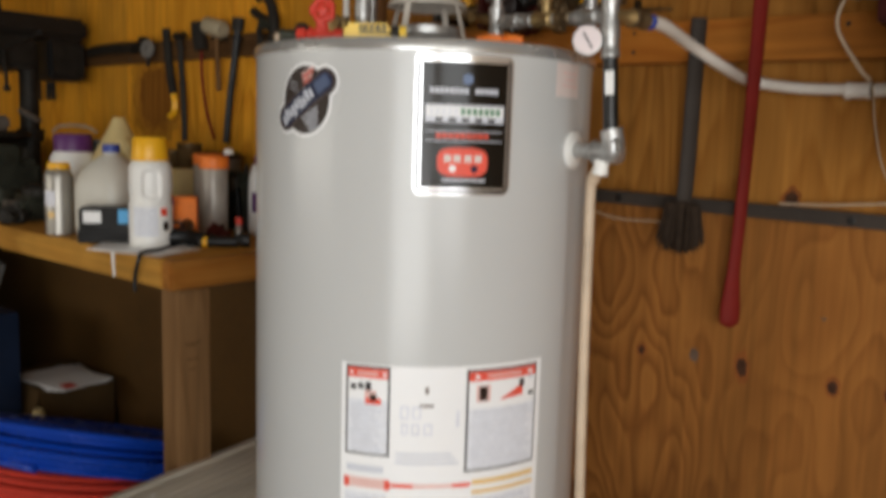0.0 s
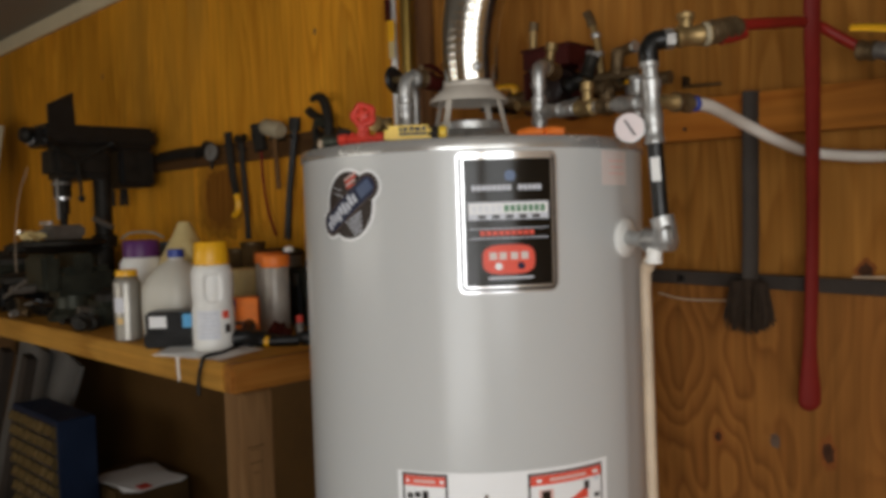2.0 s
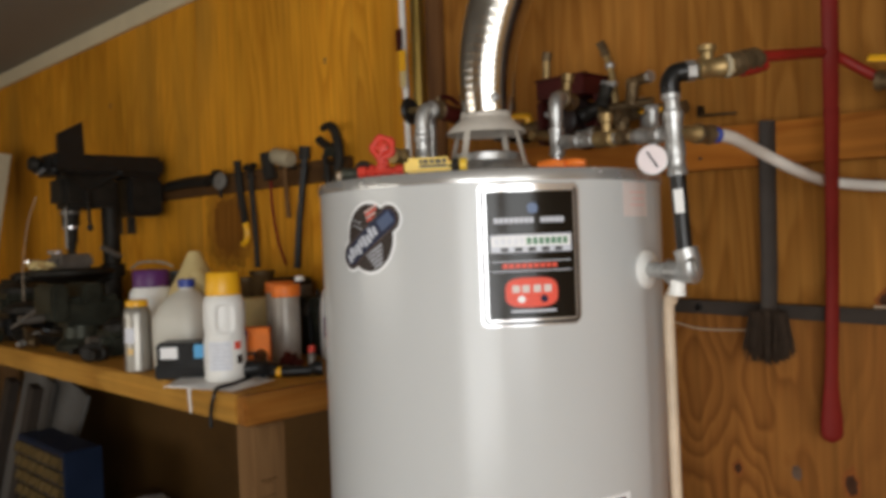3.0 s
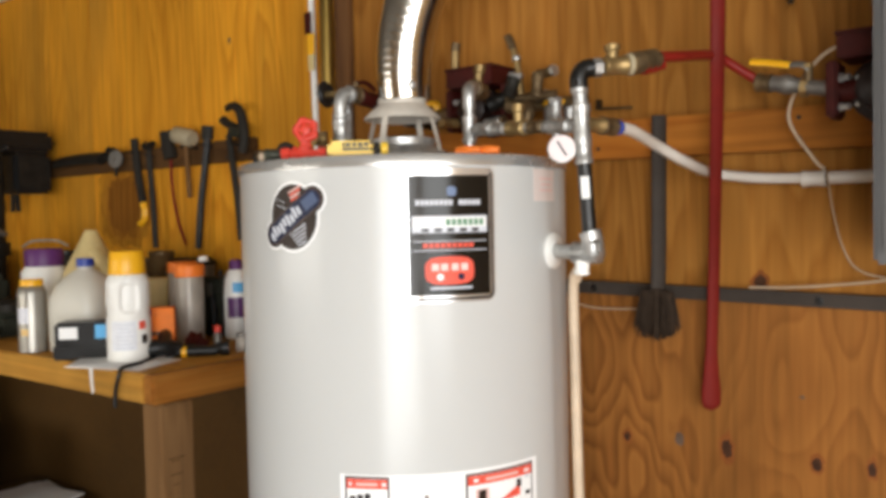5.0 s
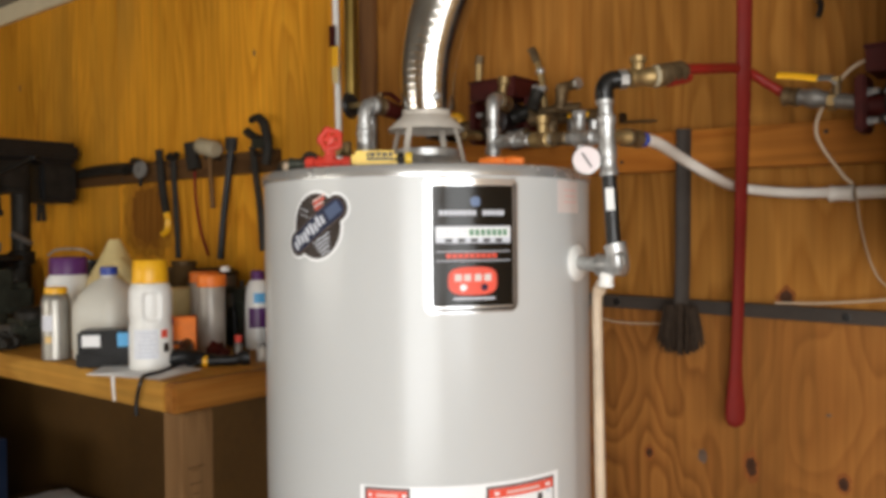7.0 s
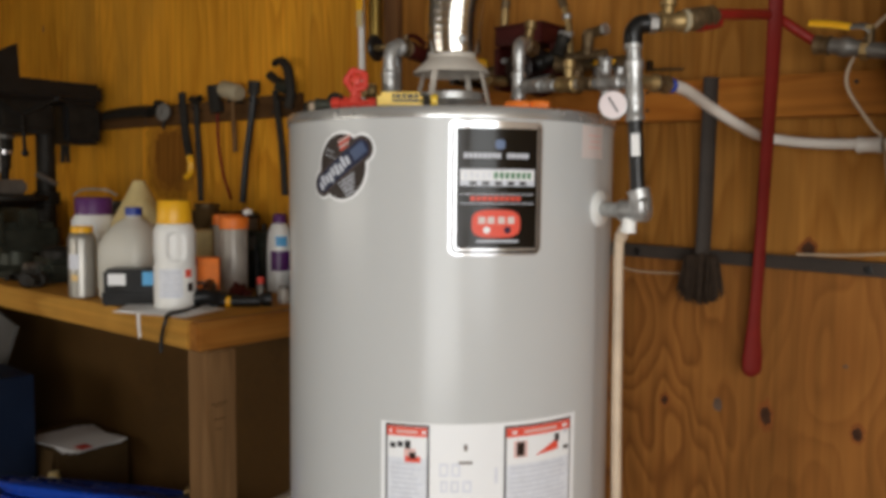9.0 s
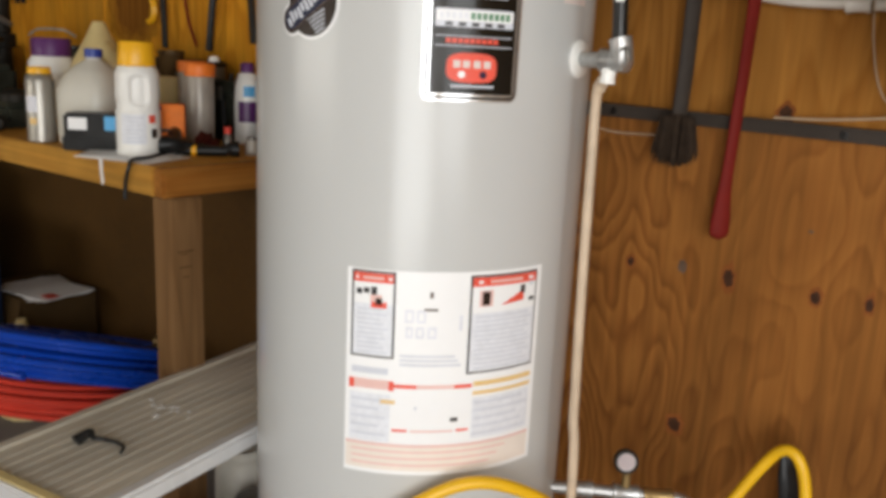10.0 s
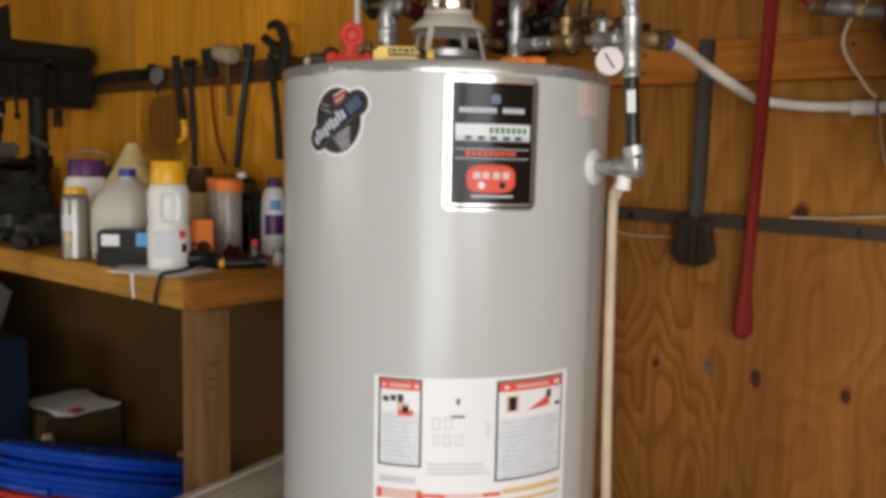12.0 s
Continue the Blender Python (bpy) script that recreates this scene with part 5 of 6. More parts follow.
for x, y, r, h, mt, lb in ((-0.30, -0.20, 0.055, 0.20, CARD, "brown stained tin on the floor under the platform"), (-0.47, 0.02, 0.06, 0.24, DARKSTEEL, "dark metal tin on the floor under the platform"), (-0.34, -0.10, 0.04, 0.27, CREAM, "cream plastic bottle on the floor under the platform")):
    can = thing("floor_can", lb, "can", "cans under the platform", at=(x, y, 0))
    part("body", lathe([(0, 0), (r, 0), (r + 0.002, 0.004), (r, 0.008), (r, h - 0.03), (r * 0.8, h - 0.02), (0, h - 0.02)], (x, y, 0), seg=24), mt, can)
    part("lid", lathe([(r * 0.78, h - 0.0198), (r * 0.8, h - 0.004), (r * 0.7, h), (0, h)], (x, y, 0), seg=24), GREYSTEEL, can)

# ---- workbench ----
bench = thing("workbench", "long yellowed wooden workbench along the plywood wall", "workbench", at=(-2, 0.17, 0))
BX, BY, BZ = -0.592, -0.122, 1.003
part("top", box(-3.9, BX - 0.0385, BY, WALL_Y - 0.024, BZ - 0.063, BZ), BENCH, bench, bevel=0.004)
part("end_board", box(BX - 0.038, BX, BY, WALL_Y - 0.024, BZ - 0.063, BZ - 0.0004), BENCH_END_SHADE, bench, bevel=0.005)
for x in (-0.657, -3.8):
    part("leg", box(x, x + 0.0765, BY + 0.014, BY + 0.090, 0, BZ - 0.0635), POST, bench, bevel=0.004)
    part("leg", box(x, x + 0.076, WALL_Y - 0.105, WALL_Y - 0.029, 0, BZ - 0.0635), POST, bench, bevel=0.004)
# thin dark sheet added over the plywood to deepen the shade below the bench
tagged(mesh_object("bench_shade_sheet", box(-5.27, -0.62, WALL_Y - 0.012, WALL_Y - 0.002, 0.0, 0.90), BENCH_SHADE, True, 0.001), "dark brown sheet added as shade on the wall under the bench", "board", kind="structure")
for dy, dz, w in ((0.010, 0.115, 0.040), (0.016, 0.121, 0.022), (0.014, 0.150, 0.030), (0.020, 0.172, 0.016)):
    part("pencil_mark", box(-0.5812, -0.5804, BY + 0.014 + dy, BY + 0.014 + dy + w, BZ - 0.0635 - dz - 0.003, BZ - 0.0635 - dz), DARKWOOD, bench, "dark stroke on the leg")
drip = prism([(-0.008, 0), (0.006, 0.0), (0.005, -0.03), (0.009, -0.055), (0.0, -0.06), (-0.004, -0.035)], 0.0012, Matrix.Translation((-0.83, BY - 0.0002, BZ - 0.003)) @ pose(0, 0, 0, 90))
part("paint_drip", drip, PAPER, bench, "run of white paint on the apron")

# ---- on the bench, near end ----


def bottle(name, label, x, y, profile, material, category="bottle"):
    b = thing(name, label, category, at=(x, y, BZ))
    part("body", lathe(profile, (x, y, BZ), seg=32), material, b)
    return b


b = thing("white_bottle", "white plastic bottle with yellow screw cap, grip hollow and label", "bottle", at=(-0.819, -0.032, BZ))
va = math.atan2(-1.12 + 0.035, 0.94 + 0.83)
outline_r = [(0.0, 0.044), (0.005, 0.049), (0.10, 0.0495), (0.106, 0.0468), (0.122, 0.0468), (0.135, 0.049), (0.185, 0.0485), (0.197, 0.0445), (0.203, 0.040)]


def bottle_radius(h, a):
    for (h0, r0), (h1, r1) in zip(outline_r, outline_r[1:]):
        if h <= h1:
            r = r0 + (r1 - r0) * (h - h0) / (h1 - h0)
            break
    u = abs((a - va - 0.05 + math.pi) % (2 * math.pi) - math.pi) / 0.42
    v = abs(h - 0.150) / 0.033
    inside = (u ** 4 + v ** 4) ** 0.25
    return r - 0.0075 * min(1.0, max(0.0, (1.12 - inside) / 0.22))


bm = bmesh.new()
rows = []
for k in range(59):
    h = min(0.203, 0.0035 * k)
    rows.append([bm.verts.new((-0.819 + bottle_radius(h, a) * math.cos(a), -0.032 + bottle_radius(h, a) * math.sin(a), BZ + h)) for a in (2 * math.pi * i / 72 for i in range(72))])
for p, q in zip(rows, rows[1:]):
    for i in range(72):
        bm.faces.new((p[i], p[(i + 1) % 72], q[(i + 1) % 72], q[i]))
bm.faces.new(rows[0])
bm.faces.new(rows[-1])
part("body", bm, WHITEP, b)
part("cap", lathe([(0.041, 0.2035), (0.0415, 0.205), (0.0385, 0.254), (0.036, 0.257), (0, 0.257)], (-0.819, -0.032, BZ), seg=36), YELLOW, b, "ribbed yellow cap")
def on_round(cx, cy, r, ang, w, z0, z1, lift=0.0008, steps=8):
    """A label patch on a round bottle."""
    bm = bmesh.new()
    cols = []
    for i in range(steps + 1):
        a = ang + (i / steps - 0.5) * w / r
        cols.append([bm.verts.new((cx + (r + k) * math.cos(a), cy + (r + k) * math.sin(a), z)) for k in (0.0002, lift) for z in (z0, z1)])
    for p, q in zip(cols, cols[1:]):
        bm.faces.new((p[2], q[2], q[3], p[3]))
        bm.faces.new((p[0], q[0], q[2], p[2]))
        bm.faces.new((p[1], q[1], q[3], p[3]))
    bm.faces.new((cols[0][0], cols[0][1], cols[0][3], cols[0][2]))
    bm.faces.new((cols[-1][0], cols[-1][1], cols[-1][3], cols[-1][2]))
    return bm


part("label", on_round(-0.819, -0.032, 0.0495, va - 0.25, 0.058, BZ + 0.030, BZ + 0.098), LABELTEXT, b, "pale label with grey print")
for k in range(7):
    part("print", on_round(-0.819, -0.032, 0.0495, va - 0.22 - 0.03 * (k % 3), 0.040 - 0.006 * (k % 3), BZ + 0.034 + 0.009 * k, BZ + 0.038 + 0.009 * k, 0.0012, 6), LABELG, b)
part("label_red", on_round(-0.819, -0.032, 0.0495, va + 0.62, 0.016, BZ + 0.078, BZ + 0.096, 0.0014, 5), LABELRED, b)
part("label_code", on_round(-0.819, -0.032, 0.0495, va + 0.72, 0.014, BZ + 0.044, BZ + 0.064, 0.0014, 5), LABELBROWN, b)

jug = thing("milk_jug", "translucent milky plastic gallon jug with blue cap", "jug", at=(-1.06, -0.0, BZ))
bm = bmesh.new()
rings = []
for r, h, pw in ((0.070, 0.0, 0.5), (0.074, 0.006, 0.5), (0.075, 0.10, 0.5), (0.075, 0.135, 0.55), (0.066, 0.165, 0.7), (0.045, 0.192, 0.9), (0.022, 0.206, 1), (0.019, 0.210, 1), (0.019, 0.222, 1)):
    rings.append([bm.verts.new((-1.075 + px, 0.01 + py, BZ + h)) for px, py in oval(2 * r, 2 * r, 32, pw)])
for p, q in zip(rings, rings[1:]):
    for i in range(32):
        bm.faces.new((p[i], p[(i + 1) % 32], q[(i + 1) % 32], q[i]))
bm.faces.new(rings[0])
bm.faces.new(rings[-1])
bmesh.ops.rotate(bm, cent=(-1.075, 0.01, BZ), matrix=Matrix.Rotation(radians(18), 3, "Z"), verts=bm.verts)
part("body", bm, HDPE, jug)
part("cap", lathe([(0.0215, 0.214), (0.0215, 0.2335), (0.020, 0.235), (0, 0.235)], (-1.075, 0.01, BZ), seg=24), BLUECAP, jug, "blue cap")
part("handle", tube([(-1.115, 0.035, BZ + 0.205), (-1.138, 0.055, BZ + 0.190), (-1.146, 0.062, BZ + 0.155), (-1.140, 0.056, BZ + 0.11)], 0.012, seg=10), HDPE, jug)

b = bottle("silver_bottle", "slim silver-grey bottle with a yellow cap", -1.165, -0.085, [(0, 0), (0.030, 0), (0.034, 0.004), (0.0345, 0.150), (0.030, 0.165), (0.026, 0.168), (0, 0.168)], SILVERCAN)
part("cap", lathe([(0.0275, 0.1685), (0.0275, 0.182), (0.026, 0.185), (0, 0.185)], (-1.165, -0.085, BZ), seg=24), YELLOW, b, "yellow cap")
part("label", on_round(-1.165, -0.085, 0.0345, va - 0.6, 0.03, BZ + 0.075, BZ + 0.115), LABELG2, b)
part("label_mark", on_round(-1.165, -0.085, 0.0345, va - 0.5, 0.018, BZ + 0.045, BZ + 0.062, 0.0012, 5), LABELYEL, b)

b = bottle("white_tub", "white plastic tub with a purple screw lid and wire handle", -1.36, 0.05, [(0, 0), (0.056, 0), (0.060, 0.006), (0.060, 0.19), (0.050, 0.207), (0, 0.207)], WHITEP, "tub")
part("lid", lathe([(0.050, 0.2075), (0.051, 0.25), (0.047, 0.256), (0, 0.256)], (-1.36, 0.05, BZ), seg=28), PURPLE, b, "purple lid")
part("wire_handle", tube([(-1.395, 0.01, BZ + 0.262), (-1.36, 0.02, BZ + 0.278), (-1.31, 0.06, BZ + 0.278), (-1.30, 0.09, BZ + 0.262)], 0.003, seg=8), GALV, b)

cj = thing("cream_jug", "cream-coloured plastic jug with a tapering neck", "jug", at=(-1.25, 0.14, BZ))
part("body", lathe([(0, 0), (0.075, 0), (0.085, 0.02), (0.086, 0.15), (0.070, 0.20), (0.035, 0.265), (0.018, 0.30), (0.016, 0.305), (0, 0.305)], (-1.27, 0.14, BZ), seg=28), CREAM, cj)
part("spout", tube([(-1.24, 0.13, BZ + 0.24), (-1.19, 0.15, BZ + 0.19), (-1.14, 0.18, BZ + 0.14)], 0.022, seg=12), CREAM, cj)

bx = thing("black_box", "black plastic box with white and blue labels", "box", at=(-0.95, -0.08, BZ))
BM = Matrix.Translation((-0.972, -0.126, BZ)) @ pose(0, 0, 0, 0, 0, 44)
part("body", placed(box(-0.006, 0.145, 0.0, 0.075, 0.002, 0.088), BM), BLACKP, bx, bevel=0.006)
part("base", placed(box(-0.009, 0.148, -0.003, 0.078, 0.0, 0.036), BM), BLACKP, bx, bevel=0.004)
part("white_label", placed(box(0.006, 0.048, -0.0015, 0.0002, 0.050, 0.078), BM), LABELW, bx)
part("blue_label", placed(box(0.088, 0.128, -0.0015, 0.0002, 0.050, 0.083), BM), SKYB, bx)

paper = thing("papers", "few loose white papers under the bottle at the bench edge", "paper", at=(-0.8, -0.08, BZ))
for k in range(3):
    bm = prism([(-0.10, -0.07), (0.10, -0.075), (0.105, 0.07), (-0.095, 0.075)], 0.0012, Matrix.Translation((-0.795 - 0.02 * k, -0.065 + 0.008 * k, BZ + 0.0003 + 0.0015 * k)) @ pose(0, 0, 0, 0, 0, 20 + 14 * k))
    part("sheet", bm, PAPER, paper)

b = bottle("orange_capped_jar", "clear grey jar with a bright orange lid", -0.925, 0.215, [(0, 0), (0.034, 0), (0.036, 0.004), (0.036, 0.175), (0.034, 0.18), (0, 0.18)], CLEARCAN, "jar")
part("lid", lathe([(0.0380, 0.178), (0.0390, 0.180), (0.0390, 0.207), (0.037, 0.210), (0, 0.210)], (-0.925, 0.215, BZ), seg=28), ORANGE, b, "orange lid")
b = bottle("orange_capped_jar", "smaller clear jar with an orange lid and white knob", -0.990, 0.240, [(0, 0), (0.036, 0), (0.038, 0.004), (0.038, 0.18), (0.036, 0.186), (0, 0.186)], CLEARCAN, "jar")
part("lid", lathe([(0.040, 0.186), (0.040, 0.212), (0.036, 0.215), (0, 0.215)], (-0.990, 0.240, BZ), seg=28), ORANGE, b, "orange lid")
part("knob", lathe([(0.014, 0.215), (0.012, 0.228), (0, 0.23)], (-0.945, 0.275, BZ), seg=14), WHITEP, b)
ob = thing("orange_carton", "small orange cardboard carton with dark print", "carton", at=(-0.838, 0.064, BZ))
part("carton", placed(box(-0.035, 0.035, -0.022, 0.022, 0, 0.115), Matrix.Translation((-0.838, 0.064, BZ)) @ pose(0, 0, 0, 0, 0, 50)), ORANGELABEL, ob, bevel=0.002)
part("print", placed(box(-0.02, 0.014, -0.0235, -0.0222, 0.05, 0.058), Matrix.Translation((-0.838, 0.064, BZ)) @ pose(0, 0, 0, 0, 0, 50)), LABELBROWN, ob)
part("blue_corner", placed(box(-0.0345, -0.018, -0.0235, -0.0222, 0.085, 0.112), Matrix.Translation((-0.838, 0.064, BZ)) @ pose(0, 0, 0, 0, 0, 50)), BLUECAP, ob)
cl = bottle("cream_tub", "squat cream tub with a pale lid behind the bottles", -1.095, 0.235, [(0, 0), (0.042, 0), (0.045, 0.15), (0.048, 0.152), (0.048, 0.168), (0, 0.17)], CREAM, "tub")
b = bottle("spray_bottle", "white and purple spray bottle with a round label", -0.895, 0.345, [(0, 0), (0.031, 0), (0.035, 0.005), (0.035, 0.12), (0.032, 0.16), (0.024, 0.185), (0.018, 0.19), (0, 0.19)], WHITEP)
part("purple_band", on_round(-0.895, 0.345, 0.0352, va, 0.06, BZ + 0.06, BZ + 0.115), PURPLE, b)
part("round_label", on_round(-0.895, 0.345, 0.0350, va, 0.03, BZ + 0.128, BZ + 0.155, 0.0012, 5), SKYB, b)
part("cap", lathe([(0.018, 0.19), (0.018, 0.21), (0.014, 0.216), (0, 0.216)], (-0.895, 0.345, BZ), seg=20), PURPLE, b)

# dark hand tools and small stuff by the bench corner
drill = thing("cordless_tool", "black cordless hand tool lying on the bench corner", "power tool", at=(-0.77, 0.06, BZ))
part("body", tube([(-0.80, -0.015, BZ + 0.022), (-0.775, 0.02, BZ + 0.027), (-0.765, 0.045, BZ + 0.024), (-0.755, 0.065, BZ + 0.020)], 0.022, seg=14, radii=lambda t: 0.022 - 0.007 * t), BLACKP, drill)
part("grip", tube([(-0.77, 0.03, BZ + 0.03), (-0.80, 0.05, BZ + 0.045), (-0.83, 0.075, BZ + 0.05)], 0.016, seg=12), BLACKP, drill)
part("chuck", rod((-0.755, 0.065, BZ + 0.019), (-0.742, 0.092, BZ + 0.017), 0.012), DARKSTEEL, drill)
part("badge", box(-0.762, -0.755, 0.028, 0.05, BZ + 0.028, BZ + 0.034), YELLOW, drill)
tube_b = bottle("glue_tube", "small blue tube with a red cap", -0.735, 0.155, [(0, 0), (0.010, 0), (0.011, 0.045), (0.008, 0.05), (0, 0.05)], GREYSTEEL, "tube")
part("cap", lathe([(0.009, 0.0502), (0.009, 0.066), (0, 0.068)], (-0.735, 0.155, BZ), seg=14), REDKNOB, tube_b, "red cap")
tagged(mesh_object("power_cord", tube([(-0.77, 0.0, BZ + 0.008), (-0.735, -0.06, BZ + 0.006), (-0.715, -0.115, BZ + 0.006), (-0.706, -0.131, BZ - 0.01), (-0.722, -0.130, BZ - 0.045), (-0.726, -0.129, BZ - 0.08)], 0.0045, seg=8), BLACKP), "thin black power cord drooping over the bench edge", "cord")
rng = random.Random(11)
for k in range(16):
    x, y = rng.uniform(-1.25, -0.66), rng.uniform(0.22, 0.28)
    s = rng.uniform(0.018, 0.04)
    if x > -1.08:
        x -= 0.42
    mt = (DARKSTEEL, BLACKP, GREYSTEEL, BRONZE, GREENIRON)[k % 5]
    bm = tube([(x - s * 1.6, y - s * 0.3, BZ + s * 0.55), (x, y, BZ + s * 0.6), (x + s * 1.7, y + s * 0.2, BZ + s * 0.5)], s * 0.5, seg=9, steps=3, radii=lambda t: s * (0.30 + 0.2 * math.sin(6 * t) ** 2))
    tagged(mesh_object("loose_tool", bm, mt), "small dark hand tool lying at the back of the bench", "tool", "loose tools on the bench")

# crowded back of the bench: tins, boxes and jars against the wall
clutter_rng = random.Random(23)
TINS = ("dark dusty tin standing at the back of the bench", "brown paint-stained tin at the back of the bench", "dull grey tin at the back of the bench")
x = -1.86
k = 0
while x < -0.72:
    w = clutter_rng.uniform(0.032, 0.052)
    h = clutter_rng.uniform(0.15, 0.24)
    cy = clutter_rng.uniform(0.352, 0.362)
    if -1.03 < x < -0.85:
        x = -0.84
    if k % 3 == 1:
        crate = thing("small_toolbox", "small dark plastic toolbox at the back of the bench", "toolbox", "boxes at the back of the bench", at=(x + w, cy, BZ))
        m = Matrix.Translation((x + w, cy, BZ)) @ pose(0, 0, 0, 0, 0, clutter_rng.uniform(-6, 6))
        part("body", placed(box(-w, w, -0.038, 0.038, 0, h * 0.72), m), (BLACKP, GREENIRON, CARD)[k // 3 % 3], crate, bevel=0.004)
        part("lid", placed(box(-w - 0.003, w + 0.003, -0.041, 0.041, h * 0.722, h * 0.86), m), (DARKSTEEL, BLACKP, CARD)[k // 3 % 3], crate, bevel=0.006)
        part("clasp", placed(box(-0.008, 0.008, -0.045, -0.0412, h * 0.60, h * 0.80), m), GREYSTEEL, crate, bevel=0.001)
    else:
        i = clutter_rng.randrange(3)
        tin = thing("tin", TINS[i], "tin", "tins at the back of the bench", at=(x + w, cy, BZ))
        part("body", lathe([(0, 0), (w - 0.002, 0), (w, 0.003), (w, 0.006), (w - 0.002, 0.009), (w - 0.002, h - 0.012), (0, h - 0.012)], (x + w, cy, BZ), seg=24), (DARKSTEEL, CARD, GREYSTEEL)[i], tin)
        part("lid", lathe([(w - 0.001, h - 0.0118), (w + 0.001, h - 0.010), (w + 0.001, h - 0.002), (w - 0.003, h), (0, h)], (x + w, cy, BZ), seg=24), (BLACKIRON, BRONZE, DARKSTEEL)[i], tin)
        part("paper_band", lathe([(w - 0.0012, h * 0.3), (w - 0.0012, h * 0.65)], (x + w, cy, BZ), seg=24), (CARD, BINS, PUMPRED)[(i + k) % 3], tin)
    x += 2 * w + clutter_rng.uniform(0.006, 0.02)
    k += 1
for x0, x1, y0, h, mt, lb in ((-1.045, -0.945, 0.335, 0.165, GREENIRON, "dark dusty tool case at the back of the bench"), (-0.858, -0.762, 0.385, 0.200, CARD, "brown cardboard box at the back of the bench"), (-0.755, -0.655, 0.330, 0.150, DARKSTEEL, "dark metal box at the bench end"), (-1.22, -1.12, 0.360, 0.215, DARKSTEEL, "dark metal box at the back of the bench")):
    case = thing("storage_case", lb, "case", "cases at the back of the bench", at=((x0 + x1) / 2, y0, BZ))
    part("body", box(x0, x1, y0, 0.443, BZ, BZ + h * 0.78), mt, case, bevel=0.004)
    part("lid", box(x0 - 0.002, x1 + 0.002, y0 - 0.003, 0.444, BZ + h * 0.785, BZ + h), mt, case, bevel=0.005)
    part("latch", box((x0 + x1) / 2 - 0.01, (x0 + x1) / 2 + 0.01, y0 - 0.007, y0 - 0.0032, BZ + h * 0.68, BZ + h * 0.9), GREYSTEEL, case, bevel=0.001)
heap_rng = random.Random(31)
for k in range(26):
    x = heap_rng.uniform(-1.06, -0.66)
    y, z, r = heap_rng.uniform(0.285, 0.40), BZ + (0.006 if k % 2 else 0.0), heap_rng.uniform(0.006, 0.013)
    top = heap_rng.uniform(0.06, 0.19)
    mt = (DARKSTEEL, BRONZE, GREYSTEEL, BLACKP, BARGREY, WHITEP, PUMPRED)[k % 7]
    bm = tube([(x, y, z), (x + heap_rng.uniform(-0.01, 0.01), y + 0.006, z + top * 0.5), (x + heap_rng.uniform(-0.025, 0.025), y + heap_rng.uniform(0, 0.02), z + top)], r, seg=9, steps=4, radii=lambda t: r * (0.8 + 0.35 * math.sin(5 * t + k)))
    tagged(mesh_object("upright_tool", bm, mt), "small worn hand tool standing among the clutter", "tool", "upright tools on the bench")
for k in range(4):
    x = (-0.70, -0.672, -0.715, -0.66)[k]
    jar2 = thing("small_jar", "small dusty jar of hardware at the bench end", "jar", "small jars on the bench", at=(x, 0.20 + 0.035 * k, BZ))
    part("glass", lathe([(0, 0), (0.014, 0), (0.015, 0.003), (0.015, 0.030), (0.012, 0.035), (0, 0.035)], (x, 0.20 + 0.035 * k, BZ), seg=16), (CLEARCAN, GREYSTEEL, GREENIRON, WHITEP)[k], jar2)
    part("lid", lathe([(0.0125, 0.0352), (0.0125, 0.043), (0, 0.044)], (x, 0.20 + 0.035 * k, BZ), seg=16), (GREYSTEEL, BRONZE, WHITEP, BLUECAP)[k], jar2)
torch = thing("torch", "black torch with a yellow ring lying at the bench corner", "torch", at=(-0.73, 0.05, BZ))
part("barrel", rod((-0.775, 0.035, BZ + 0.013), (-0.700, 0.125, BZ + 0.013), 0.0125), BLACKP, torch)
part("ring", lathe([(0.0130, 0), (0.0136, 0.002), (0.0136, 0.010), (0.0130, 0.012)], (-0.752, 0.062, BZ + 0.013), (0.64, 0.77, 0), 18), YELLOW, torch)
part("head", lathe([(0.0126, 0), (0.018, 0.012), (0.018, 0.028), (0, 0.028)], (-0.700, 0.125, BZ + 0.018), (0.64, 0.77, 0), 20), BLACKP, torch)
rag = thing("dark_rag", "crumpled dark maroon rag on the bench corner", "rag", at=(-0.778, 0.118, BZ))
rag_rng = random.Random(3)
bm = bmesh.new()
bmesh.ops.create_icosphere(bm, subdivisions=3, radius=1.0)
for v in bm.verts:
    q = 0.75 + 0.3 * math.sin(5.1 * v.co.x + 2.3 * v.co.y) * math.cos(4.3 * v.co.y - 3.0 * v.co.z) + rag_rng.uniform(-0.06, 0.06)
    v.co = Vector((-0.778 + 0.034 * q * v.co.x, 0.118 + 0.035 * q * v.co.y, max(BZ + 0.0005, BZ + 0.024 + 0.030 * q * v.co.z)))
part("cloth", bm, PUMPRED, rag)
block = thing("white_block", "small off-white plastic block at the bench end", "block", at=(-0.70, 0.30, BZ))
part("block", box(-0.722, -0.690, 0.27, 0.30, BZ, BZ + 0.024), WHITEP, block, bevel=0.003)
part("slot", box(-0.714, -0.698, 0.2685, 0.2699, BZ + 0.008, BZ + 0.014), BLACKP, block)

# ---- drill press ----
press = thing("drill_press", "old black and grey bench drill press with belt cover", "drill press", at=(-2.05, 0.2, BZ))
part("base", box(-2.16, -1.96, -0.02, 0.34, BZ, BZ + 0.03), DARKSTEEL, press, bevel=0.01)
part("column", rod((-2.06, 0.24, BZ + 0.03), (-2.06, 0.24, 1.55), 0.032), DARKSTEEL, press)
part("head", box(-2.13, -1.995, 0.05, 0.25, 1.47, 1.59), DARKSTEEL, press, bevel=0.02)
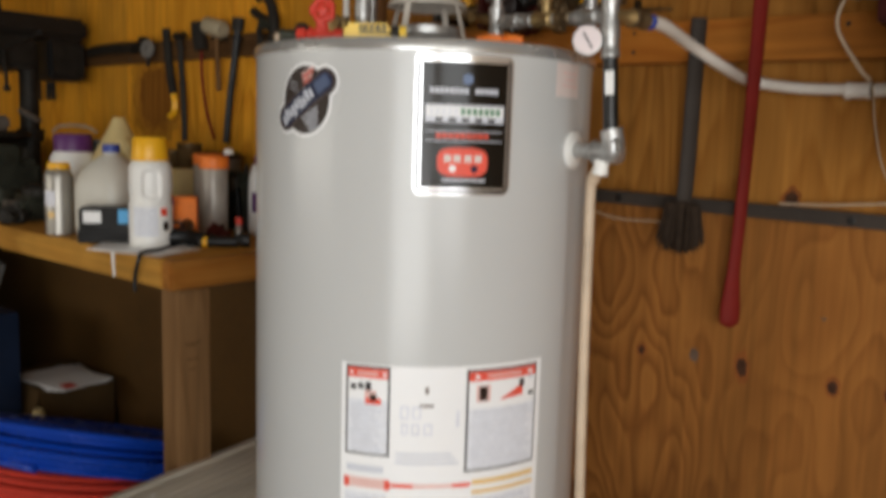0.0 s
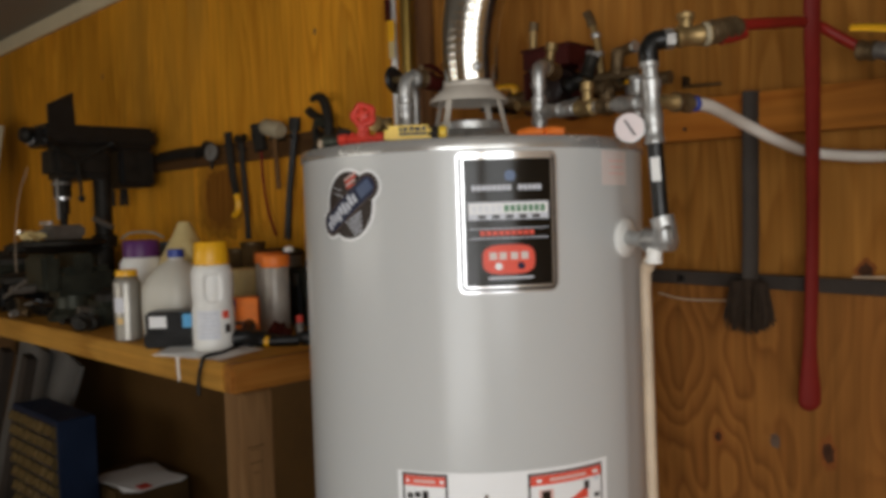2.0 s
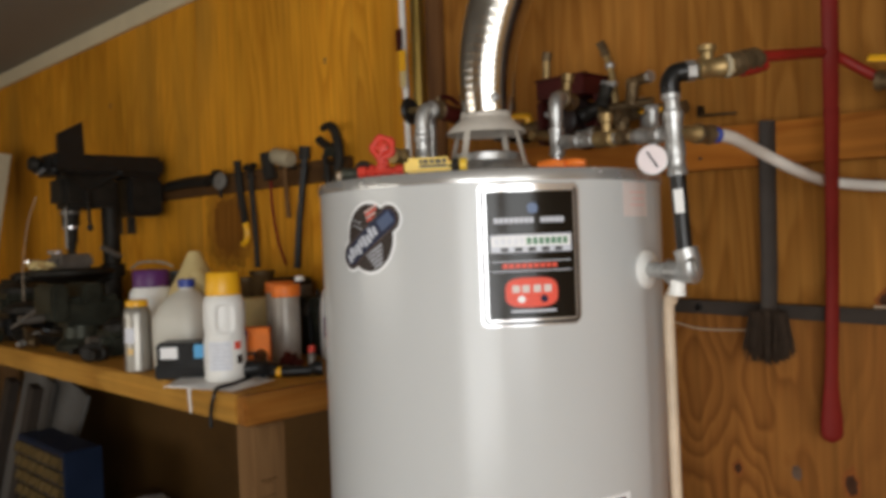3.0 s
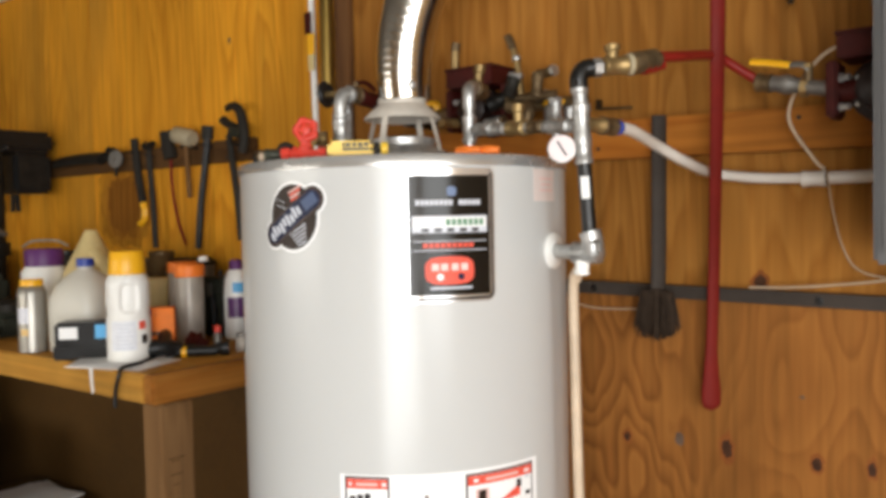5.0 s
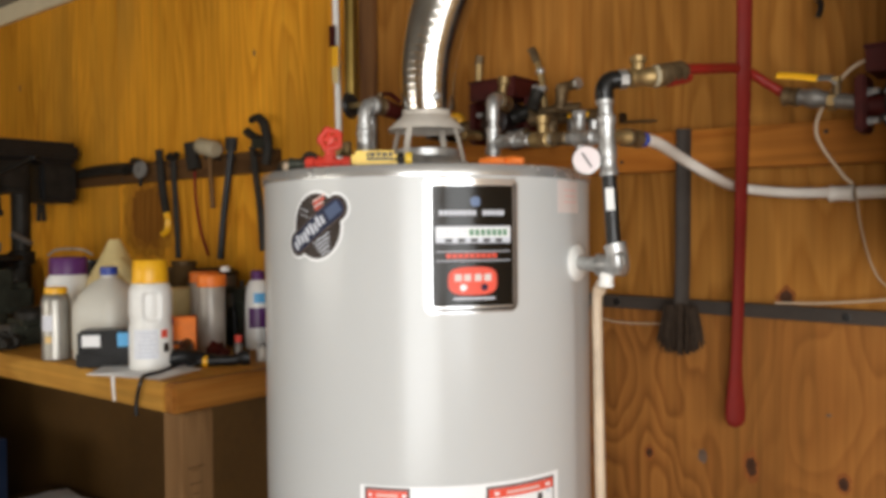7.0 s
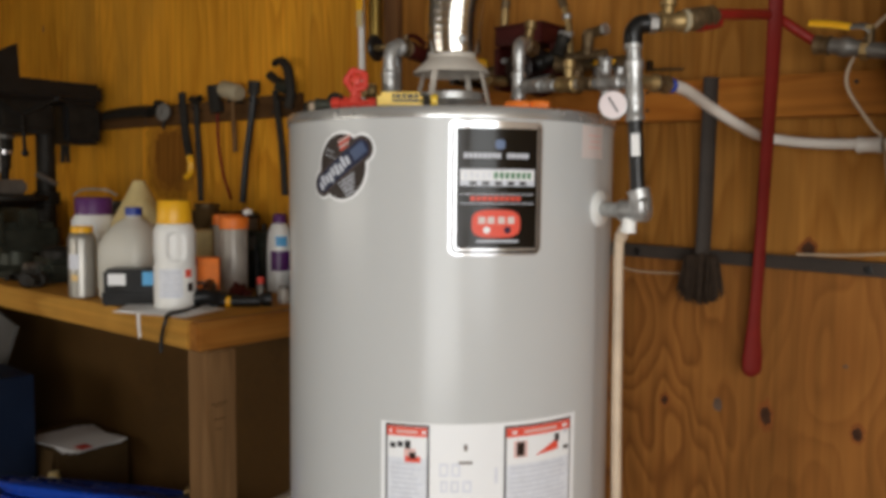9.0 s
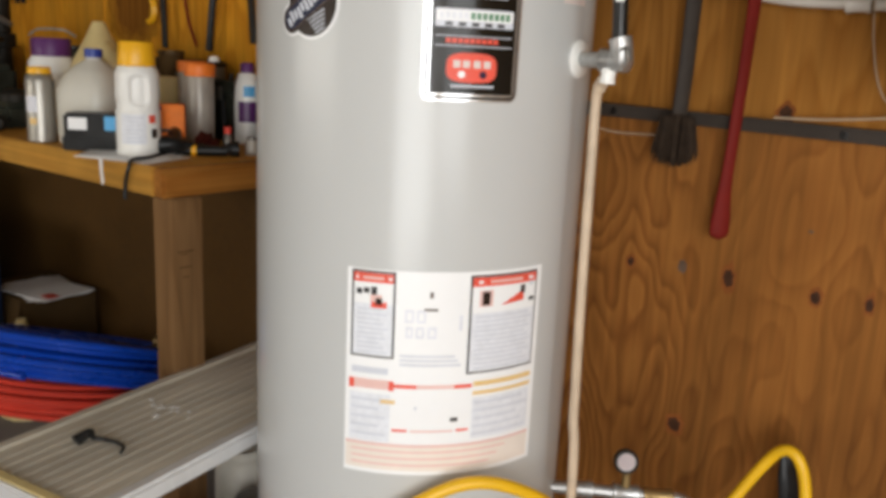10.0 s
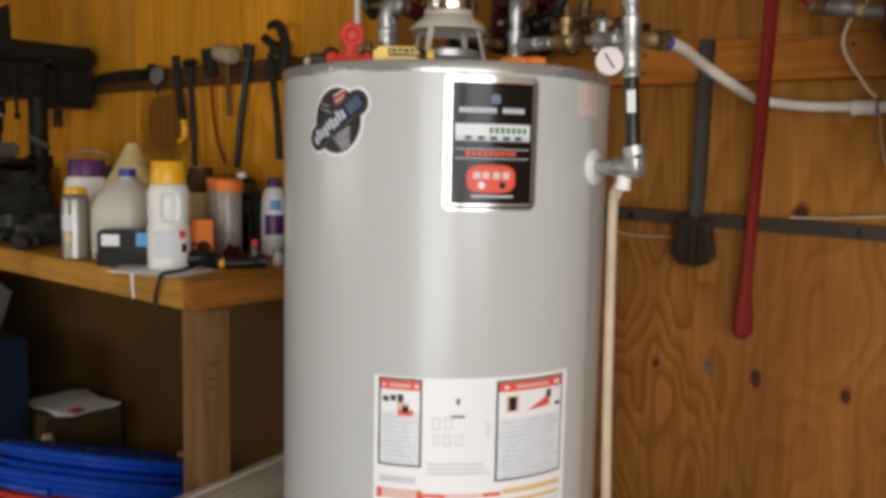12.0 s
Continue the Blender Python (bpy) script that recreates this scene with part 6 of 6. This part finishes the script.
part("belt_cover", box(-2.19, -2.0, 0.02, 0.43, 1.585, 1.66), BLACKP, press, bevel=0.015)
part("motor", box(-2.16, -2.012, 0.29, 0.425, 1.44, 1.584), BLACKP, press, bevel=0.012)
part("switch_plate", prism([(0, 0), (0.09, 0), (0.085, 0.115), (0.0, 0.07)], 0.02, Matrix.Translation((-2.05, 0.055, 1.66)) @ pose(0, 0, 0, 90, 0, 90)), BLACKP, press, "tilted black plate on the cover")
part("quill", lathe([(0.03, 0), (0.03, 0.06), (0.022, 0.065), (0.022, 0.12), (0.016, 0.125), (0.012, 0.17), (0.004, 0.20), (0.003, 0.26)], (-2.065, 0.10, 1.47), (0, 0, -1), 20), DARKSTEEL, press, "steel quill and chuck")
part("table", lathe([(0.0, -0.03), (0.06, -0.03), (0.13, 0), (0.145, 0.006), (0.145, 0.018), (0.13, 0.024), (0, 0.024)], (-2.065, 0.09, 1.235), (0, 0, 1), 28), DARKSTEEL, press, "round drill table")
part("table_arm", box(-2.09, -2.035, 0.10, 0.25, 1.205, 1.236), DARKSTEEL, press, bevel=0.006)
for k in range(3):
    a = 2 * math.pi * k / 3 + 0.5
    part("feed_handle", rod((-1.985, 0.13, 1.53), (-1.965, 0.13 + 0.13 * math.cos(a), 1.53 + 0.13 * math.sin(a)), 0.006, seg=8), DARKSTEEL, press)
part("crank", tube([(-2.0, 0.24, 1.30), (-1.96, 0.22, 1.30), (-1.955, 0.16, 1.33)], 0.010, seg=10), GREYSTEEL, press)
part("chrome_cap", lathe([(0.0, 0), (0.02, 0), (0.02, 0.012), (0.0, 0.02)], (-2.10, 0.018, 1.61), (0, -1, 0), 16), CHROME, press)
part("round_knob", lathe([(0, -0.02), (0.022, -0.018), (0.03, 0), (0.022, 0.018), (0, 0.02)], (-2.09, -0.005, 1.625), (0, -1, 0), 18), DARKSTEEL, press)
part("drill_vise", box(-2.11, -2.0, 0.03, 0.15, 1.26, 1.31), GREYSTEEL, press, "small steel vise on the table", bevel=0.01)

for k in range(3):
    a = 2 * math.pi * k / 3 + 0.5
    q = Vector((-1.965, 0.13 + 0.13 * math.cos(a), 1.53 + 0.13 * math.sin(a)))
    part("handle_ball", lathe([(0, -0.013), (0.009, -0.009), (0.013, 0), (0.009, 0.009), (0, 0.013)], q, (1, 0, 0), 14), BLACKP, press)
part("chuck_ring", lathe([(0.022, 0), (0.027, 0.003), (0.027, 0.016), (0.022, 0.019)], (-2.065, 0.10, 1.415), (0, 0, -1), 20), CHROME, press, "bright chuck ring")
part("quill_ring", lathe([(0.031, 0), (0.034, 0.003), (0.034, 0.010), (0.031, 0.013)], (-2.065, 0.10, 1.462), (0, 0, -1), 20), GREYSTEEL, press)
part("depth_rod", rod((-2.03, 0.07, 1.47), (-2.03, 0.07, 1.33), 0.005, seg=8), GREYSTEEL, press)
part("column_collar", lathe([(0.033, 0), (0.045, 0.004), (0.045, 0.045), (0.033, 0.05)], (-2.06, 0.24, 1.22), (0, 0, 1), 24), DARKSTEEL, press)
part("vise_jaw", box(-2.10, -2.01, 0.028, 0.045, 1.3105, 1.325), CHROME, press, "bright steel jaw", bevel=0.002)
part("vise_handle", rod((-2.03, 0.03, 1.285), (-1.98, -0.08, 1.29), 0.006, seg=10), CHROME, press)
part("head_cover_seam", box(-2.192, -1.998, 0.018, 0.431, 1.618, 1.622), DARKSTEEL, press)
part("motor_panel", box(-2.010, -2.004, 0.30, 0.415, 1.46, 1.57), DARKSTEEL, press, bevel=0.002)
tagged(mesh_object("press_cord", tube([(-2.19, 0.03, 1.52), (-2.26, 0.02, 1.42), (-2.33, 0.02, 1.25), (-2.36, 0.03, BZ + 0.004)], 0.0018, seg=8), WIRE), "thin pale cord hanging from the drill press", "cord")
rag2 = thing("oily_rag", "crumpled pale oily rag among the machine parts", "rag", at=(-1.93, -0.06, BZ))
rag2_rng = random.Random(8)
bm = bmesh.new()
bmesh.ops.create_icosphere(bm, subdivisions=3, radius=1.0)
for v in bm.verts:
    q = 0.8 + 0.3 * math.sin(6 * v.co.x) * math.cos(5 * v.co.y + 2 * v.co.z) + rag2_rng.uniform(-0.07, 0.07)
    v.co = Vector((-1.95 + 0.07 * q * v.co.x, -0.05 + 0.045 * q * v.co.y, 1.262 + 0.014 + 0.018 * q * v.co.z))
part("cloth", bm, CREAM, rag2)
part_rng = random.Random(17)
for k in range(22):
    x, y = part_rng.uniform(-2.35, -1.42), part_rng.uniform(-0.10, 0.12)
    r, h = part_rng.uniform(0.012, 0.03), part_rng.uniform(0.02, 0.07)
    if -1.92 < x < -1.68:
        x -= 0.32
    mt = (DARKSTEEL, GREYSTEEL, BRONZE, BLACKIRON, DARKSTEEL, GREENIRON)[k % 6]
    a = Vector((part_rng.uniform(-1, 1), part_rng.uniform(-1, 1), 0.0)).normalized()
    bm = lathe([(0, 0), (r, 0), (r, h * 0.4), (r * 0.6, h * 0.45), (r * 0.6, h), (0, h)], Vector((x, y, BZ + r)), a, 14)
    tagged(mesh_object("loose_part", bm, mt), "small oily steel part lying on the bench", "machine part", "loose parts on the bench")

vise = thing("bench_vise", "dark green cast-iron bench vise", "vise", at=(-1.83, -0.0, BZ))
part("base", lathe([(0.0, 0), (0.08, 0), (0.082, 0.02), (0.06, 0.04), (0.055, 0.08), (0, 0.085)], (-1.80, 0.02, BZ), seg=24), GREENIRON, vise)
part("body", box(-1.86, -1.74, -0.06, 0.14, BZ + 0.075, BZ + 0.17), GREENIRON, vise, bevel=0.02)
part("fixed_jaw", box(-1.88, -1.72, 0.0, 0.06, BZ + 0.15, BZ + 0.215), GREENIRON, vise, bevel=0.008)
part("moving_jaw", box(-1.88, -1.72, -0.10, -0.045, BZ + 0.10, BZ + 0.215), GREENIRON, vise, bevel=0.01)
part("screw", rod((-1.80, -0.10, BZ + 0.11), (-1.80, -0.17, BZ + 0.11), 0.014), GREYSTEEL, vise)
part("bar", rod((-1.90, -0.16, BZ + 0.08), (-1.70, -0.16, BZ + 0.14), 0.006), GREYSTEEL, vise)

for i, (x, y, sx, sy, sz) in enumerate(((-1.56, 0.03, 0.07, 0.06, 0.075), (-1.62, 0.30, 0.10, 0.06, 0.10), (-2.36, 0.05, 0.10, 0.12, 0.10), (-2.62, 0.12, 0.12, 0.12, 0.16), (-2.86, 0.03, 0.10, 0.09, 0.09), (-1.50, 0.33, 0.05, 0.05, 0.16), (-2.45, 0.32, 0.10, 0.08, 0.20), (-2.98, 0.25, 0.12, 0.1, 0.2))):
    t = thing("machine_part", "dark oily metal machine part on the bench", "machine part", "machine parts", at=(x, y, BZ))
    part("housing", box(x - sx, x + sx, y - sy, y + sy, BZ, BZ + sz), (GREENIRON, DARKSTEEL, BLACKIRON)[i % 3], t, bevel=0.02)
    part("shaft", rod((x, y - sy - 0.03, BZ + sz * 0.6), (x, y + sy, BZ + sz * 0.6), 0.016), GREYSTEEL, t)
    part("flange", lathe([(sy * 0.8, 0), (sy * 0.8, 0.02), (sy * 0.5, 0.035), (0.0, 0.035)], (x + sx * 0.3, y, BZ + sz - 0.001), (0, 0, 1), 20), DARKSTEEL, t)

tall = thing("leaning_board", "tall cream-painted board with a red mark standing on the bench", "board", at=(-3.6, 0.35, BZ))
LEAN = Matrix.Translation((-3.45, 0.131, BZ + 0.002)) @ pose(0, 0, 0, -9.6, 0, 0) @ pose(0, 0, 0, 0, 0, 74)
part("board", placed(box(-0.085, 0.085, -0.009, 0.009, 0, 0.82), LEAN), PALEBOARD, tall, bevel=0.002)
part("red_mark", placed(box(-0.005, 0.045, -0.0105, -0.0092, 0.52, 0.62), LEAN), REDKNOB, tall, "red painted mark")
saw = thing("bench_saw", "black round-housed bench machine at the far end of the workbench", "machine", at=(-3.4, 0.1, BZ))
part("housing", lathe([(0, -0.05), (0.13, -0.05), (0.14, -0.03), (0.14, 0.03), (0.13, 0.05), (0, 0.05)], (-3.55, 0.10, BZ + 0.68), (0.3, -0.95, 0), 28), BLACKP, saw)
part("column", box(-3.60, -3.50, 0.06, 0.16, BZ, BZ + 0.6), BLACKIRON, saw, bevel=0.01)
part("foot", box(-3.70, -3.40, -0.04, 0.22, BZ, BZ + 0.08), BLACKIRON, saw, bevel=0.01)

# ---- tools on the tool rail ----
TY = 0.43


def hung(name, label, pieces, category="tool"):
    t = thing(name, label, category, "tools on the rail", at=(pieces[0][1][0][0], TY, pieces[0][1][0][2]))
    for pname, pts, r, mt, flat, lab in pieces:
        part(pname, tube(pts, r, seg=10, steps=5, flat=flat), mt, t, lab)
    return t


def peg(x, z):
    return ("hook", [(x, WALL_Y - 0.001, z), (x, 0.44, z - 0.002), (x, 0.415, z + 0.004)], 0.004, DARKSTEEL, 1.0, "")


hung("hand_saw_file", "black pointed tool with a yellow tip hanging from the rail", [
    ("blade", [(-1.495, TY, 1.60), (-1.49, TY, 1.55), (-1.475, TY, 1.46), (-1.458, TY, 1.395)], 0.013, DARKSTEEL, 0.5, ""),
    ("tip", [(-1.458, TY, 1.392), (-1.448, TY, 1.365), (-1.455, TY, 1.335), (-1.48, TY, 1.32)], 0.010, YELLOW, 0.6, "yellow plastic tip"), peg(-1.492, 1.555)])
hung("long_chisel", "long dark steel bar hanging from the rail", [
    ("bar", [(-1.418, TY, 1.575), (-1.412, TY, 1.50), (-1.400, TY, 1.36), (-1.395, TY, 1.245)], 0.0095, DARKSTEEL, 0.6, ""),
    ("head", [(-1.44, TY, 1.575), (-1.418, TY, 1.57), (-1.395, TY, 1.575)], 0.014, DARKSTEEL, 0.8, ""), peg(-1.418, 1.54)])
hung("red_handled_cutters", "dark cutters with thin red handles hanging from the rail", [
    ("jaw", [(-1.318, TY, 1.61), (-1.312, TY, 1.57), (-1.300, TY, 1.525)], 0.022, DARKSTEEL, 0.5, ""),
    ("handle", [(-1.300, TY, 1.52), (-1.297, TY, 1.44), (-1.275, TY, 1.34), (-1.235, TY, 1.255)], 0.0045, REDWALL, 0.8, "thin dark red handle"), peg(-1.31, 1.545)])
mal = hung("rubber_mallet", "mallet with a pale rubber head hanging from the rail", [
    ("handle", [(-1.205, TY - 0.01, 1.585), (-1.202, TY - 0.01, 1.50), (-1.195, TY - 0.01, 1.40)], 0.008, POST, 1.0, "wooden handle"), peg(-1.225, 1.552), peg(-1.185, 1.552)])
part("head", lathe([(0, -0.046), (0.020, -0.045), (0.026, -0.036), (0.026, 0.036), (0.020, 0.045), (0, 0.046)], (-1.212, TY - 0.012, 1.585), (1, 0.0, -0.22), 24), RUBBER, mal, "pale grey rubber head")
hung("bolt_cutters", "long black bolt cutters hanging from the rail", [
    ("arm", [(-1.115, TY, 1.595), (-1.125, TY, 1.52), (-1.155, TY, 1.38), (-1.175, TY, 1.245)], 0.0105, BLACKP, 0.7, ""),
    ("head", [(-1.112, TY, 1.61), (-1.116, TY, 1.57)], 0.018, DARKSTEEL, 0.6, ""), peg(-1.118, 1.55)])
hung("pipe_wrench", "big dark pipe wrench with hooked jaw hanging from the rail", [
    ("hook_jaw", [(-1.005, TY - 0.01, 1.652), (-0.975, TY - 0.01, 1.655), (-0.950, TY - 0.01, 1.635), (-0.937, TY - 0.01, 1.595), (-0.934, TY - 0.01, 1.555), (-0.945, TY - 0.01, 1.520)], 0.014, DARKSTEEL, 0.7, ""),
    ("lower_jaw", [(-1.030, TY - 0.01, 1.622), (-1.005, TY - 0.01, 1.606), (-0.965, TY - 0.01, 1.59)], 0.013, DARKSTEEL, 0.7, ""),
    ("green_collar", [(-0.985, TY - 0.012, 1.585), (-0.940, TY - 0.012, 1.575)], 0.02, GREENIRON, 0.7, ""),
    ("handle", [(-1.015, TY, 1.575), (-1.005, TY, 1.51), (-0.985, TY, 1.40), (-0.973, TY, 1.27)], 0.010, DARKSTEEL, 0.6, ""), peg(-0.995, 1.55)])
clamp = hung("grey_clamp", "pale grey round metal clamp hanging on the rail", [
    ("arm", [(-1.655, TY, 1.575), (-1.625, TY, 1.572), (-1.600, TY, 1.560)], 0.012, DARKSTEEL, 0.6, ""), peg(-1.62, 1.552)])
part("jaw", lathe([(0, -0.012), (0.020, -0.012), (0.028, -0.004), (0.030, 0.006), (0.022, 0.012), (0.010, 0.013), (0.008, 0.020), (0, 0.021)], (-1.593, TY - 0.006, 1.540), (0.25, -1, 0.1), 18), PLANK, clamp, "pale grey dished jaw")
part("screw", rod((-1.593, TY - 0.005, 1.515), (-1.600, TY - 0.005, 1.485), 0.006), DARKSTEEL, clamp)
hung("dark_plane", "low dark tool resting along the rail", [
    ("body", [(-1.98, TY, 1.548), (-1.88, TY, 1.552), (-1.76, TY, 1.552), (-1.68, TY, 1.548)], 0.026, DARKSTEEL, 0.6, ""), peg(-1.87, 1.545)])
for x in (-2.3, -2.42):
    hung("hanging_pliers", "dark steel pliers hanging from the rail", [
        ("handle", [(x, TY, 1.57), (x + 0.01, TY, 1.47), (x + 0.015, TY, 1.38)], 0.009, DARKSTEEL, 0.6, ""),
        ("handle", [(x, TY, 1.57), (x - 0.02, TY, 1.47), (x - 0.03, TY, 1.38)], 0.009, DARKSTEEL, 0.6, ""), peg(x, 1.55)])

# ---- under the bench ----
coil_rng = random.Random(7)


def pipe_coil(name, label, cx, cy, z, r_in, r_out, layers, material, pr=0.0095, lean_x=0.12, lean_y=-0.22):
    c = thing(name, label, "pipe coil", at=(cx, cy, z))
    for k in range(layers):
        for r in (r_in + (r_out - r_in) * j / 6 for j in range(7)):
            rr = r + coil_rng.uniform(-0.014, 0.014)
            dx, dy, tx, ty = (coil_rng.uniform(-0.014, 0.014) for _ in range(4))
            pts = []
            for i in range(49):
                a = 2 * math.pi * i / 48
                pts.append((cx + dx + rr * math.cos(a), cy + dy + rr * math.sin(a), z + pr + k * 2.05 * pr + rr * (lean_x * math.cos(a) + lean_y * math.sin(a)) + 0.35 * tx * math.cos(a) + 0.35 * ty * math.sin(a)))
            part("turn", tube(pts, pr, seg=8, steps=0), material, c)
    return c


pipe_coil("red_pipe_coil", "coil of bright red plastic water pipe on the floor", -1.60, 0.13, 0.094, 0.12, 0.29, 6, REDPEX, 0.0095, 0.08, -0.28)
blue = pipe_coil("blue_pipe_coil", "coil of glossy blue plastic pipe lying on the red coil", -1.475, 0.14, 0.218, 0.05, 0.305, 6, BLUEPEX, 0.0112, 0.15, -0.36)
part("loose_end", tube([(-1.74, -0.08, 0.29), (-1.60, -0.172, 0.325), (-1.44, -0.172, 0.345), (-1.28, -0.12, 0.345)], 0.0105, seg=10), BLUEPEX, blue, "loose pipe end")

shelf = thing("under_bench_box", "brown cardboard carton standing under the bench", "box", at=(-2.05, 0.3, 0))
part("carton", box(-2.22, -1.89, 0.17, 0.44, 0.0, 0.365), CARD, shelf, bevel=0.004)
part("flap", placed(box(-0.16, 0.16, 0, 0.002, -0.12, 0), Matrix.Translation((-2.055, 0.166, 0.365)) @ pose(0, 0, 0, -12)), CARD, shelf)
bag = thing("crumpled_paper_bag", "crumpled off-white paper bag beside the carton", "bag", at=(-1.80, 0.12, 0))
bm = bmesh.new()
bag_rng = random.Random(6)
rows = []
for k in range(9):
    h, r = 0.335 * k / 8, 0.075 * (1 - 0.85 * (k / 8) ** 2) + 0.004
    rows.append([bm.verts.new((-1.80 + r * math.cos(a) * bag_rng.uniform(0.8, 1.15), 0.12 + r * math.sin(a) * bag_rng.uniform(0.8, 1.15), h)) for a in (2 * math.pi * i / 14 for i in range(14))])
for p, q in zip(rows, rows[1:]):
    for i in range(14):
        bm.faces.new((p[i], p[(i + 1) % 14], q[(i + 1) % 14], q[i]))
bm.faces.new(rows[0])
bm.faces.new(rows[-1])
part("paper", bm, CREAM, bag)
post2 = thing("brass_fitting", "old brass hose fitting on a wooden block under the bench", "fitting", at=(-1.28, 0.32, 0))
part("block", box(-1.34, -1.23, 0.28, 0.38, 0.0, 0.31), CARD, post2, bevel=0.004)
part("fitting", fitting((-1.31, 0.31, 0.334), (-1.26, 0.33, 0.334), 0.020), BRASS, post2, "tarnished brass fitting")
mag = thing("magazines", "few curled white magazines lying on the carton", "magazine", at=(-1.98, 0.3, 0.366))
for k in range(3):
    bm = prism([(-0.14, -0.10), (0.14, -0.10), (0.145, 0.10), (-0.14, 0.10)], 0.004, Matrix.Translation((-1.99 + 0.02 * k, 0.30 - 0.012 * k, 0.367 + 0.0055 * k)) @ pose(0, 0, 0, 0, 0, -8 + 9 * k))
    part("sheet", bm, PAPER, mag)
part("red_corner", box(-1.86, -1.81, 0.22, 0.26, 0.3835, 0.3855), REDKNOB, mag)
cab = thing("drawer_cabinet", "blue steel small-parts cabinet with rows of amber drawers under the bench", "cabinet", at=(-2.2, 0.05, 0))
part("shell", box(-2.42, -1.96, 0.005, 0.135, 0.0, 0.64), BLUECAB, cab, bevel=0.004)
for i in range(6):
    for j in range(11):
        x, z = -2.40 + 0.072 * i, 0.045 + 0.053 * j
        lip = prism([(0.0045, 0), (-0.004, 0.0), (-0.016, 0.010), (-0.018, 0.020), (-0.010, 0.034), (-0.006, 0.045), (0.0045, 0.045)], 0.062, Matrix.Translation((x + 0.001, 0, z)) @ pose(0, 0, 0, 90, 0, 90))
        part("drawer", lip, BINS, cab)
for k, (x, a) in enumerate(((-2.75, 14), (-2.95, 10), (-3.1, 12))):
    bm = placed(box(-0.16, 0.16, -0.008, 0.008, 0, 0.82), Matrix.Translation((x, 0.10 + 0.02 * k, 0.0)) @ pose(0, 0, 0, -a + 2, a, 0))
    tagged(mesh_object("white_plank", bm, PLANK, True, 0.002), "greyish white board leaning under the bench", "board", "leaning boards")
for x in (-2.62, -2.88):
    bm = placed(box(-0.03, 0.03, -0.02, 0.02, 0, 0.85), Matrix.Translation((x, -0.02, 0.0)) @ pose(0, 0, 0, -6, 16, 0))
    tagged(mesh_object("metal_strip", bm, BARGREY, True, 0.002), "dark metal strip leaning under the bench", "strip", "leaning strips")
bb = thing("blue_jug", "dark blue plastic container on the floor under the bench", "container", at=(-2.6, -0.2, 0))
part("body", lathe([(0, 0), (0.09, 0), (0.1, 0.02), (0.1, 0.26), (0.07, 0.32), (0.03, 0.34), (0.03, 0.37), (0, 0.37)], (-2.62, -0.2, 0), seg=24), BLUECAP, bb)
